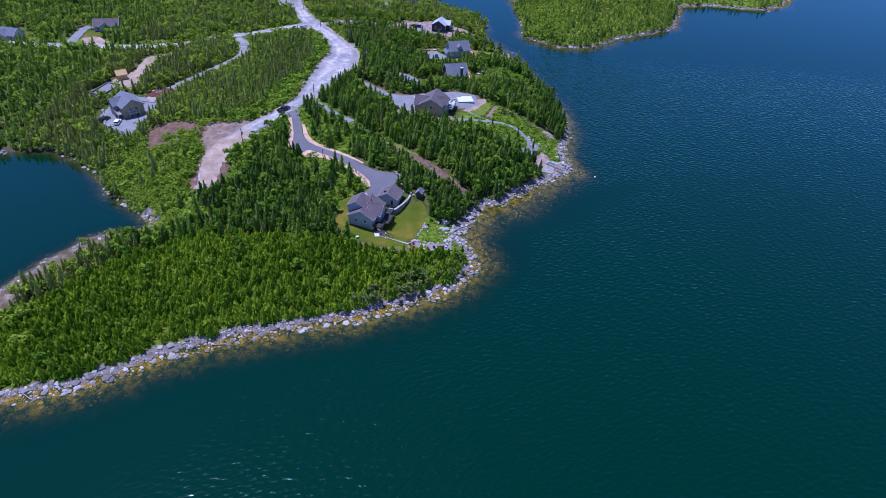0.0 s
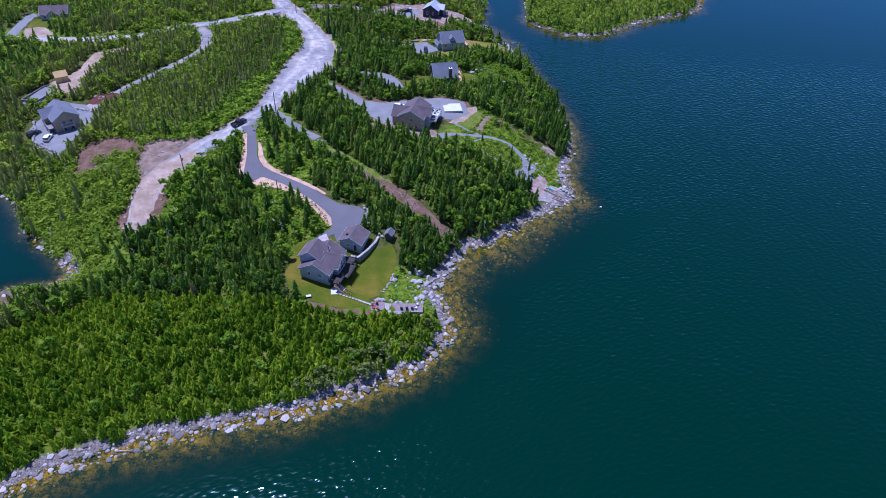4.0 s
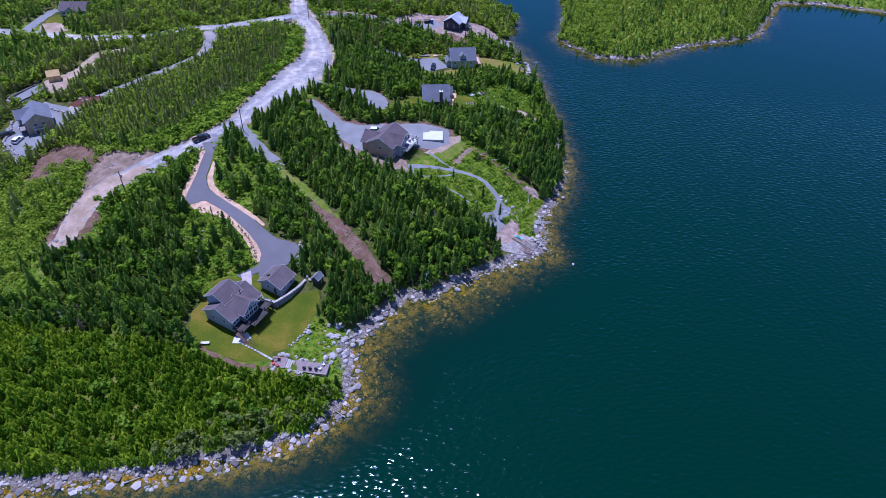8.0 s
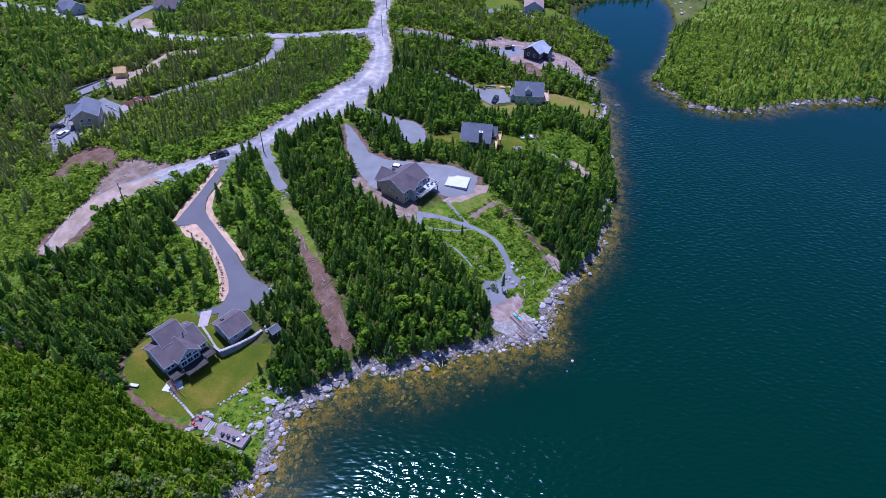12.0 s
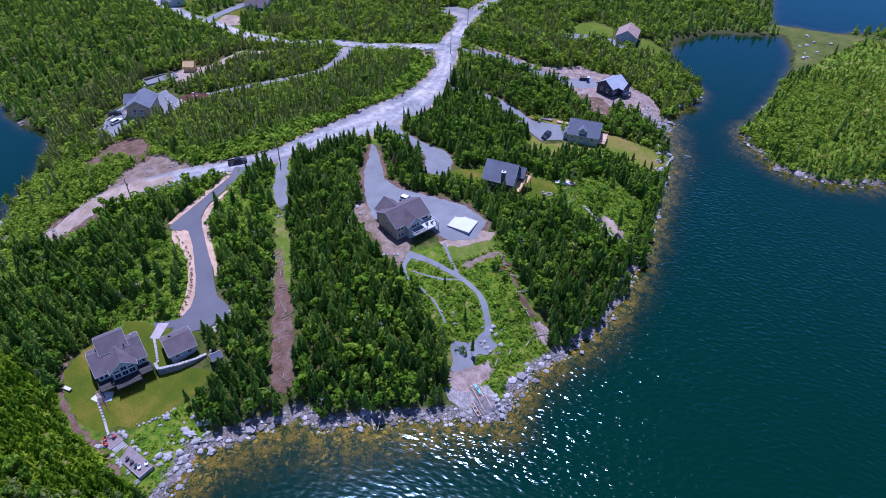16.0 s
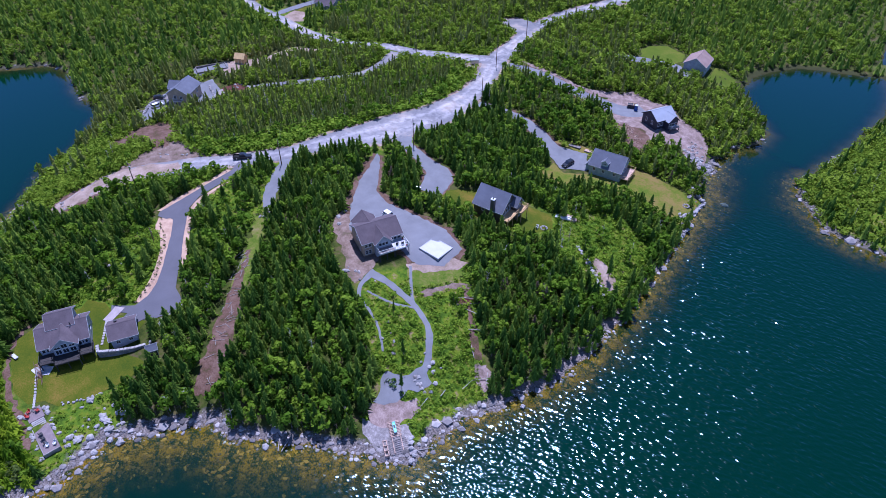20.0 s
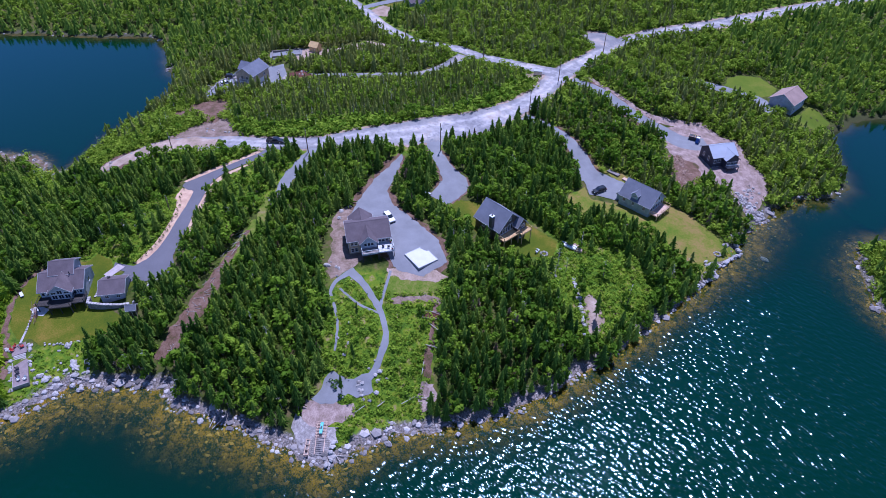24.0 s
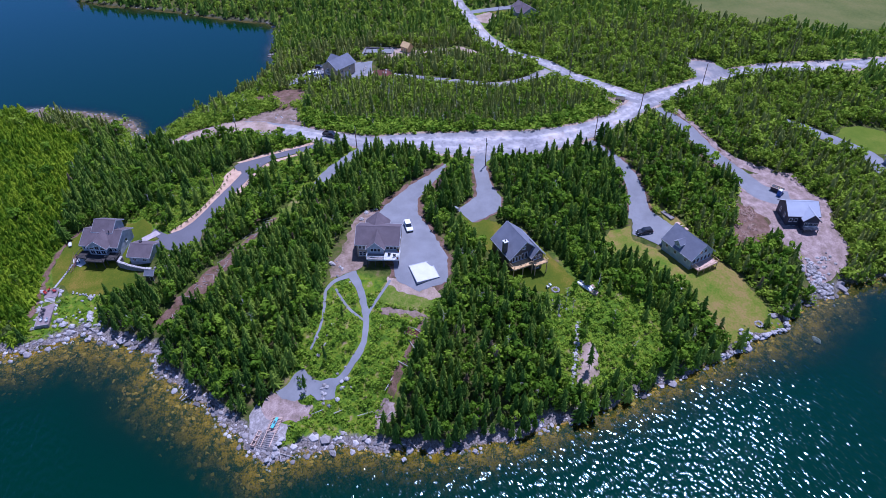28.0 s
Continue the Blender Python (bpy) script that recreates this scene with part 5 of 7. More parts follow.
# ---- brown house with chimney and timber deck ----
def brown_house():
    x, y, turn = -3.6, 284.9, 109.0
    z = 8.4
    h = thing("house", "dark brown house with blue grey roof, chimney and new timber deck", "house", x, y, z, turn, "houses")
    footprint(x, y, turn, -5.4, 5.4, -7.5, 5.2)
    gable(h, -4.4, 4.4, -4.6, 4.6, -2.0, 4.6, 4.0, "y", SIDE_BROWN, ROOF_B)
    gable(h, 1.2, 4.6, -6.2, -2.0, -2.0, 4.4, 1.9, "y", SIDE_BROWN, ROOF_B, ends=(1, 0))
    part("chimney", box(-4.9, -2.2, -1.5, -3.9, -1.1, 8.0), SIDE_BROWN, h)
    part("chimney_cap", box(-5.0, -2.3, 8.0, -3.8, -1.0, 8.25), WHITE, h, bevel=0.03)
    part("flue", rod((-4.4, -1.65, 8.25), (-4.4, -1.65, 8.65), 0.2, 10), DARK, h)
    for wx in (-3.4, -2.5, -1.6):
        window(h, wx, -4.603, 2.9, "-y", 0.75, 1.7, 1)
    for wx in (-0.6, 0.4):
        window(h, wx, -4.603, 2.9, "-y", 0.8, 2.1, 1)
    for wx in (2.2, 3.5):
        window(h, wx, -6.203, 3.0, "-y", 1.0, 1.3, 2)
    window(h, -0.4, -4.603, 6.2, "-y", 1.0, 0.9, 2)
    for wx in (-3, 0, 3):
        window(h, wx, -4.603 if wx < 1 else -6.203, -0.3, "-y", 1.2, 1.3, 2)
    window(h, -4.403, 1.5, 2.9, "-x", 1.0, 1.2, 2)
    window(h, 4.403, 1.5, 2.9, "+x", 1.0, 1.2, 2)
    door(h, 0, 4.603, 0.4, "+y", 1.0, 2.1, WHITE)
    deck(h, -4.8, 1.1, -7.2, -4.61, 2.6, -2.0, CEDAR, CEDAR, ("-y", "-x"))
    deck(h, 1.15, 5.0, -8.2, -6.21, 2.6, -2.2, CEDAR, CEDAR, ("-y", "+x"))


brown_house()

# ---- blue house with a dormer ----
def blue_house():
    x, y, turn = -3.5, 334.2, 112.0
    z = 3.4
    h = thing("house", "blue grey house with dark roof, one dormer and a deck", "house", x, y, z, turn, "houses")
    footprint(x, y, turn, -4.8, 4.8, -8.2, 6)
    gable(h, -4.1, 4.1, -5.2, 5.2, -1.6, 4.2, 3.6, "y", SIDE_BLUE, ROOF_B)
    gable(h, -4.0, -0.6, -0.6, 1.4, 4.6, 5.9, 0.9, "x", SIDE_BLUE, ROOF_B, 0.25, ends=(1, 0))
    window(h, -4.003, 0.4, 5.0, "-x", 0.9, 0.8, 2)
    for wy in (-3.4, 0.4, 3.6):
        window(h, -4.103, wy, 2.2, "-x", 0.9, 1.2, 2)
    window(h, -4.103, -1.6, 0.0, "-x", 0.7, 0.7, 1)
    for wx in (-2.8, -1.4, 0.0, 1.4, 2.8):
        window(h, wx, -5.203, 2.1, "-y", 1.0, 1.6, 1)
    for wx in (-0.8, 0.8):
        window(h, wx, -5.203, 4.6, "-y", 1.1, 1.3, 1)
    window(h, -2.4, -5.203, -0.5, "-y", 1.2, 1.2, 2)
    door(h, 1.8, -5.203, -1.0, "-y", 1.8, 2.05, WHITE, True)
    door(h, -1.0, 5.203, 0.3, "+y", 1.0, 2.1, WHITE)
    gable(h, -2.4, 2.4, 5.2, 7.0, -0.4, 2.6, 1.0, "x", SIDE_BLUE, ROOF_B, 0.25, ends=(1, 1))
    deck(h, -3.6, 3.8, -8.0, -5.21, 1.9, -1.6, REDWOOD, CEDAR)
    tank = thing("propane_tank", "white propane tank with blue dome beside the blue house", "tank", -5.6, 342.6, None, 22)
    part("tank_body", rod((0, 0, 0), (0, 0, 2.3), 0.75, 14), WHITE, tank)
    part("tank_dome", rod((0, 0, 2.3), (0, 0, 2.75), 0.72, 14, 0.3), TEAL, tank)


blue_house()

# ---- dark unfinished house ----
def dark_house():
    x, y, turn = -15.3, 374.0, 80.0
    z = 2.6
    h = thing("house", "dark navy unfinished house with a pale steel roof", "house", x, y, z, turn, "houses")
    footprint(x, y, turn, -6, 6, -7.5, 5)
    gable(h, -4.3, 4.3, -3.9, 3.9, -1.0, 5.2, 2.4, "x", SIDE_NAVY, ROOF_C, fascia=DARK)
    gable(h, -0.6, 3.8, -5.9, -1.0, -1.0, 5.0, 1.9, "y", SIDE_NAVY, ROOF_C, ends=(1, 0), fascia=DARK)
    for wx in (0.3, 1.6, 2.9):
        window(h, wx, -5.903, 2.9, "-y", 1.1, 1.2, 2, frame_mat=WHITE)
    for wx in (-3.4, -1.9):
        window(h, wx, -3.903, 3.0, "-y", 0.9, 1.2, 1)
        window(h, wx, -3.903, 0.4, "-y", 0.9, 1.2, 1)
    window(h, -4.303, -1.4, 2.9, "-x", 0.9, 1.5, 1)
    window(h, -4.303, 1.6, 2.9, "-x", 0.9, 1.5, 1)
    window(h, 1.6, -5.903, 0.3, "-y", 2.0, 1.6, 2)
    for px in (-0.4, 3.6):
        part("porch_post", box(px - 0.1, -7.3, -1.0, px + 0.1, -7.1, 2.5), DARK, h)
    part("porch_floor", box(-0.6, -7.4, 2.51, 3.8, -5.91, 2.7), DECKWOOD, h)
    part("porch_railing", join(*[rod((-0.5 + 0.35 * k, -7.3, 2.7), (-0.5 + 0.35 * k, -7.3, 3.65), 0.03, 4) for k in range(12)], rod((-0.6, -7.3, 3.65), (3.8, -7.3, 3.65), 0.05, 4)), WHITE, h)


dark_house()
wc = thing("portable_toilet", "blue portable toilet by the unfinished house", "portable toilet", -27.0, 375.4, None, 30)
part("cabin", box(-0.55, -0.55, 0.05, 0.55, 0.55, 2.1), PORT_BLUE, wc, bevel=0.03)
part("roof", prism([(-0.6, 2.1), (0.6, 2.1), (0.4, 2.3), (-0.4, 2.3)], -0.6, 0.6), WHITE, wc)
part("door", box(-0.4, -0.6, 0.15, 0.4, -0.553, 1.95), PORT_BLUE, wc)
bin_ = thing("dumpster", "dark rusty rubbish skip on the gravel", "skip", -29.3, 376.0, None, 40)
part("bin_body", prism([(-1.6, 0.15), (1.6, 0.15), (2.0, 1.5), (-2.0, 1.5)], -0.9, 0.9), DARK, bin_)
part("rim", join(box(-2.1, -1.0, 1.5, 2.1, -0.88, 1.6), box(-2.1, 0.88, 1.5, 2.1, 1.0, 1.6), box(-2.1, -0.88, 1.5, -1.98, 0.88, 1.6), box(1.98, -0.88, 1.5, 2.1, 0.88, 1.6)), REDWOOD, bin_)
part("rubbish", join(*[moved(box(-0.5, -0.06, 0, 0.5, 0.06, 0.1), pose(rrng.uniform(-1, 1), rrng.uniform(-0.6, 0.6), 1.35 + 0.1 * k, rrng.uniform(-20, 20), rrng.uniform(-20, 20), rrng.uniform(0, 180))) for k in range(6)]), CEDAR, bin_)

# ---- tan house by the bay, shed and building plot ----
def bay_house():
    x, y, turn = -136.4, 237.7, 45.0
    z = 4.0
    h = thing("house", "tan house with violet grey roof and balconies above the bay", "house", x, y, z, turn, "houses")
    footprint(x, y, turn, -7.5, 5, -6.5, 6.5)
    gable(h, -4.2, 4.2, -5.2, 5.2, -1.2, 5.2, 2.6, "y", SIDE_TAN, ROOF_B)
    gable(h, -6.0, 0.0, -0.5, 4.8, -1.2, 5.0, 2.0, "x", SIDE_TAN, ROOF_B, ends=(1, 0))
    for wx in (-1.2, 1.2):
        window(h, wx, -5.203, 2.9, "-y", 1.1, 1.5, 2)
        window(h, wx, -5.203, 0.3, "-y", 1.1, 1.4, 2)
    deck(h, -2.0, 2.0, -6.2, -5.21, 2.6, -0.6, DECKWOOD, WHITE, ("-y", "-x", "+x"))
    window(h, 4.203, -2.5, 2.9, "+x", 1.0, 1.2, 2)
    window(h, 4.203, 2.0, 2.9, "+x", 1.0, 1.2, 2)
    door(h, 4.203, 0, 0.2, "+x", 2.4, 2.2, WHITE)
    for wy in (-3.8, -1.8):
        window(h, -4.203, wy, 2.8, "-x", 1.0, 1.7, 1)
        window(h, -4.203, wy, 0.2, "-x", 1.0, 1.7, 1)
    window(h, -6.003, 2.0, 2.8, "-x", 1.8, 1.7, 2)
    window(h, -6.003, 2.0, 0.2, "-x", 1.8, 1.7, 2)
    part("balcony_floor", box(-6.4, -5.0, 2.4, -4.21, -0.55, 2.6), DECKWOOD, h)
    part("balcony_railing", join(rod((-6.35, -5.0, 3.6), (-6.35, -0.6, 3.6), 0.05, 4), *[rod((-6.35, -4.9 + 0.42 * k, 2.6), (-6.35, -4.9 + 0.42 * k, 3.6), 0.03, 4) for k in range(11)]), WHITE, h)
    for py in (-4.9, -0.75):
        part("balcony_post", box(-6.42, py - 0.1, -1.0, -6.22, py + 0.1, 2.397), WHITE, h)


bay_house()
sh = thing("timber_shed", "small unpainted timber shed with a pale sheathed roof", "shed", -153.6, 268.0, None, 40)
footprint(-153.6, 268, 40, -2.4, 2.4, -2, 2)
gable(sh, -2.1, 2.1, -1.7, 1.7, -0.3, 2.4, 1.6, "x", OSB, OSB, 0.25, CEDAR)
door(sh, 0.2, -1.703, 0, "-y", 1.2, 2.0, CEDAR)
plot = thing("foundation_wall", "low concrete foundation walls of a building plot", "foundation", -155.2, 255.2, None, 80)
for g in (box(-6.2, -3.2, 0, 6.2, -2.9, 0.7), box(-6.2, 2.9, 0, 6.2, 3.2, 0.7), box(-6.2, -2.9, 0, -5.9, 2.9, 0.7), box(5.9, -2.9, 0, 6.2, 2.9, 0.7)):
    part("wall", g, DECKWOOD, plot, bevel=0.02)


# ---- houses further off ----
def plain_house(x, y, turn, w, dp, wall, roof, label, eave=3.0, rise=2.4, wing=True):
    h = thing("house", label, "house", x, y, None, turn, "houses", 0.3)
    footprint(x, y, turn, -w / 2 - 0.5, w / 2 + 0.5, -dp / 2 - 2, dp / 2 + 0.5)
    gable(h, -w / 2, w / 2, -dp / 2, dp / 2, -1.0, eave, rise, "x", wall, roof)
    if wing:
        gable(h, -w / 4, w / 5, -dp / 2 - 1.6, 0, -1.0, eave, rise * 0.8, "y", wall, roof, ends=(1, 0))
    for k in (-0.36, 0.36):
        window(h, w * k, -dp / 2 - 0.003, 1.0, "-y", 1.1, 1.3, 2)
        window(h, w * k, dp / 2 + 0.003, 1.0, "+y", 1.1, 1.3, 2)
    for s, fx in ((-1, "-x"), (1, "+x")):
        window(h, s * (w / 2 + 0.003), 0.5, 1.0, fx, 1.0, 1.2, 2)
    door(h, w * 0.3 - 0.9, -dp / 2 - 0.003, 0.3, "-y", 0.95, 2.05, WHITE)
    return h


plain_house(-36.4, 425.4, 110, 10.5, 9.0, SIDE_GREY, ROOF_D, "tall grey house with a tan shingle roof by the inlet", 3.7, 2.8, False)
plain_house(-189.5, 330.0, 18, 11.5, 8.5, SIDE_GREY, ROOF_A, "grey roofed house hidden in the woods")
plain_house(-225.5, 303.5, -8, 11, 7.5, SIDE_GREY, ROOF_B, "blue roofed house far back in the woods")

# ---- vehicles ----
def wheels(t, xs, half, r, w=0.24):
    for xx in xs:
        for s in (-1, 1):
            wl = part("wheel", rod((xx, s * (half - w), r), (xx, s * half, r), r, 16), RUBBER, t)
            part("rim", rod((xx, s * (half - 0.03), r), (xx, s * (half + 0.012), r), r * 0.62, 12), STEEL, wl)


def car(x, y, turn, paint, label, kind="suv", name="car"):
    t = thing(name, label, "car" if kind != "pickup" else "pickup truck", x, y, None, turn, "parked cars", -0.1)
    if kind == "pickup":
        L, top = 5.7, [(-0.9, 1.05), (-0.75, 1.72), (0.75, 1.78), (1.45, 1.1)]
        part("body", prism([(-2.85, 0.45), (2.8, 0.42), (2.9, 0.8), (2.75, 1.02), (1.5, 1.1), (-0.95, 1.1), (-0.95, 0.75), (-2.8, 0.75), (-2.9, 0.6)], -0.95, 0.95), paint, t, bevel=0.04)
        for s in (-1, 1):
            part("bed_side", box(-2.85, s * 0.95 - 0.06, 0.75, -0.96, s * 0.95 + 0.06, 1.12), paint, t, bevel=0.02)
        part("tailgate", box(-2.9, -0.88, 0.75, -2.8, 0.88, 1.12), paint, t, bevel=0.02)
        part("bed_floor", box(-2.79, -0.88, 0.751, -0.97, 0.88, 0.79), RUBBER, t)
        half, ax, r = 0.98, (-1.75, 1.8), 0.4
    else:
        L = 4.7
        top = [(-2.2, 1.0), (-1.95, 1.62), (0.3, 1.68), (1.1, 1.02)]
        part("body", prism([(-2.3, 0.4), (2.3, 0.38), (2.38, 0.7), (2.2, 0.92), (1.15, 1.04), (-2.25, 1.04), (-2.35, 0.7)], -0.9, 0.9), paint, t, bevel=0.05)
        half, ax, r = 0.93, (-1.35, 1.4), 0.35
    cab = [(u, z) for u, z in top]
    part("windows", prism(cab, -0.76, 0.76), GLASS, t, "dark tinted glass", bevel=0.02)
    a, b = top[1], top[2]
    part("roof", prism([(a[0] - 0.02, a[1] - 0.05), (b[0] + 0.02, b[1] - 0.05), (b[0] - 0.05, b[1] + 0.03), (a[0] + 0.08, a[1] + 0.03)], -0.74, 0.74), paint, t, bevel=0.02)
    for u in (-0.05,):
        part("pillar", join(box((a[0] + b[0]) / 2 - 0.06, -0.775, 1.03, (a[0] + b[0]) / 2 + 0.06, -0.755, a[1]), box((a[0] + b[0]) / 2 - 0.06, 0.755, 1.03, (a[0] + b[0]) / 2 + 0.06, 0.775, a[1])), paint, t)
    for s in (-1, 1):
        part("headlight", box(L / 2 - 0.18, s * 0.68 - 0.16, 0.68, L / 2 + 0.06, s * 0.68 + 0.16, 0.82), WHITE, t, bevel=0.02)
        part("tail_light", box(-L / 2 - 0.03, s * 0.78 - 0.09, 0.72, -L / 2 + 0.12, s * 0.78 + 0.09, 0.98), RED, t, bevel=0.02)
    part("bumper", box(L / 2 - 0.08, -0.85, 0.36, L / 2 + 0.1, 0.85, 0.55), DARK, t, bevel=0.03)
    part("bumper", box(-L / 2 - 0.1, -0.85, 0.36, -L / 2 + 0.06, 0.85, 0.55), DARK, t, bevel=0.03)
    wheels(t, ax, half, r)
    return t


car(-71.2, 235.4, 60, CAR_DARK, "dark pickup truck parked on the gravel road", "pickup", "pickup_truck")
car(-17.8, 257.4, 8, CAR_WHITE, "white estate car parked in the gravel yard")
car(-14.4, 326.4, 275, CAR_DARK, "dark estate car parked beside the blue house")
car(-136.4, 226.6, 100, CAR_WHITE, "white car parked beside the tan house")
car(-143.2, 229.4, 70, CAR_DARK, "dark car parked beside the tan house")

# ---- utility poles ----
def utility_pole(x, y, turn, high, label, transformer=False):
    t = thing("utility_pole", label, "utility pole", x, y, None, turn, "utility poles", 0.2)
    part("pole", rod((0, 0, 0), (0, 0, high), 0.17, 10, 0.11), POLE, t)
    part("insulator", rod((0, 0, high), (0, 0, high + 0.22), 0.06, 8), WHITE, t)
    for z_ in (0.5, 1.3):
        part("bracket", box(0.1, -0.04, high - z_ - 0.05, 0.38, 0.04, high - z_ + 0.05), STEEL, t)
    if transformer:
        part("transformer", rod((0.32, 0, high - 2.3), (0.32, 0, high - 1.3), 0.26, 12), STEEL, t)
    return t


for px, py, pt_, hh, tr in ((-60.5, 244.0, 30, 9.0, False), (-77.8, 203.2, 20, 9.5, True), (-45.0, 284.2, 10, 10.3, True), (-59.0, 324.5, 30, 10.0, False), (-80.0, 349.0, 30, 9.5, False), (-97.0, 381.0, 70, 9.5, False), (-113.0, 331.5, 40, 9.5, False), (-148.0, 318.0, 80, 9.5, False), (-176.0, 314.0, 80, 9.5, False), (-108.0, 423.0, 0, 9.5, False), (-47.9, 199.6, 60, 5.0, False), (-124.0, 272.0, 60, 8.0, False)):
    utility_pole(px, py, pt_, hh, "tall brown wooden utility pole beside the road" if hh > 6 else "short wooden service pole in the mulch bed", tr)

# ---- the landing at the shore ----
def slipway():
    top, end = (35.7, 223.8), (42.2, 221.2)
    z0, z1 = ground_z(*top) + 0.3, 0.62
    run = math.hypot(end[0] - top[0], end[1] - top[1])
    mid, fall = ((top[0] + end[0]) / 2, (top[1] + end[1]) / 2), math.degrees(math.atan2(z0 - z1, run))
    turn = math.degrees(math.atan2(end[1] - top[1], end[0] - top[0]))
    t = thing("slipway", "reddish timber slipway of rails and rungs running into the sea", "slipway", *mid, (z0 + z1) / 2, turn)
    m = pose(0, 0, 0, 0, fall, 0)
    half = run / 2 + 0.1
    for s in (-1, 1):
        part("rail", box(-half, s * 0.95 - 0.08, 0, half, s * 0.95 + 0.08, 0.2), REDWOOD, t, m=m)
        part("outer_rail", box(0.4, s * 1.75 - 0.07, -0.06, half + 0.9, s * 1.75 + 0.07, 0.1), DECKWOOD, t, "weathered grey lower rail", m=m)
    for k in range(11):
        part("rung", box(-half + 0.1 + 0.34 * k, -1.25, 0.204, -half + 0.22 + 0.34 * k, 1.25, 0.29), REDWOOD, t, m=m)
    for k in range(8):
        part("sleeper", box(0.6 + 0.45 * k, -2.0, 0.104, 0.72 + 0.45 * k, 2.0, 0.19), DECKWOOD, t, "weathered grey cross timber", m=m)
    for k in (-2.9, -1.0, 1.0, 2.9):
        for s in (-1, 1):
            part("post", box(k - 0.09, s * 0.95 - 0.09, -1.2, k + 0.09, s * 0.95 + 0.09, -0.05 - k * math.tan(radians(fall))), REDWOOD, t)
    part("crib", join(*[box(0.2, y_, z_, 4.0, y_ + 0.14, z_ + 0.16) for z_ in (-1.0, -0.72, -0.44) for y_ in (-3.1, -2.35)], *[box(k, -3.14, z_, k + 0.14, -2.17, z_ + 0.14) for k in (0.2, 1.4, 2.6, 3.86) for z_ in (-0.85, -0.58, -0.27)]), REDWOOD, t, "ballast crib of timber beside the rails")
    kay = thing("kayak", "pale blue kayak lying on the slipway", "kayak", 37.2, 223.2, z0 - 1.5 * math.tan(radians(fall)) + 0.3, turn)
    part("hull", prism([(-1.5, 0.2), (-1.0, 0.0), (1.0, 0.0), (1.5, 0.22), (1.0, 0.34), (-1.0, 0.34)], -0.33, 0.33), TEAL, kay, bevel=0.06)
    part("cockpit", box(-0.4, -0.2, 0.3, 0.4, 0.2, 0.37), DARK, kay, bevel=0.03)


slipway()
CLEAR.append(([(34, 226), (44, 223), (43, 218), (33, 221)], 0.3))
CLEAR.append(([(1, 366), (5, 364), (12, 361), (18, 366), (16, 372), (5, 376)], 0.3))
CLEAR.append(([(-10, 236), (0, 238), (6, 246), (2, 253), (-3, 253), (-8, 243), (-18, 246), (-19, 240)], 0.2))
bu = thing("buoy", "small white mooring buoy floating offshore", "buoy", 54.2, 217.6, -0.1)
part("float", rod((0, 0, 0), (0, 0, 0.5), 0.35, 12, 0.3), WHITE, bu, bevel=0.03)
part("mast", rod((0, 0, 0.5), (0, 0, 1.0), 0.05, 6), RED, bu)

# ---- garden things ----
bt = thing("boat", "white upturned boat under a tarpaulin in the bushes", "boat", 8.6, 301.0, None, 35)
part("hull", prism([(-2.3, 0.1), (2.0, 0.1), (2.6, 0.5), (2.0, 0.75), (-2.2, 0.75)], -0.8, 0.8), WHITE, bt, bevel=0.12)
part("keel", box(-2.2, -0.06, 0.75, 2.1, 0.06, 0.84), DECKWOOD, bt)
for px, py, tn in ((9.6, 303.0, 30), (11.2, 302.6, 50)):
    wp = thing("woodpile", "stacked brown firewood in a low pile", "woodpile", px, py, None, tn, "woodpiles")
    for k in range(12):
        part("log", rod((-1.0, -0.5 + 0.3 * (k % 4), 0.15 + 0.27 * (k // 4)), (1.0, -0.5 + 0.3 * (k % 4), 0.15 + 0.27 * (k // 4)), 0.14, 7), REDWOOD, wp)
for px, py, tn, mt in ((-20.8, 336.0, 22, DECKWOOD), (-15.0, 338.0, 22, REDWOOD)):
    wp = thing("lumber_stack", "stack of lumber on the grass beside the blue house", "lumber", px, py, None, tn, "lumber stacks")
    for k in range(10):
        part("plank", box(-2.2, -0.7 + 0.28 * (k % 5), 0.1 + 0.2 * (k // 5), 2.2, -0.46 + 0.28 * (k % 5), 0.26 + 0.2 * (k // 5)), mt, wp)
for px, py in ((9.0, 293.0), (22.0, 343.5)):
    fp = thing("fire_pit", "round fire pit ringed with stones on the lawn", "fire pit", px, py, None, 0, "fire pits")
    for k in range(12):
        a = k * 6.283 / 12
        share("stone", ROCKS[2 * (k % 6) + k % 2], fp, pose(0.9 * math.cos(a), 0.9 * math.sin(a), 0.15, 0, 0, 33 * k) @ Matrix.Diagonal((0.3, 0.25, 0.22, 1)))
for px, py in ((7.4, 292.0), (8.0, 291.2)):
    patio_chair(px, py, 200, WHITE, "white garden chair beside the fire pit")
MULCH_SHRUBS = ((-56.6, 204.4, 0.4), (-54.5, 203.6, 0.45), (-52.5, 202.9, 0.5), (-50.5, 203.0, 0.4), (-48.0, 202.6, 0.5), (-46.0, 201.8, 0.45), (-44.0, 201.2, 0.6), (-42.0, 200.0, 0.5), (-40.0, 199.0, 0.45), (-38.6, 198.0, 0.6), (-37.0, 196.9, 0.5), (-35.6, 195.8, 0.6), (-34.4, 194.7, 0.45), (-33.2, 193.4, 0.5), (-32.0, 192.0, 0.6), (-31.0, 190.4, 0.45), (-64.0, 213.6, 0.4), (-19.2, 193.0, 0.6), (-18.4, 190.6, 0.5), (-18.9, 195.6, 0.55))
seat = thing("bench", "pale stone bench on the lawn", "bench", -30.0, 160.6, None, 20)
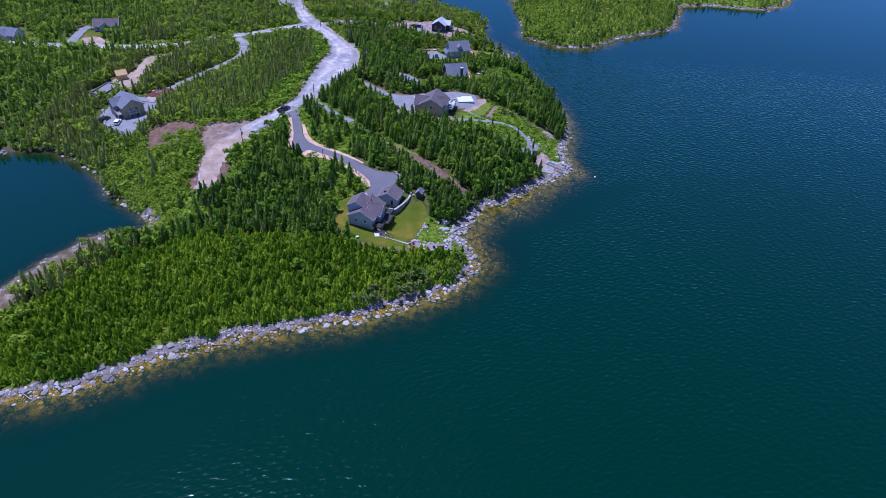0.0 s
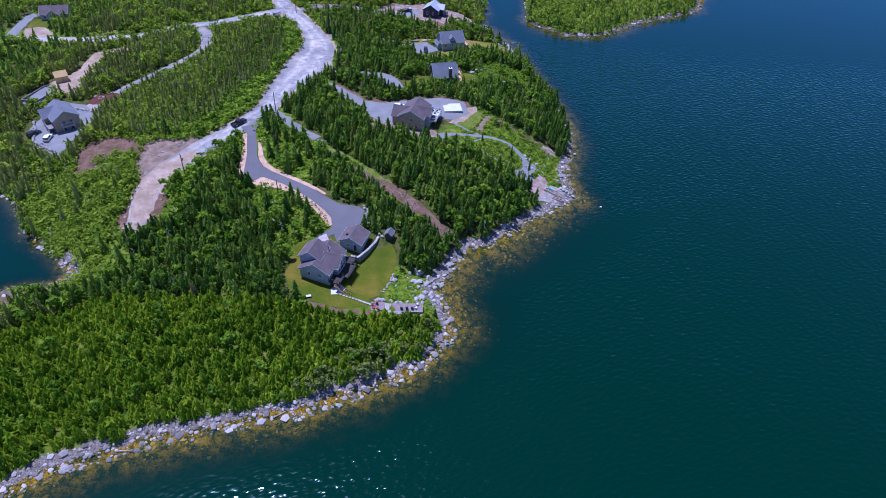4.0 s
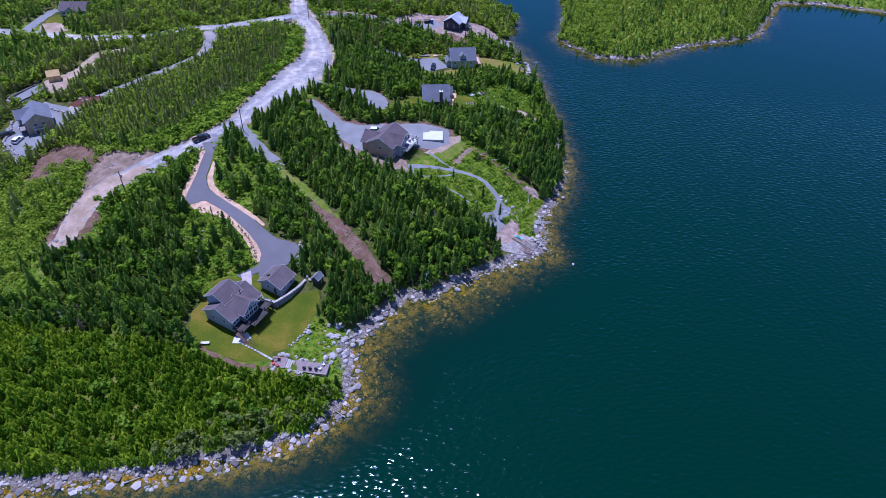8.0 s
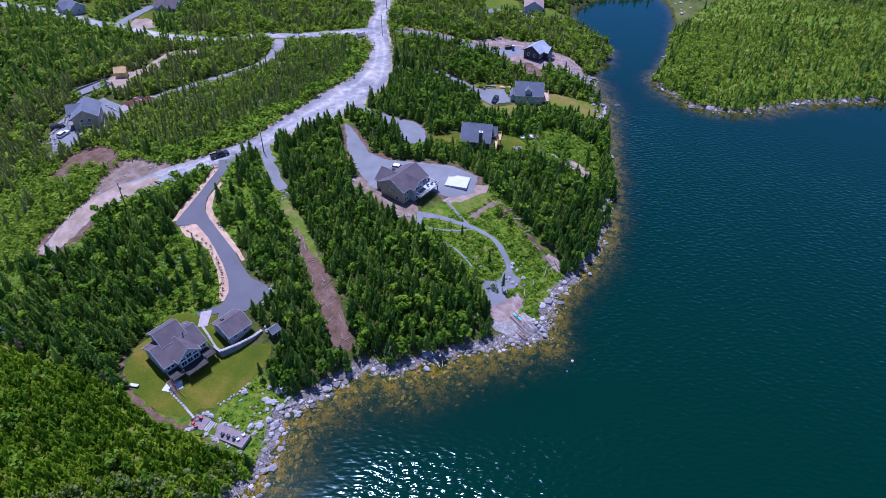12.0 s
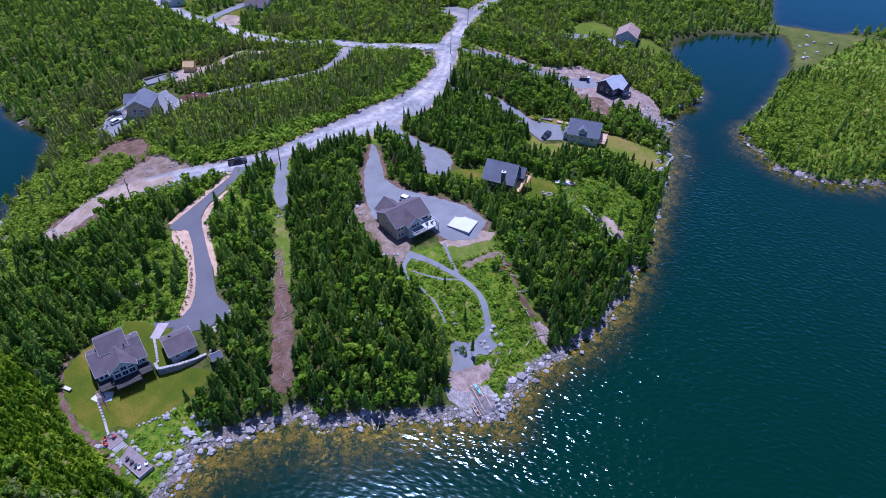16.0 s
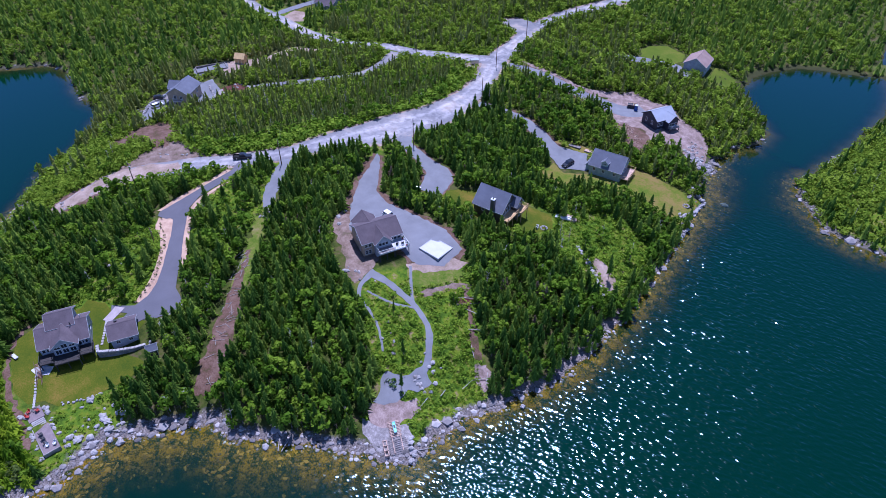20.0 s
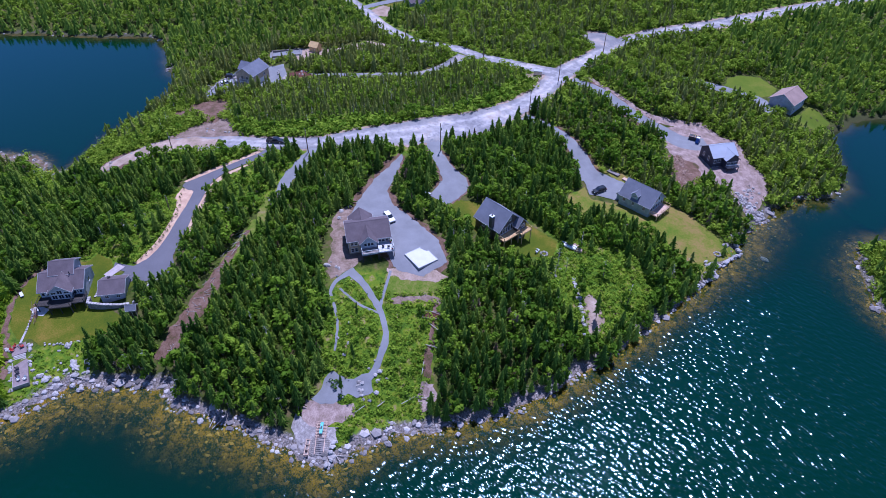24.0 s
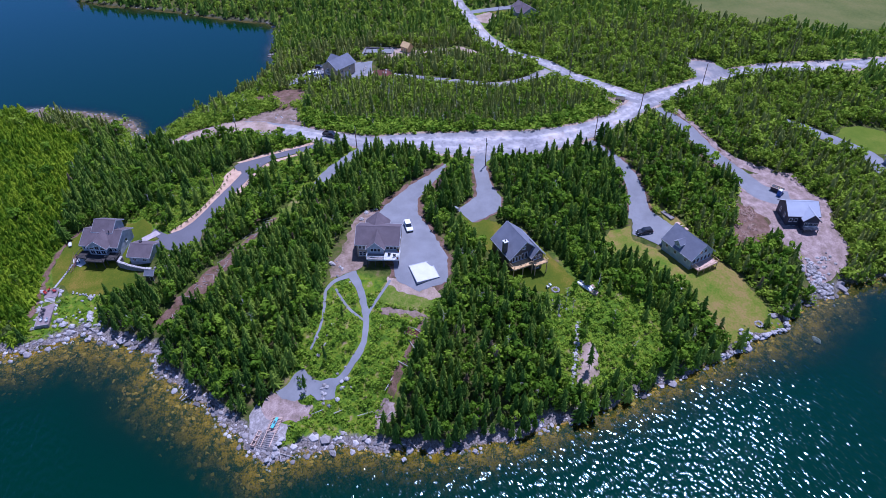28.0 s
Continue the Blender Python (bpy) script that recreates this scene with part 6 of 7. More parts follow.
part("slab", box(-1.0, -0.4, 0.32, 1.0, 0.4, 0.5), SLAB, seat, bevel=0.04)
for s in (-1, 1):
    part("leg", box(s * 0.7 - 0.15, -0.3, 0, s * 0.7 + 0.15, 0.3, 0.317), STONE, seat)
bed = thing("garden_bed", "timber edged raised garden bed in the meadow", "garden bed", 20.6, 256.2, None, 60)
for g in (box(-3, -1.2, 0, 3, -1.08, 0.35), box(-3, 1.08, 0, 3, 1.2, 0.35), box(-3, -1.08, 0, -2.88, 1.08, 0.35), box(2.88, -1.08, 0, 3, 1.08, 0.35)):
    part("plank", g, DECKWOOD, bed)
part("soil", box(-2.87, -1.07, 0, 2.87, 1.07, 0.25), REDDIRT, bed)
pal = thing("pallet", "pale timber pallet lying in the meadow", "pallet", 17.0, 247.6, None, 30)
for k in range(6):
    part("slat", box(-0.6, -0.55 + 0.2 * k, 0.12, 0.6, -0.4 + 0.2 * k, 0.15), CEDAR, pal)
for k in (-0.55, 0.0, 0.5):
    part("bearer", box(k, -0.55, 0.0, k + 0.08, 0.6, 0.117), CEDAR, pal)

trl = thing("cargo_trailer", "grey covered cargo trailer parked at the junction", "trailer", -88.3, 344.2, None, 60, "", -0.1)
part("box_body", box(-1.7, -0.95, 0.5, 1.7, 0.95, 2.1), STEEL, trl, bevel=0.05)
part("drawbar", box(1.7, -0.08, 0.45, 2.7, 0.08, 0.55), DARK, trl)
wheels(trl, (-0.2,), 1.1, 0.33)
tk = thing("propane_tank", "pale horizontal propane tank beside the gravel pad", "tank", -24.6, 271.8, None, 40)
part("tank_body", rod((-1.1, 0, 0.75), (1.1, 0, 0.75), 0.5, 14), STEEL, tk)
for s_ in (-0.7, 0.7):
    part("foot", box(s_ - 0.1, -0.35, 0, s_ + 0.1, 0.35, 0.3), STONE, tk)
boulder(-70.4, 227.6, 0.9, "pale boulder at the corner of the driveway", "roadside rocks", True)
for bx, by, br in ((26.9, 487.9, 1.0), (24.5, 484.7, 0.8), (28.2, 493.8, 0.8), (30.3, 471.6, 1.1), (31.4, 474.0, 0.9), (23.0, 500.5, 0.8), (33.0, 483.0, 0.7), (29.0, 478.0, 0.6), (35.0, 497.0, 0.9)):
    boulder(bx, by, br, "pale boulder in the flat marsh", "marsh rocks", True)
for bx, by, br in ((-5.5, 236.1, 0.8), (-27.1, 245.8, 0.7), (-24, 244.4, 0.8), (-28.4, 248.6, 0.6), (29.1, 239.2, 0.7), (29.4, 237.9, 0.5), (30.9, 238.0, 0.6), (33.4, 236.8, 0.6), (34.4, 235.0, 0.5), (43.0, 225.6, 0.6), (27.4, 356.6, 0.9), (48.5, 250.5, 0.6)):
    boulder(bx, by, br, "pale loose boulder beside the yard or path", "yard boulders", True, 0.0 if bx > 45 else None)
stone_row("rock_row", "low row of pale rocks edging the dry lawn", "rocks", [(-2.4, 319.8), (1.9, 321.6), (5.4, 324.3), (10.3, 327.1)], 0.4, 0.4, 1)
stone_row("rock_row", "row of pale rocks edging the gravel yard", "rocks", [(-141.3, 249), (-135, 247.9), (-129.7, 246.8), (-127.7, 248.9), (-125.8, 253.3)], 0.5, 0.6, 1)
stone_row("rock_row", "bank of pale rocks below the yard by the bay", "rocks", [(-148, 237.5), (-143.5, 230.7), (-141, 225), (-135, 221.4), (-129, 218), (-124.6, 212)], 0.55, 0.8, 1)
stone_row("groyne", "short groyne of pale boulders beside the slipway", "groyne", [(40.4, 225.0), (42.4, 224.3), (44.4, 223.0), (45.8, 221.8)], 0.6, 0.9, 2)
# sea walls, rock rows and loose boulders
stone_row("sea_wall", "pale boulder sea wall at the lawn's end", "wall", [(31.2, 328.5), (29.2, 335.0), (27.0, 338.6), (23.8, 337.2)], 0.62, 1.1, 2)
stone_row("sea_wall", "pale boulder sea wall round the lawn's corner", "wall", [(24.4, 338.6), (26.2, 341.0), (25.2, 345.0), (23.9, 350.4), (20.2, 351.6)], 0.62, 1.1, 2)
stone_row("rock_row", "row of pale rocks down the slope to the shore", "rocks", [(19.6, 296.0), (25.2, 294.2), (29.9, 292.4), (36.0, 290.0)], 0.55, 0.6, 2)
for cx, cy, n, sp, group, lab in ((5.6, 367.6, 42, 2.8, "shore rubble", "pale broken rock tipped on the shore"), (11.8, 366.6, 44, 2.9, "shore rubble", "pale broken rock tipped on the shore"), (2.6, 373.5, 14, 3.2, "shore rubble", "pale broken rock tipped on the shore"), (-138, 222, 16, 6.0, "yard boulders", "pale boulder edging the gravel yard"), (-133.5, 258.5, 9, 3.0, "yard boulders", "pale boulder beside the red soil"),
                                   (-41.0, 229.8, 16, 2.2, "slash rocks", "pale rock at the end of the gravel spur"), (-84, 181, 10, 4.0, "roadside rocks", "grey rock at the end of the road"), (15.6, 290.4, 16, 2.6, "slope rocks", "pale rock in the bushes below the lawn"),
                                   (32, 233, 10, 2.0, "path boulders", "grey boulder beside the footpath"), (-2, 236, 7, 4.5, "yard boulders", "grey boulder beside the yard"), (20, 238, 9, 7.0, "meadow rocks", "pale rock in the meadow"), (-48, 190, 9, 6.0, "garden rocks", "pale rock in the overgrown garden"), (-90, 219, 9, 6.0, "roadside rocks", "grey rock on the cleared slope"), (-70, 232, 3, 2.0, "roadside rocks", "pale rock beside the driveway")):
    for k in range(n):
        px, py = cx + rrng.gauss(0, sp * 0.6), cy + rrng.gauss(0, sp * 0.6)
        boulder(px, py, rrng.uniform(0.25, 0.6) if n < 40 else rrng.uniform(0.35, 0.85), lab, group, rrng.random() < 0.6)

# ---- vegetation ----
rng = np.random.default_rng(7)


def conifer(seed, levels, tips, slim, foot=0.06, ragged=0.25, twigs=0):
    """A conifer one unit high: tapered trunk and jagged tiers of drooping boughs. Returns vertices, triangles, tint and material of each triangle."""
    r = np.random.default_rng(seed)
    v, f, tint, mat = [], [], [], []
    for k in range(4):
        a = k * math.pi / 2
        v.append((0.016 * math.cos(a), 0.016 * math.sin(a), 0.0)), tint.append(0)
    v.append((0, 0, 0.97)), tint.append(0)
    for k in range(4):
        f.append((k, (k + 1) % 4, 4)), mat.append(1)
    rise = 1.7 * (0.94 - foot) / levels
    for i in range(levels):
        h = foot + (0.90 - foot) * (i / (levels - 1)) ** 0.9
        reach = slim * (1.0 - h) ** 0.8 * r.uniform(0.82, 1.18) + 0.022
        n = max(4, round(tips * (1.12 - 0.55 * h)))
        turn, lop, way = r.uniform(0, 6.28), reach * r.uniform(0, 0.18), r.uniform(0, 6.28)
        ox, oy = lop * math.cos(way), lop * math.sin(way)
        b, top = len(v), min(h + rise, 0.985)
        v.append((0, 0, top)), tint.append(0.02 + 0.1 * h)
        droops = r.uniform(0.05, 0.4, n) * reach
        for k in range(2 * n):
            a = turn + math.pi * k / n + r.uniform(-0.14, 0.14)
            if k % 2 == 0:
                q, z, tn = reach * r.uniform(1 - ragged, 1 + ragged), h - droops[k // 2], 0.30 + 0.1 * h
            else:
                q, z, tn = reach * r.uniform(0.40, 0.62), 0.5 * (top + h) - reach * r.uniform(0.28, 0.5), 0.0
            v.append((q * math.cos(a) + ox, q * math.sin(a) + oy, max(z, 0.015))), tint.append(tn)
        f += [(b, b + 1 + k, b + 1 + (k + 1) % (2 * n)) for k in range(2 * n)]
        mat += [0] * (2 * n)
    for k in range(twigs):
        a, h, L, b = r.uniform(0, 6.28), r.uniform(0.06, foot), slim * r.uniform(0.4, 0.9), len(v)
        for q, s, dz in ((0.0, 0.0, 0.006), (0.0, 0.0, -0.006), (1.0, r.uniform(-0.2, 0.2), r.uniform(-0.05, 0.03))):
            v.append((L * q * math.cos(a + s), L * q * math.sin(a + s), h + dz)), tint.append(0)
        f.append((b, b + 1, b + 2)), mat.append(1)
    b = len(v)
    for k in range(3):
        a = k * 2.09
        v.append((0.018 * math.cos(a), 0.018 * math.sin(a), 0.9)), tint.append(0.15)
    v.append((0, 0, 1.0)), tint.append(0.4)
    for k in range(3):
        f.append((b + k, b + (k + 1) % 3, b + 3)), mat.append(0)
    return np.array(v), np.array(f), np.array(tint), np.array(mat)


def broadleaf(seed, leaves, spread_, low, trunk=True, size=0.085, corners=4):
    """A leafy tree or bush one unit high: trunk, a few limbs and lobes of small leaf sprays."""
    r = np.random.default_rng(seed)
    v, f, tint, mat = [], [], [], []

    def limb(p, q, w):
        b = len(v)
        for k in range(3):
            a = k * 2.094
            v.append((p[0] + w * math.cos(a), p[1] + w * math.sin(a), p[2])), tint.append(0)
        v.append(q), tint.append(0)
        for k in range(3):
            f.append((b + k, b + (k + 1) % 3, b + 3)), mat.append(1)

    lobes = []
    for k in range(r.integers(4, 7)):
        a, d = r.uniform(0, 6.28), spread_ * r.uniform(0.25, 0.8)
        z = low + (0.9 - low) * r.uniform(0.2, 0.85)
        lobes.append((d * math.cos(a), d * math.sin(a), z, spread_ * r.uniform(0.38, 0.62)))
    lobes.append((0, 0, 0.80, spread_ * 0.5))
    if trunk:
        limb((0, 0, 0), (0, 0, 0.8), 0.022)
        for lb in lobes[:4]:
            limb((0, 0, 0.3), lb[:3], 0.012)
    for k in range(leaves):
        lb = lobes[r.integers(len(lobes))]
        n = r.normal(size=3)
        n /= np.linalg.norm(n)
        if n[2] < -0.3:
            n[2] *= -1
        c = np.array(lb[:3]) + n * lb[3] * r.uniform(0.7, 1.08) * np.array((1, 1, 0.8))
        c[2] = min(max(c[2], 0.02), 1.02)
        u = np.cross(n, r.normal(size=3))
        u /= np.linalg.norm(u)
        w = np.cross(n + 0.5 * r.normal(size=3), u)
        w /= np.linalg.norm(w) + 1e-9
        s = size * r.uniform(0.7, 1.5)
        b = len(v)
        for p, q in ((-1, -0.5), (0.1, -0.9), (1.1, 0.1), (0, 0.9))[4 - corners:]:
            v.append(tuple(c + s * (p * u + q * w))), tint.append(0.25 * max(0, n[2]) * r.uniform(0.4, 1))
        f += [(b, b + 1, b + 2), (b, b + 2, b + 3)][:corners - 2]
        mat += [0, 0][:corners - 2]
    return np.array(v), np.array(f), np.array(tint), np.array(mat)


def snag(seed):
    """A bare dead trunk with stubs."""
    r = np.random.default_rng(seed)
    v, f = [], []
    for p, q, w in [((0, 0, 0), (0.02, 0.01, 1.0), 0.018)] + [((0, 0, h), (0.13 * math.cos(a), 0.13 * math.sin(a), h + 0.04), 0.007) for h, a in zip(np.linspace(0.35, 0.9, 9), r.uniform(0, 6.28, 9))]:
        b = len(v)
        for k in range(3):
            a = k * 2.094
            v.append((p[0] + w * math.cos(a), p[1] + w * math.sin(a), p[2]))
        v.append(q)
        f += [(b + k, b + (k + 1) % 3, b + 3) for k in range(3)]
    return np.array(v), np.array(f), np.zeros(len(v)), np.ones(len(f), int)


def scatter(name, protos, x, y, high, wide, tint, mats, label, category):
    """Plants of one kind, joined into one growth."""
    z = height(x, y) - 0.1
    which, turn = rng.integers(len(protos), size=len(x)), rng.uniform(0, 6.283, len(x))
    V, F, T, M, base = [], [], [], [], 0
    for k, (pv, pf, pt, pm) in enumerate(protos):
        i = np.nonzero(which == k)[0]
        if not len(i):
            continue
        c, s, w, h = np.cos(turn[i])[:, None], np.sin(turn[i])[:, None], wide[i][:, None], high[i][:, None]
        lean = rng.normal(0, 0.03, (len(i), 2))
        X = (pv[:, 0] * c - pv[:, 1] * s) * w + x[i][:, None] + lean[:, :1] * pv[:, 2] * h
        Y = (pv[:, 0] * s + pv[:, 1] * c) * w + y[i][:, None] + lean[:, 1:] * pv[:, 2] * h
        V.append(np.stack([X, Y, pv[:, 2] * h + z[i][:, None]], -1).reshape(-1, 3))
        F.append((pf[None] + (base + np.arange(len(i)) * len(pv))[:, None, None]).reshape(-1, 3))
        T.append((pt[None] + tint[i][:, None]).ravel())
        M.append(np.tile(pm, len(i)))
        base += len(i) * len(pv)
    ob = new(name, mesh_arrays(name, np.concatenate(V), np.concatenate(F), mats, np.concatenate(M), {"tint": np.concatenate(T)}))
    return tagged(ob, label, category, kind="stuff")


MEADOW = [(-2, 239), (3, 249), (12, 262), (17, 262), (25, 255), (33, 249), (43, 243), (42, 226), (38, 221), (31, 226), (19, 228)]
GARDEN = [(-38.6, 176), (-47, 182), (-53, 190), (-57, 202), (-52, 203), (-42, 199.5), (-31, 190.5), (-31, 182)]
SPUR = [(-60.6, 223), (-61.6, 238), (-55.8, 239), (-38.3, 226), (-39.8, 206), (-52.7, 211.5)]
CENTRAL = [(-73.5, 230), (-88, 227), (-109, 228), (-128, 248), (-106, 304), (-113, 329), (-86, 351), (-72.7, 328), (-69, 297), (-72, 269), (-68.5, 247)]
ESLOPE = [(8, 291), (6, 306), (16, 316), (30, 318), (37, 302), (39, 289), (24, 288)]
YOUNG = [(-200, 40), (-112, 125), (-96, 145), (-86, 152), (-66, 152), (-40, 157), (-28, 158), (-15, 160), (-8, 160), (6, 158), (14, 140), (-20, 100), (-120, 30)]
BUSHY_W = [(-128, 195), (-112, 226), (-92, 226), (-89, 212), (-92, 198), (-84, 172), (-70, 168), (-84, 158), (-100, 156)]
BETWEEN = [(-14, 296), (-16, 312), (-2, 319), (10, 322), (16, 316), (4, 304), (4, 300)]
ROCKY_GARDEN = [(-10, 165.5), (-9, 176), (2, 176), (9, 168), (9, 158), (-1, 160)]
BOG = [(-185, 412), (-178, 530), (-120, 510), (-126, 460), (-142, 432)]


opening = np.zeros(GX.shape)
for z_, k in ((MEADOW, 1), (GARDEN, 1), (SPUR, 1), (ESLOPE, 1), (BETWEEN, 1), (ROCKY_GARDEN, 1), (BUSHY_W, 1), (CENTRAL, 0.5), (BOG, 0.2), (YOUNG, 0.65), (along(MAIN_ROAD, 26), 0.9), (along(NW_ROAD, 18), 0.8), ([(24, 345), (24, 520), (270, 520), (270, 345)], 1)):
    opening = np.maximum(opening, k * np.clip(1 - poly_sd(z_, GX, GY) / 3, 0, 1))
at_ = ground.data.attributes.new("grove", "FLOAT", "POINT")
at_.data.foreach_set("value", (1 - opening).astype(np.float32).ravel())


def jitter(x0, x1, y0, y1, step):
    X, Y = np.meshgrid(np.arange(x0, x1, step), np.arange(y0, y1, step))
    X, Y = X.ravel(), Y.ravel()
    return X + rng.uniform(-0.5, 0.5, X.shape) * step, Y + rng.uniform(-0.5, 0.5, Y.shape) * step


def free(x, y, d, margin=0.0):
    overhang = (x < -104) | ((y > 247) & (x > 18)) | (y > 360)
    ok = d > np.where(overhang, np.where(x < -104, 0.3, 0.7), np.where((y < 170) & (x < 14), 4.0, 2.7)) + 0.9 * wiggle(x, y, 3.1)
    for poly, m in CLEAR:
        near = (x > min(p[0] for p in poly) - 4) & (x < max(p[0] for p in poly) + 4) & (y > min(p[1] for p in poly) - 4) & (y < max(p[1] for p in poly) + 4) & ok
        if near.any():
            i = np.nonzero(near)[0]
            ok[i] = poly_sd(poly, x[i], y[i]) > m + margin
    return ok


def inside(poly, x, y, m=0.0):
    return poly_sd(poly, x, y) < m


SPRUCES = [conifer(11 + k, 12, 8, 0.23, 0.12, 0.42) for k in range(8)]
FIRS = [conifer(31 + k, 7, 8, 0.40, 0.03, 0.45) for k in range(8)]
EDGES = [conifer(171 + k, 11, 7, 0.21, 0.34, 0.35, 16) for k in range(5)]
MIDS = [conifer(21 + k, 8, 6, 0.23, 0.08, 0.3) for k in range(6)]
FARS = [conifer(51 + k, 4, 5, 0.28, 0.06, 0.4) for k in range(6)]
LOWFIRS = [conifer(61 + k, 4, 4, 0.34, 0.05, 0.4) for k in range(6)]
THIN = [conifer(71 + k, 9, 5, 0.15, 0.25, 0.45) for k in range(5)]
TREES = [broadleaf(91 + k, 88, 0.36, 0.25, True, 0.072) for k in range(5)]
BUSHES = [broadleaf(111 + k, 34, 0.62, 0.05, False, 0.12) for k in range(6)]
FARTREES = [broadleaf(131 + k, 60, 0.40, 0.16, True, 0.115, 3) for k in range(6)]
FARBUSHES = [broadleaf(141 + k, 34, 0.62, 0.05, False, 0.165, 3) for k in range(6)]
SNAGS = [snag(151 + k) for k in range(4)]

# near growth
x, y = jitter(-165, 24, 55, 440, 1.72)
xb, yb = jitter(24, 60, 190, 340, 1.72)
x, y = np.concatenate([x, xb]), np.concatenate([y, yb])
d = shore(x, y)
ok = free(x, y, d, 0.9)
x, y, d = x[ok], y[ok], d[ok]
young, meadow, garden, spur = inside(YOUNG, x, y), inside(MEADOW, x, y), inside(GARDEN, x, y), inside(SPUR, x, y)
central, eslope, bushy, between, rocky = inside(CENTRAL, x, y), inside(ESLOPE, x, y), inside(BUSHY_W, x, y), inside(BETWEEN, x, y), inside(ROCKY_GARDEN, x, y)
verge = np.zeros(x.shape, bool)
for line, reach in ((MAIN_ROAD, 7.0), (NW_ROAD, 4.0)):
    verge |= poly_sd(along(line, 2.0 * reach + 12), x, y) < 0
low = meadow | garden | spur | bushy | eslope | rocky
u = rng.random(x.shape)
patchy = wiggle(x, y, 9.0)
fir = young & (u < 0.95) & ~rocky
mixed = ~young & ~low
spruce = mixed & ~central & ~(verge & (x < -66)) & (u < np.where(y > 330, 0.12, np.where(x < -90, 0.40, np.where(y > 264, 0.64, 0.76))))
spruce |= low & ~meadow & ~rocky & (u < np.where(eslope, 0.04, np.where(bushy, 0.03, 0.10)))
thin = (central & (u < 0.62) & ~verge) | (mixed & ~central & (y > 330) & (u >= 0.12) & (u < 0.42)) | (mixed & ~central & (y <= 330) & (x < -90) & (u >= 0.40) & (u < 0.68))
leafy_tree = (young & ~fir & ~rocky) | (mixed & ~spruce & ~thin & ~verge & (u > np.where((y < 330) & (x > -90), np.where(y > 264, 0.64, 0.76), np.where(y > 330, 0.66, 0.80)))) | (meadow & (u < 0.03)) | (low & ~meadow & ~rocky & (u > np.where(eslope, 0.97, 0.90))) | (central & (u > 0.74)) | (verge & (x < -66) & (u > 0.8))


single = spruce & (d < 12) & (y > 172) & (y < 325) & (x > -15)
single &= np.cumsum(single) <= 230
single_leafy = leafy_tree & (y > 160) & (y < 330) & (x > -60)
single_leafy &= np.cumsum(single_leafy) <= 60
spruce &= ~single
leafy_tree &= ~single_leafy


def size(mask, lo, hi):
    return rng.uniform(lo, hi, mask.sum()) * (1 + 0.12 * patchy[mask])


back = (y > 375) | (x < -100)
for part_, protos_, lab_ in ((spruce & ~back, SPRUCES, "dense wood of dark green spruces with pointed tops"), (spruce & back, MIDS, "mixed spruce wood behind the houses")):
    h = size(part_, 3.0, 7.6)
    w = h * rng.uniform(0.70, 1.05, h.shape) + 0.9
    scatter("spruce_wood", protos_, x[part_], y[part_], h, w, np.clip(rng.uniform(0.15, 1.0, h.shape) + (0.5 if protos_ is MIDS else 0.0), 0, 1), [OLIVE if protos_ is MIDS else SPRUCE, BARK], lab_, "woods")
xf, yf = jitter(-140, 14, 55, 165, 1.4)
df = shore(xf, yf)
kf = inside(YOUNG, xf, yf) & ~inside(ROCKY_GARDEN, xf, yf)
xf, yf, df = xf[kf], yf[kf], df[kf]
kf = free(xf, yf, df, 0.7) & (rng.random(xf.shape) < 0.94)
xf, yf = xf[kf], yf[kf]
h = rng.uniform(1.9, 4.4, xf.shape) * (1 + 0.14 * wiggle(xf, yf, 6.0))
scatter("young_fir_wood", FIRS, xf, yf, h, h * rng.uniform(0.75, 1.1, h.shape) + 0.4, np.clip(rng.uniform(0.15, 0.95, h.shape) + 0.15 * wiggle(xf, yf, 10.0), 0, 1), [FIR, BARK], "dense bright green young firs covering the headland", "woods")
h = size(thin, 3.2, 6.6) * np.where(central[thin], 0.85, 1.0)
scatter("thin_spruce_wood", THIN, x[thin], y[thin], h, h * rng.uniform(0.9, 1.35, h.shape), rng.uniform(0.45, 1.2, h.shape), [OLIVE, SNAG], "thin straggly spruces with bare grey trunks", "woods")
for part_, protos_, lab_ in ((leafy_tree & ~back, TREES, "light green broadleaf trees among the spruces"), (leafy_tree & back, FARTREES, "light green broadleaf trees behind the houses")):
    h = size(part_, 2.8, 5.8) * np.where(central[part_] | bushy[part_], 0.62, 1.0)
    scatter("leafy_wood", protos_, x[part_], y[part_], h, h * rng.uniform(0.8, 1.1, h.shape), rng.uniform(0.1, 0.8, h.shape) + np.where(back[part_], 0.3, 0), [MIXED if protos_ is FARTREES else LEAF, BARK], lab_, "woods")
xs, ys = jitter(-34, 4, 132, 158, 1.6)
ds = shore(xs, ys)
ks = (ds > 2.5) & (ds < 9) & inside([(-34, 124), (-22, 138), (-12, 150), (-4, 156), (6, 156), (6, 140), (-20, 120)], xs, ys) & (rng.random(xs.shape) < 0.6)
xs, ys = xs[ks], ys[ks]
h = rng.uniform(2.5, 4.5, xs.shape)
scatter("scrub_trees", TREES, xs, ys, h, h * 0.9, rng.uniform(0.5, 1.0, xs.shape), [SCRUB, BARK], "greyish olive scrub trees above the shore", "woods")
dead = (u > 0.965) & ~meadow & ~rocky & ~young
h = size(dead, 3.5, 7.0)
scatter("dead_trees", SNAGS, x[dead], y[dead], h, h, np.zeros(h.shape), [SNAG, SNAG], "bare grey dead trunks standing in the woods", "dead trees")

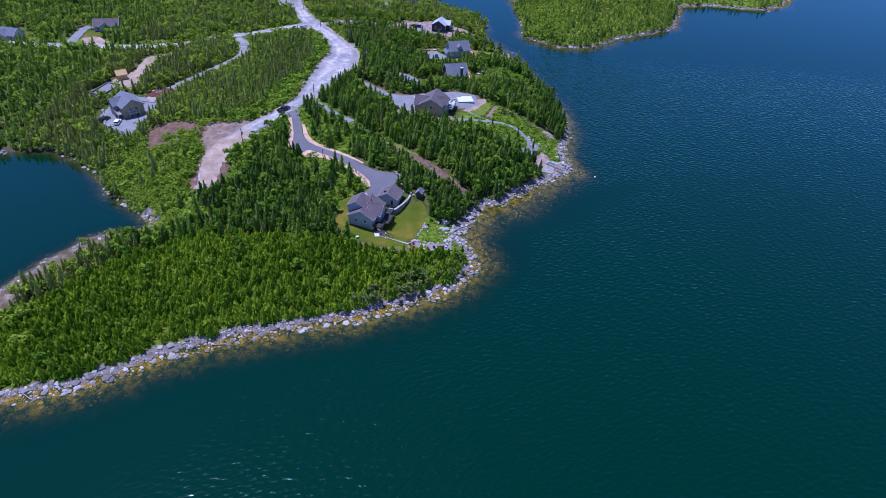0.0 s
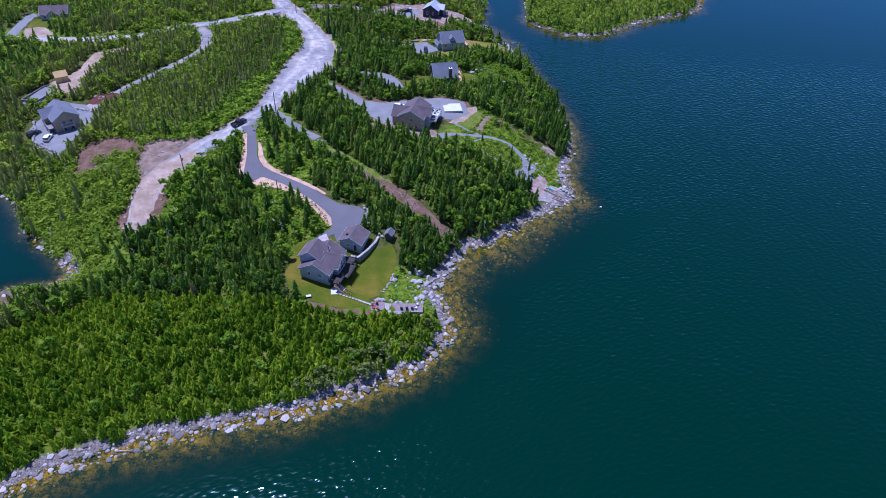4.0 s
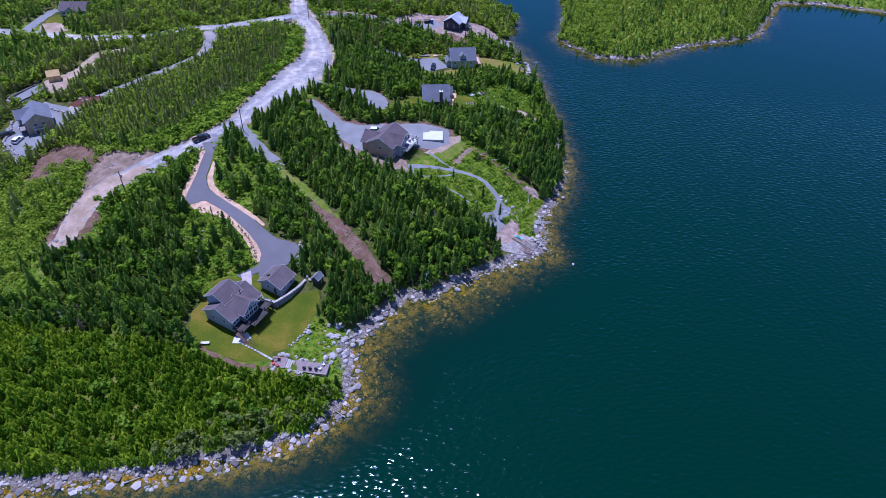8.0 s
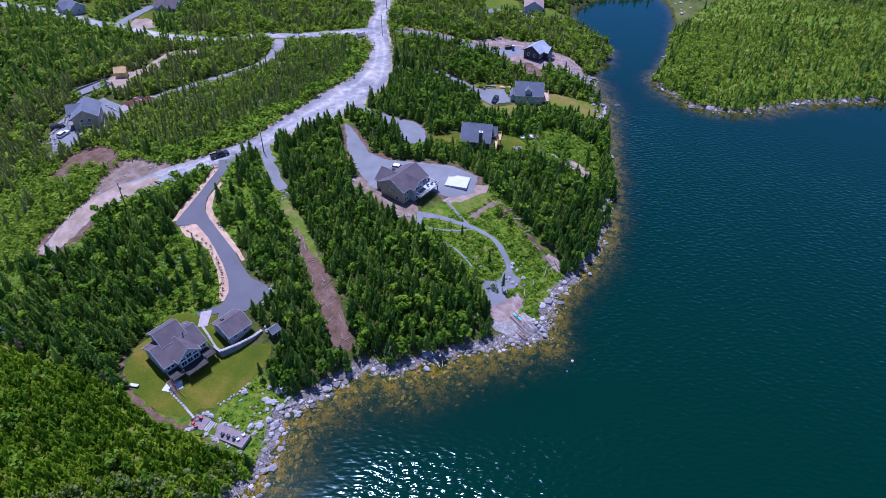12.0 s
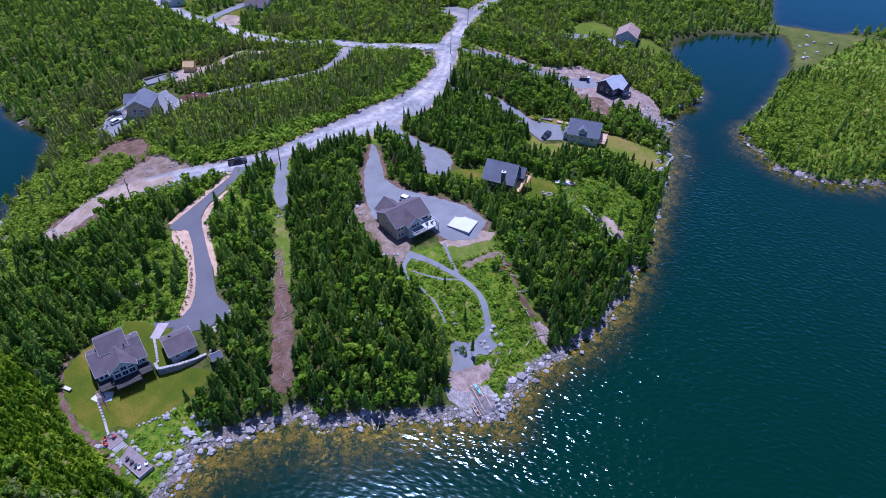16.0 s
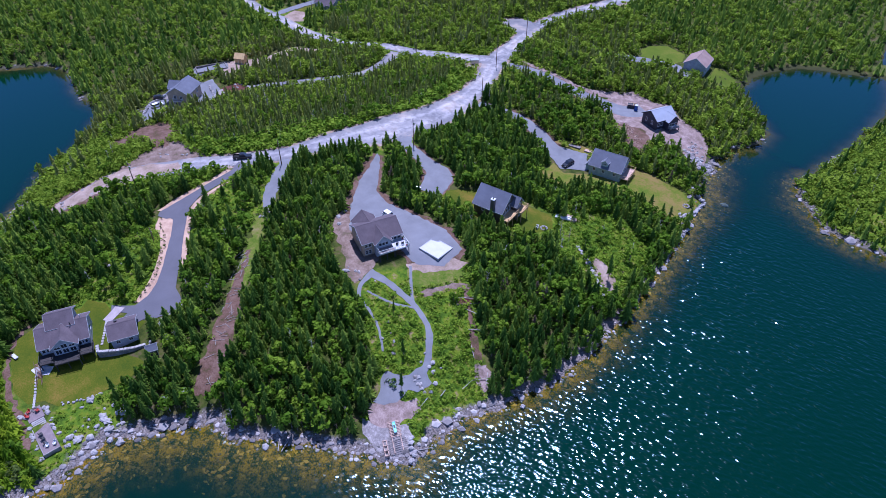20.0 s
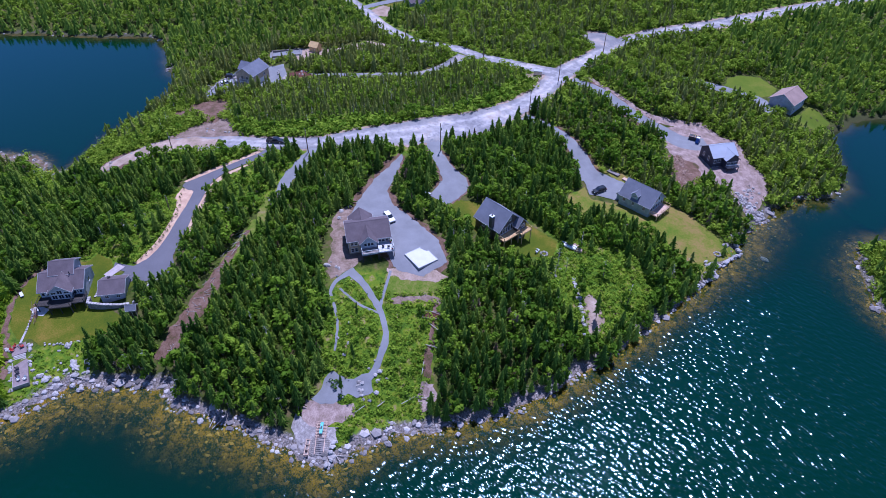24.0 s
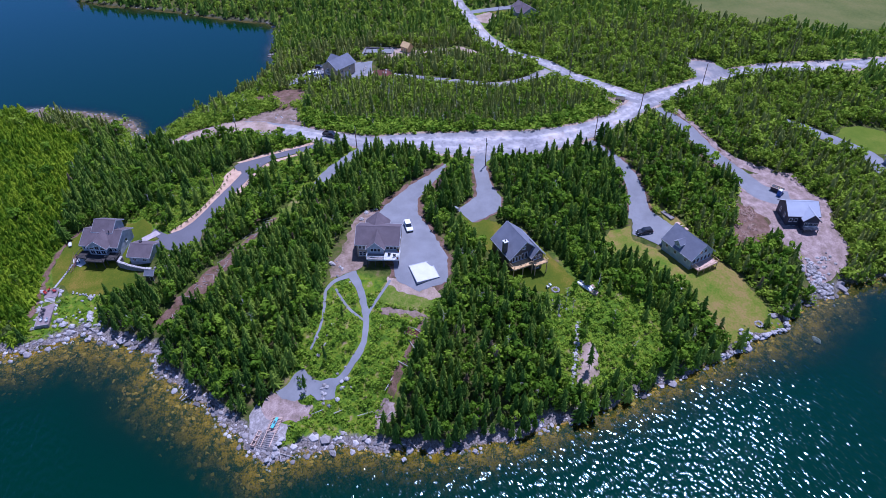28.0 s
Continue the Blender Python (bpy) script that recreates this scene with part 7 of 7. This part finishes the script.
brown = spruce & ~back & ((u * 997) % 1 < 0.035)
h = size(brown, 3.0, 5.5)
scatter("withered_spruces", THIN, x[brown], y[brown], h, h * 1.3, rng.uniform(0.3, 0.9, h.shape), [WITHERED, SNAG], "withered brown spruces scattered in the woods", "dead trees")
xe, ye = jitter(0, 50, 172, 300, 1.5)
de = shore(xe, ye)
ke = (de > 2.2) & (de < 5.5) & ~inside(MEADOW, xe, ye) & ~inside(ESLOPE, xe, ye) & ~inside(ROCKY_GARDEN, xe, ye) & (rng.random(xe.shape) < 0.45)
xe, ye, de = xe[ke], ye[ke], de[ke]
ke = free(xe, ye, de, 0.2)
xe, ye = xe[ke], ye[ke]
h = rng.uniform(2.4, 4.6, xe.shape)
scatter("bare_trunks", SNAGS, xe, ye, h, h, np.zeros(h.shape), [BARK, BARK], "bare brown trunks along the wood's shore edge", "dead trees")

# low bushes
x2, y2 = jitter(-150, 60, 130, 440, 1.3)
d2 = shore(x2, y2)
ok = free(x2, y2, d2, 0.1)
x2, y2, d2 = x2[ok], y2[ok], d2[ok]
u2 = rng.random(x2.shape)
lowzone = np.zeros(x2.shape, bool)
for z_ in (MEADOW, GARDEN, SPUR, BUSHY_W, ESLOPE, BETWEEN, CENTRAL):
    lowzone |= inside(z_, x2, y2, 1.0)
roadside = (poly_sd(along(MAIN_ROAD, 30), x2, y2) < 0) & (x2 < -60)
bare = wiggle(x2 + 13, y2, 4.0) > 0.8
bush = (lowzone & (u2 < 0.92) & ~(bare & inside(MEADOW, x2, y2))) | (roadside & (u2 < 0.9)) | (~lowzone & ~inside(YOUNG, x2, y2, 2) & (u2 < np.where((y2 > 330) | (x2 < -90), 0.62, 0.10))) | (inside(ROCKY_GARDEN, x2, y2) & (u2 < 0.25))
hb = rng.uniform(0.4, 1.3, bush.sum()) * np.where(roadside[bush] | (y2[bush] > 330) | (x2[bush] < -90), 1.9, 1.0)
wb, tb, behind = hb * rng.uniform(1.1, 1.7, hb.shape), rng.uniform(0.4, 1.05, hb.shape), ((y2 > 330) | (x2 < -90))[bush]
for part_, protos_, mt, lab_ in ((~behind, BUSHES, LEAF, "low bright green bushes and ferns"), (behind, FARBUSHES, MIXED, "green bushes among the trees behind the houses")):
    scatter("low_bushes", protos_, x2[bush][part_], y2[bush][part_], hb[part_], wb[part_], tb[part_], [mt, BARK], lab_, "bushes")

# ferns and brambles in the open ground near the shore
x5, y5 = jitter(-60, 45, 150, 325, 0.85)
k5 = np.zeros(x5.shape, bool)
for z_ in (MEADOW, GARDEN, ESLOPE, ROCKY_GARDEN):
    k5 |= inside(z_, x5, y5, 0.5)
x5, y5 = x5[k5], y5[k5]
d5 = shore(x5, y5)
k5 = free(x5, y5, d5, 0.0) & (rng.random(x5.shape) < np.where(inside(ROCKY_GARDEN, x5, y5), 0.5, 0.85))
x5, y5 = x5[k5], y5[k5]
hb = rng.uniform(0.25, 0.75, x5.shape)
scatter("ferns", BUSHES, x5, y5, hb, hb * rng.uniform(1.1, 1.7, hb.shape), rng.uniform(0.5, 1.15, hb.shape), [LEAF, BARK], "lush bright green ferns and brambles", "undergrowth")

# far growth
x3, y3 = jitter(-420, 420, 20, 720, 2.9)
nearbox = (x3 > -165) & (x3 < 62) & (y3 > 55) & (y3 < 440)
d3 = shore(x3, y3)
sparse = ((y3 > 520) | (x3 < -300) | (x3 > 260)) & (rng.random(x3.shape) < 0.4)
island = (x3 > 22) & (x3 < 270) & (y3 > 345) & (y3 < 520)
ok = ~nearbox & ~sparse & ~island & ((np.hypot(x3, y3) < 500) | (np.hypot(x3 - 125, y3 - 250) < 480)) & (d3 > np.where(x3 < -104, 0.4, 2.0))
x3, y3, d3 = x3[ok], y3[ok], d3[ok]
ok = free(x3, y3, d3, 0.5)
x3, y3, d3 = x3[ok], y3[ok], d3[ok]
u3 = rng.random(x3.shape)
bog = inside(BOG, x3, y3)
ev = u3 < np.where(bog, 0.16, np.where(d3 < 6, 0.80, 0.55))
lf = ~ev & (u3 < np.where(bog, 0.30, 0.99))
# far spruce tints run higher: aerial haze put into the needle colour
h = rng.uniform(3.4, 7.4, ev.sum())
scatter("far_spruce_wood", FARS, x3[ev], y3[ev], h, h * 1.0 + 0.7, np.clip(rng.uniform(0.5, 1.25, h.shape) + 0.2 * wiggle(x3[ev], y3[ev], 14.0), 0, 1.2), [SPRUCE, BARK], "far spruce woods", "woods")
h = rng.uniform(2.4, 5.2, lf.sum())
scatter("far_leafy_wood", FARTREES, x3[lf], y3[lf], h, h * 1.05, np.clip(rng.uniform(0.4, 1.1, h.shape), 0, 1.1), [MIXED, BARK], "far mixed broadleaf growth", "woods")

# low young growth on the shore across the inlet
x4, y4 = jitter(22, 270, 345, 520, 1.55)
d4 = shore(x4, y4)
ok = (d4 > 1.4 + 0.7 * wiggle(x4, y4, 3.1)) & ~inside([(2, 497), (4, 506), (46, 522), (45, 505), (38, 480), (36, 455), (32.5, 452), (22, 480)], x4, y4) & (rng.random(x4.shape) < np.where((x4 > 160) | (y4 > 460), 0.55, 1.0))
x4, y4, d4 = x4[ok], y4[ok], d4[ok]
u4 = rng.random(x4.shape)
tall = u4 < np.where(d4 < 7, 0.2, 0.04)
fern = ~tall & (u4 > 0.50)
lowfir = ~tall & ~fern
h = rng.uniform(0.9, 2.0, lowfir.sum()) * (1 + 0.15 * wiggle(x4[lowfir], y4[lowfir], 8.0))
scatter("young_fir_growth", LOWFIRS, x4[lowfir], y4[lowfir], h, h * rng.uniform(1.0, 1.5, h.shape), np.clip(rng.uniform(0.25, 1.0, h.shape) + 0.28 * wiggle(x4[lowfir], y4[lowfir], 6.0), 0, 1.15), [HEATH, BARK], "low olive green young firs across the inlet", "woods")
h = rng.uniform(0.8, 1.7, fern.sum())
scatter("low_bushes", BUSHES, x4[fern], y4[fern], h, h * rng.uniform(1.1, 1.5, h.shape), rng.uniform(0.3, 0.9, h.shape), [HEATH, BARK], "low olive green bushes across the inlet", "bushes")
h = rng.uniform(3.0, 5.5, tall.sum())
scatter("far_spruce_wood", FARS, x4[tall], y4[tall], h, h * 0.9 + 0.5, rng.uniform(0.3, 0.9, h.shape), [SPRUCE, BARK], "scattered dark spruces across the inlet", "woods")
bare_ = (u4 > 0.985) & (d4 < 40)
h = rng.uniform(3.0, 5.5, bare_.sum())
scatter("dead_trees", SNAGS, x4[bare_], y4[bare_], h, h, np.zeros(h.shape), [SNAG, SNAG], "bare grey dead trunks across the inlet", "dead trees")

# planted shrubs in the mulch beds
PLANTED = [mesh_arrays("shrub", pv, pf, [SPRUCE], None, {"tint": pt + 0.2}) for pv, pf, pt, pm in BUSHES]
for k, (bx, by) in enumerate(((27.4, 228.0), (28.4, 228.6), (27.9, 229.2), (31.6, 229.2))):
    ob = new("shrub", PLANTED[k % len(BUSHES)])
    ob.matrix_basis = pose(bx, by, ground_z(bx, by) + 0.05, 0, 0, 61 * k) @ Matrix.Diagonal((1.5, 1.5, 1.2, 1))
    tagged(ob, "bright green shrub standing in the gravel landing", "shrub", "landing shrubs")
for k, (bx, by, br) in enumerate(MULCH_SHRUBS):
    ob = new("shrub", PLANTED[k % len(BUSHES)])
    ob.matrix_basis = pose(bx, by, ground_z(bx, by) + 0.05, 0, 0, 47 * k) @ Matrix.Diagonal((br * 1.5, br * 1.5, br * 1.7, 1))
    tagged(ob, "small dark green shrub planted in the mulch bed", "shrub", "mulch bed shrubs")

# single trees along the shore and about the houses
def single_trees(name, protos, mats, mask, lo, hi, wide, label, category, group):
    kinds = []
    for k, (pv, pf, pt, pm) in enumerate(protos):
        for tn in (0.15, 0.35, 0.55):
            crown, wood = pf[pm == 0], pf[pm == 1]
            groups = [wood[:4], wood[4:]] if name == "spruce_tree" else [wood[i:i + 3] for i in range(0, len(wood), 3)]
            woods = []
            for i, g in enumerate(groups):
                if not len(g):
                    continue
                own, turned = np.unique(g, return_inverse=True)
                woods.append(mesh_arrays("trunk" if i == 0 else "limb", pv[own], turned.reshape(-1, 3), [mats[1]]))
            own, turned = np.unique(crown, return_inverse=True)
            kinds.append((mesh_arrays("crown", pv[own], turned.reshape(-1, 3), [mats[0]], None, {"tint": pt[own] + tn}), woods))
    for px, py in zip(x[mask], y[mask]):
        c, t = kinds[rng.integers(len(kinds))]
        h = rng.uniform(lo, hi)
        w = h * rng.uniform(*wide)
        ob = new(name)
        ob.empty_display_size = 0.3
        ob.matrix_basis = pose(px, py, ground_z(px, py) - 0.1, rng.normal(0, 1.5), rng.normal(0, 1.5), rng.uniform(0, 360)) @ Matrix.Diagonal((w, w, h, 1))
        tagged(ob, label, category, group)
        share("crown", c, ob, Matrix())
        for k, wood in enumerate(t):
            share("limb" if k else "trunk", wood, ob, Matrix())


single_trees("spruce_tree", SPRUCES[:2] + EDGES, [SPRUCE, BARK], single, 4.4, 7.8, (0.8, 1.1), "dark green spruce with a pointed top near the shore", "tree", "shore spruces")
single_trees("leafy_tree", TREES, [LEAF, BARK], single_leafy, 3.2, 5.6, (0.85, 1.1), "light green broadleaf tree with an open crown", "tree", "broadleaf trees")
for px, py, h in ((32.7, 295.1, 9.5), (36.5, 300.5, 7.0), (24.0, 234.5, 6.0), (13.5, 238.5, 5.0), (30.2, 229.6, 6.5)):
    x, y = np.array([px]), np.array([py])
    single_trees("spruce_tree", EDGES, [SPRUCE, BARK], np.array([True]), h, h * 1.01, (0.6, 0.65), "tall thin spruce with a bare lower trunk", "tree", "lone spruces")

# ---- shore stones and rockweed ----
def lump(seed, flat, rough):
    """A rough stone of twenty faces, one unit in radius."""
    bm = bmesh.new()
    bmesh.ops.create_icosphere(bm, subdivisions=1, radius=1.0)
    r = np.random.default_rng(seed)
    v = np.array([tuple(q.co) for q in bm.verts])
    f = np.array([[q.index for q in t.verts] for t in bm.faces])
    bm.free()
    v = v * (1 + rough * r.uniform(-1, 1, (len(v), 1))) * (1, r.uniform(0.6, 1.0), flat)
    return v, f, np.zeros(len(v)), np.zeros(len(f), int)


def island_stone(name, stops):
    m, n, l, b = material(name, 0.9)
    g = n.new("ShaderNodeNewGeometry")
    r = ramp(n, stops)
    s = noise_node(n, l, 5.0, 4, 0.7)
    a = n.new("ShaderNodeMath")
    a.operation, a.inputs[1].default_value = "MULTIPLY_ADD", 0.3
    l.new(s.outputs[0], a.inputs[0])
    o = n.new("ShaderNodeMath")
    o.operation, o.inputs[1].default_value = "MULTIPLY", 0.75
    l.new(g.outputs["Random Per Island"], o.inputs[0])
    l.new(o.outputs[0], a.inputs[2])
    l.new(a.outputs[0], r.inputs[0])
    l.new(r.outputs[0], b.inputs["Base Color"])
    bump(n, l, b, s.outputs[0], 0.5, 0.06)
    return m


SHINGLE = island_stone("shore_granite", [(0.05, (0.07, 0.062, 0.06)), (0.35, (0.17, 0.15, 0.148)), (0.7, (0.32, 0.285, 0.28)), (0.98, (0.52, 0.475, 0.465))])
KELP = island_stone("rockweed_clumps", [(0.05, (0.035, 0.036, 0.007)), (0.4, (0.145, 0.090, 0.008)), (0.75, (0.305, 0.170, 0.009)), (0.98, (0.43, 0.26, 0.027))])
STONES = [lump(200 + k, 0.62, 0.25) for k in range(8)]
TUFTS = [lump(220 + k, 0.3, 0.6) for k in range(6)]


def shore_points(x0, x1, y0, y1, step, lo, hi):
    px, py = jitter(x0, x1, y0, y1, step)
    pd = shore(px, py)
    k = (pd > lo) & (pd < hi)
    return px[k], py[k], pd[k]


for area, step, lab in (((-130, 60, 60, 330), 0.6, "loose grey granite stones along the shore"), ((-260, 260, 60, 520), 1.5, "grey stones on the far shores")):
    px, py, pd = shore_points(*area, step, -1.2, 4.4)
    k = pd < np.where(py < 170, 4.4, 2.9)
    px, py, pd = px[k], py[k], pd[k]
    if step > 1:
        k = ~((px > -130) & (px < 60) & (py > 60) & (py < 330))
        px, py, pd = px[k], py[k], pd[k]
        k = np.hypot(px - 2, py - 468) > 62
        px, py, pd = px[k], py[k], pd[k]
    k = rng.random(px.shape) < np.interp(pd, (-1.2, -0.3, 1.5, 3.0, 4.4), (0.25, 0.8, 0.9, 0.7, 0.3)) * np.where((px < -104) | ((py > 247) & (px > 18) & ~((px > 28) & (py > 350))), np.where(pd < 1.4, 0.6, 0.15), 1.0)
    px, py, pd = px[k], py[k], pd[k]
    sz = np.minimum(rng.lognormal(-1.3, 0.6, px.shape), 1.25) * (1.0 if step < 1 else 1.7)
    scatter("shore_stones", STONES, px, py, sz, sz, np.zeros(px.shape), [SHINGLE], lab, "stones")
px, py, pd = shore_points(-130, 60, 60, 390, 0.66, -13.0, 0.3)
wide_ = np.where((px > 2) & (py > 155) & (py < 225), 13.0, np.where(py > 320, 10.0, 6.0))
k = rng.random(px.shape) < np.clip(1.1 + pd / wide_, 0, 1) * np.clip(0.55 + 0.6 * wiggle(px, py, 3.3), 0.08, 0.9)
px, py, pd = px[k], py[k], pd[k]
sz = rng.uniform(0.22, 0.75, px.shape)
scatter("rockweed", TUFTS, px, py, sz * 0.9, sz, np.zeros(px.shape), [KELP], "golden brown rockweed in the clear shallows", "seaweed")
for (ax, ay), (bx, by) in zip(COAST[:33], COAST[1:34]):
    n = max(1, int(math.hypot(bx - ax, by - ay) / 4.0))
    for k in range(n):
        t = rrng.random()
        ex, ey = bx - ax, by - ay
        L = math.hypot(ex, ey)
        off = rrng.uniform(-1.6, 2.6)
        qx, qy = ax + ex * t - ey / L * off, ay + ey * t + ex / L * off
        if (qy > 247 and rrng.random() < 0.6):
            continue
        if -3 < float(shore(np.array([qx]), np.array([qy]))[0]) < 3.5:
            boulder(qx, qy, rrng.choice((0.22, 0.28, 0.34, 0.45, 0.7)), "weathered grey granite boulder at the water's edge", "shore boulders", rrng.random() < 0.3)
for k in range(26):
    t = rrng.uniform(0, 32)
    i = int(t)
    ax, ay, bx, by = *COAST[i], *COAST[i + 1]
    qx, qy = ax + (bx - ax) * (t - i) + rrng.uniform(-2, 2), ay + (by - ay) * (t - i) + rrng.uniform(-2, 2)
    if 0 < float(shore(np.array([qx]), np.array([qy]))[0]) < 4:
        lg = thing("driftwood_log", "bleached driftwood log lying on the stones", "driftwood", qx, qy, None, rrng.uniform(0, 180), "driftwood", -0.25)
        part("trunk", rod((-1.8, 0, 0), (1.8, 0.2, 0.25), 0.12, 7, 0.06), SNAG, lg)
        part("branch", rod((0.4, 0, 0.1), (1.0, 0.6, 0.4), 0.04, 5, 0.02), SNAG, lg)
# slash lying on the cleared strip
for ax, ay, bx, by in ((35.0, 233.8, 36.0, 231.0), (36.6, 236.0, 36.0, 238.0), (38.0, 241.2, 37.5, 244.6), (37.5, 244.8, 39.4, 248.2), (44.4, 251.8, 46.8, 253.4), (30.5, 249.5, 34.0, 247.5), (22.0, 254.0, 25.4, 255.2), (27.0, 251.0, 29.4, 253.4), (37.0, 249.6, 40.4, 246.0), (19.0, 255.5, 21.6, 257.6)):
    lg = thing("felled_trunk", "bare pale felled trunk lying on the undergrowth", "log", (ax + bx) / 2, (ay + by) / 2, None, math.degrees(math.atan2(by - ay, bx - ax)), "felled trunks", -0.45)
    ln = math.hypot(bx - ax, by - ay) / 2
    part("trunk", rod((-ln, 0, 0), (ln, 0.1, 0.15), 0.11, 6, 0.06), SNAG, lg)
    part("stub", rod((0.2 * ln, 0, 0.05), (0.45 * ln, 0.5, 0.35), 0.04, 5, 0.015), SNAG, lg)
for k in range(40):
    t = rrng.random()
    qx, qy = -30 + 33 * t + rrng.uniform(-2, 2), 219 - 24 * t + rrng.uniform(-2, 2)
    lg = thing("felled_trunk", "bare grey felled trunk on the brown earth", "log", qx, qy, None, rrng.uniform(0, 180), "felled trunks", -0.15)
    ln = rrng.uniform(0.7, 1.7)
    part("trunk", rod((-ln, 0, 0), (ln, 0.1, 0.12), 0.05, 6, 0.03), SNAG, lg)
    part("stub", rod((0.3, 0, 0.05), (0.6, 0.35, 0.3), 0.03, 5, 0.015), SNAG, lg)
for k in range(46):
    along_ = rrng.random()
    qx, qy = -21 + 15 * along_ + rrng.gauss(0, 1.5), 361 - 8 * along_ + rrng.gauss(0, 1.6)
    lg = thing("brush_heap", "heap of dry reddish cut brush", "brush", qx, qy, None, rrng.uniform(0, 360), "brush heaps", -0.1)
    part("branches", join(*[rod((rrng.uniform(-0.5, 0.5), rrng.uniform(-0.5, 0.5), 0), (rrng.uniform(-1.2, 1.2), rrng.uniform(-1.2, 1.2), rrng.uniform(0.2, 0.7)), 0.05, 4, 0.02) for _ in range(7)]), REDWOOD, lg)
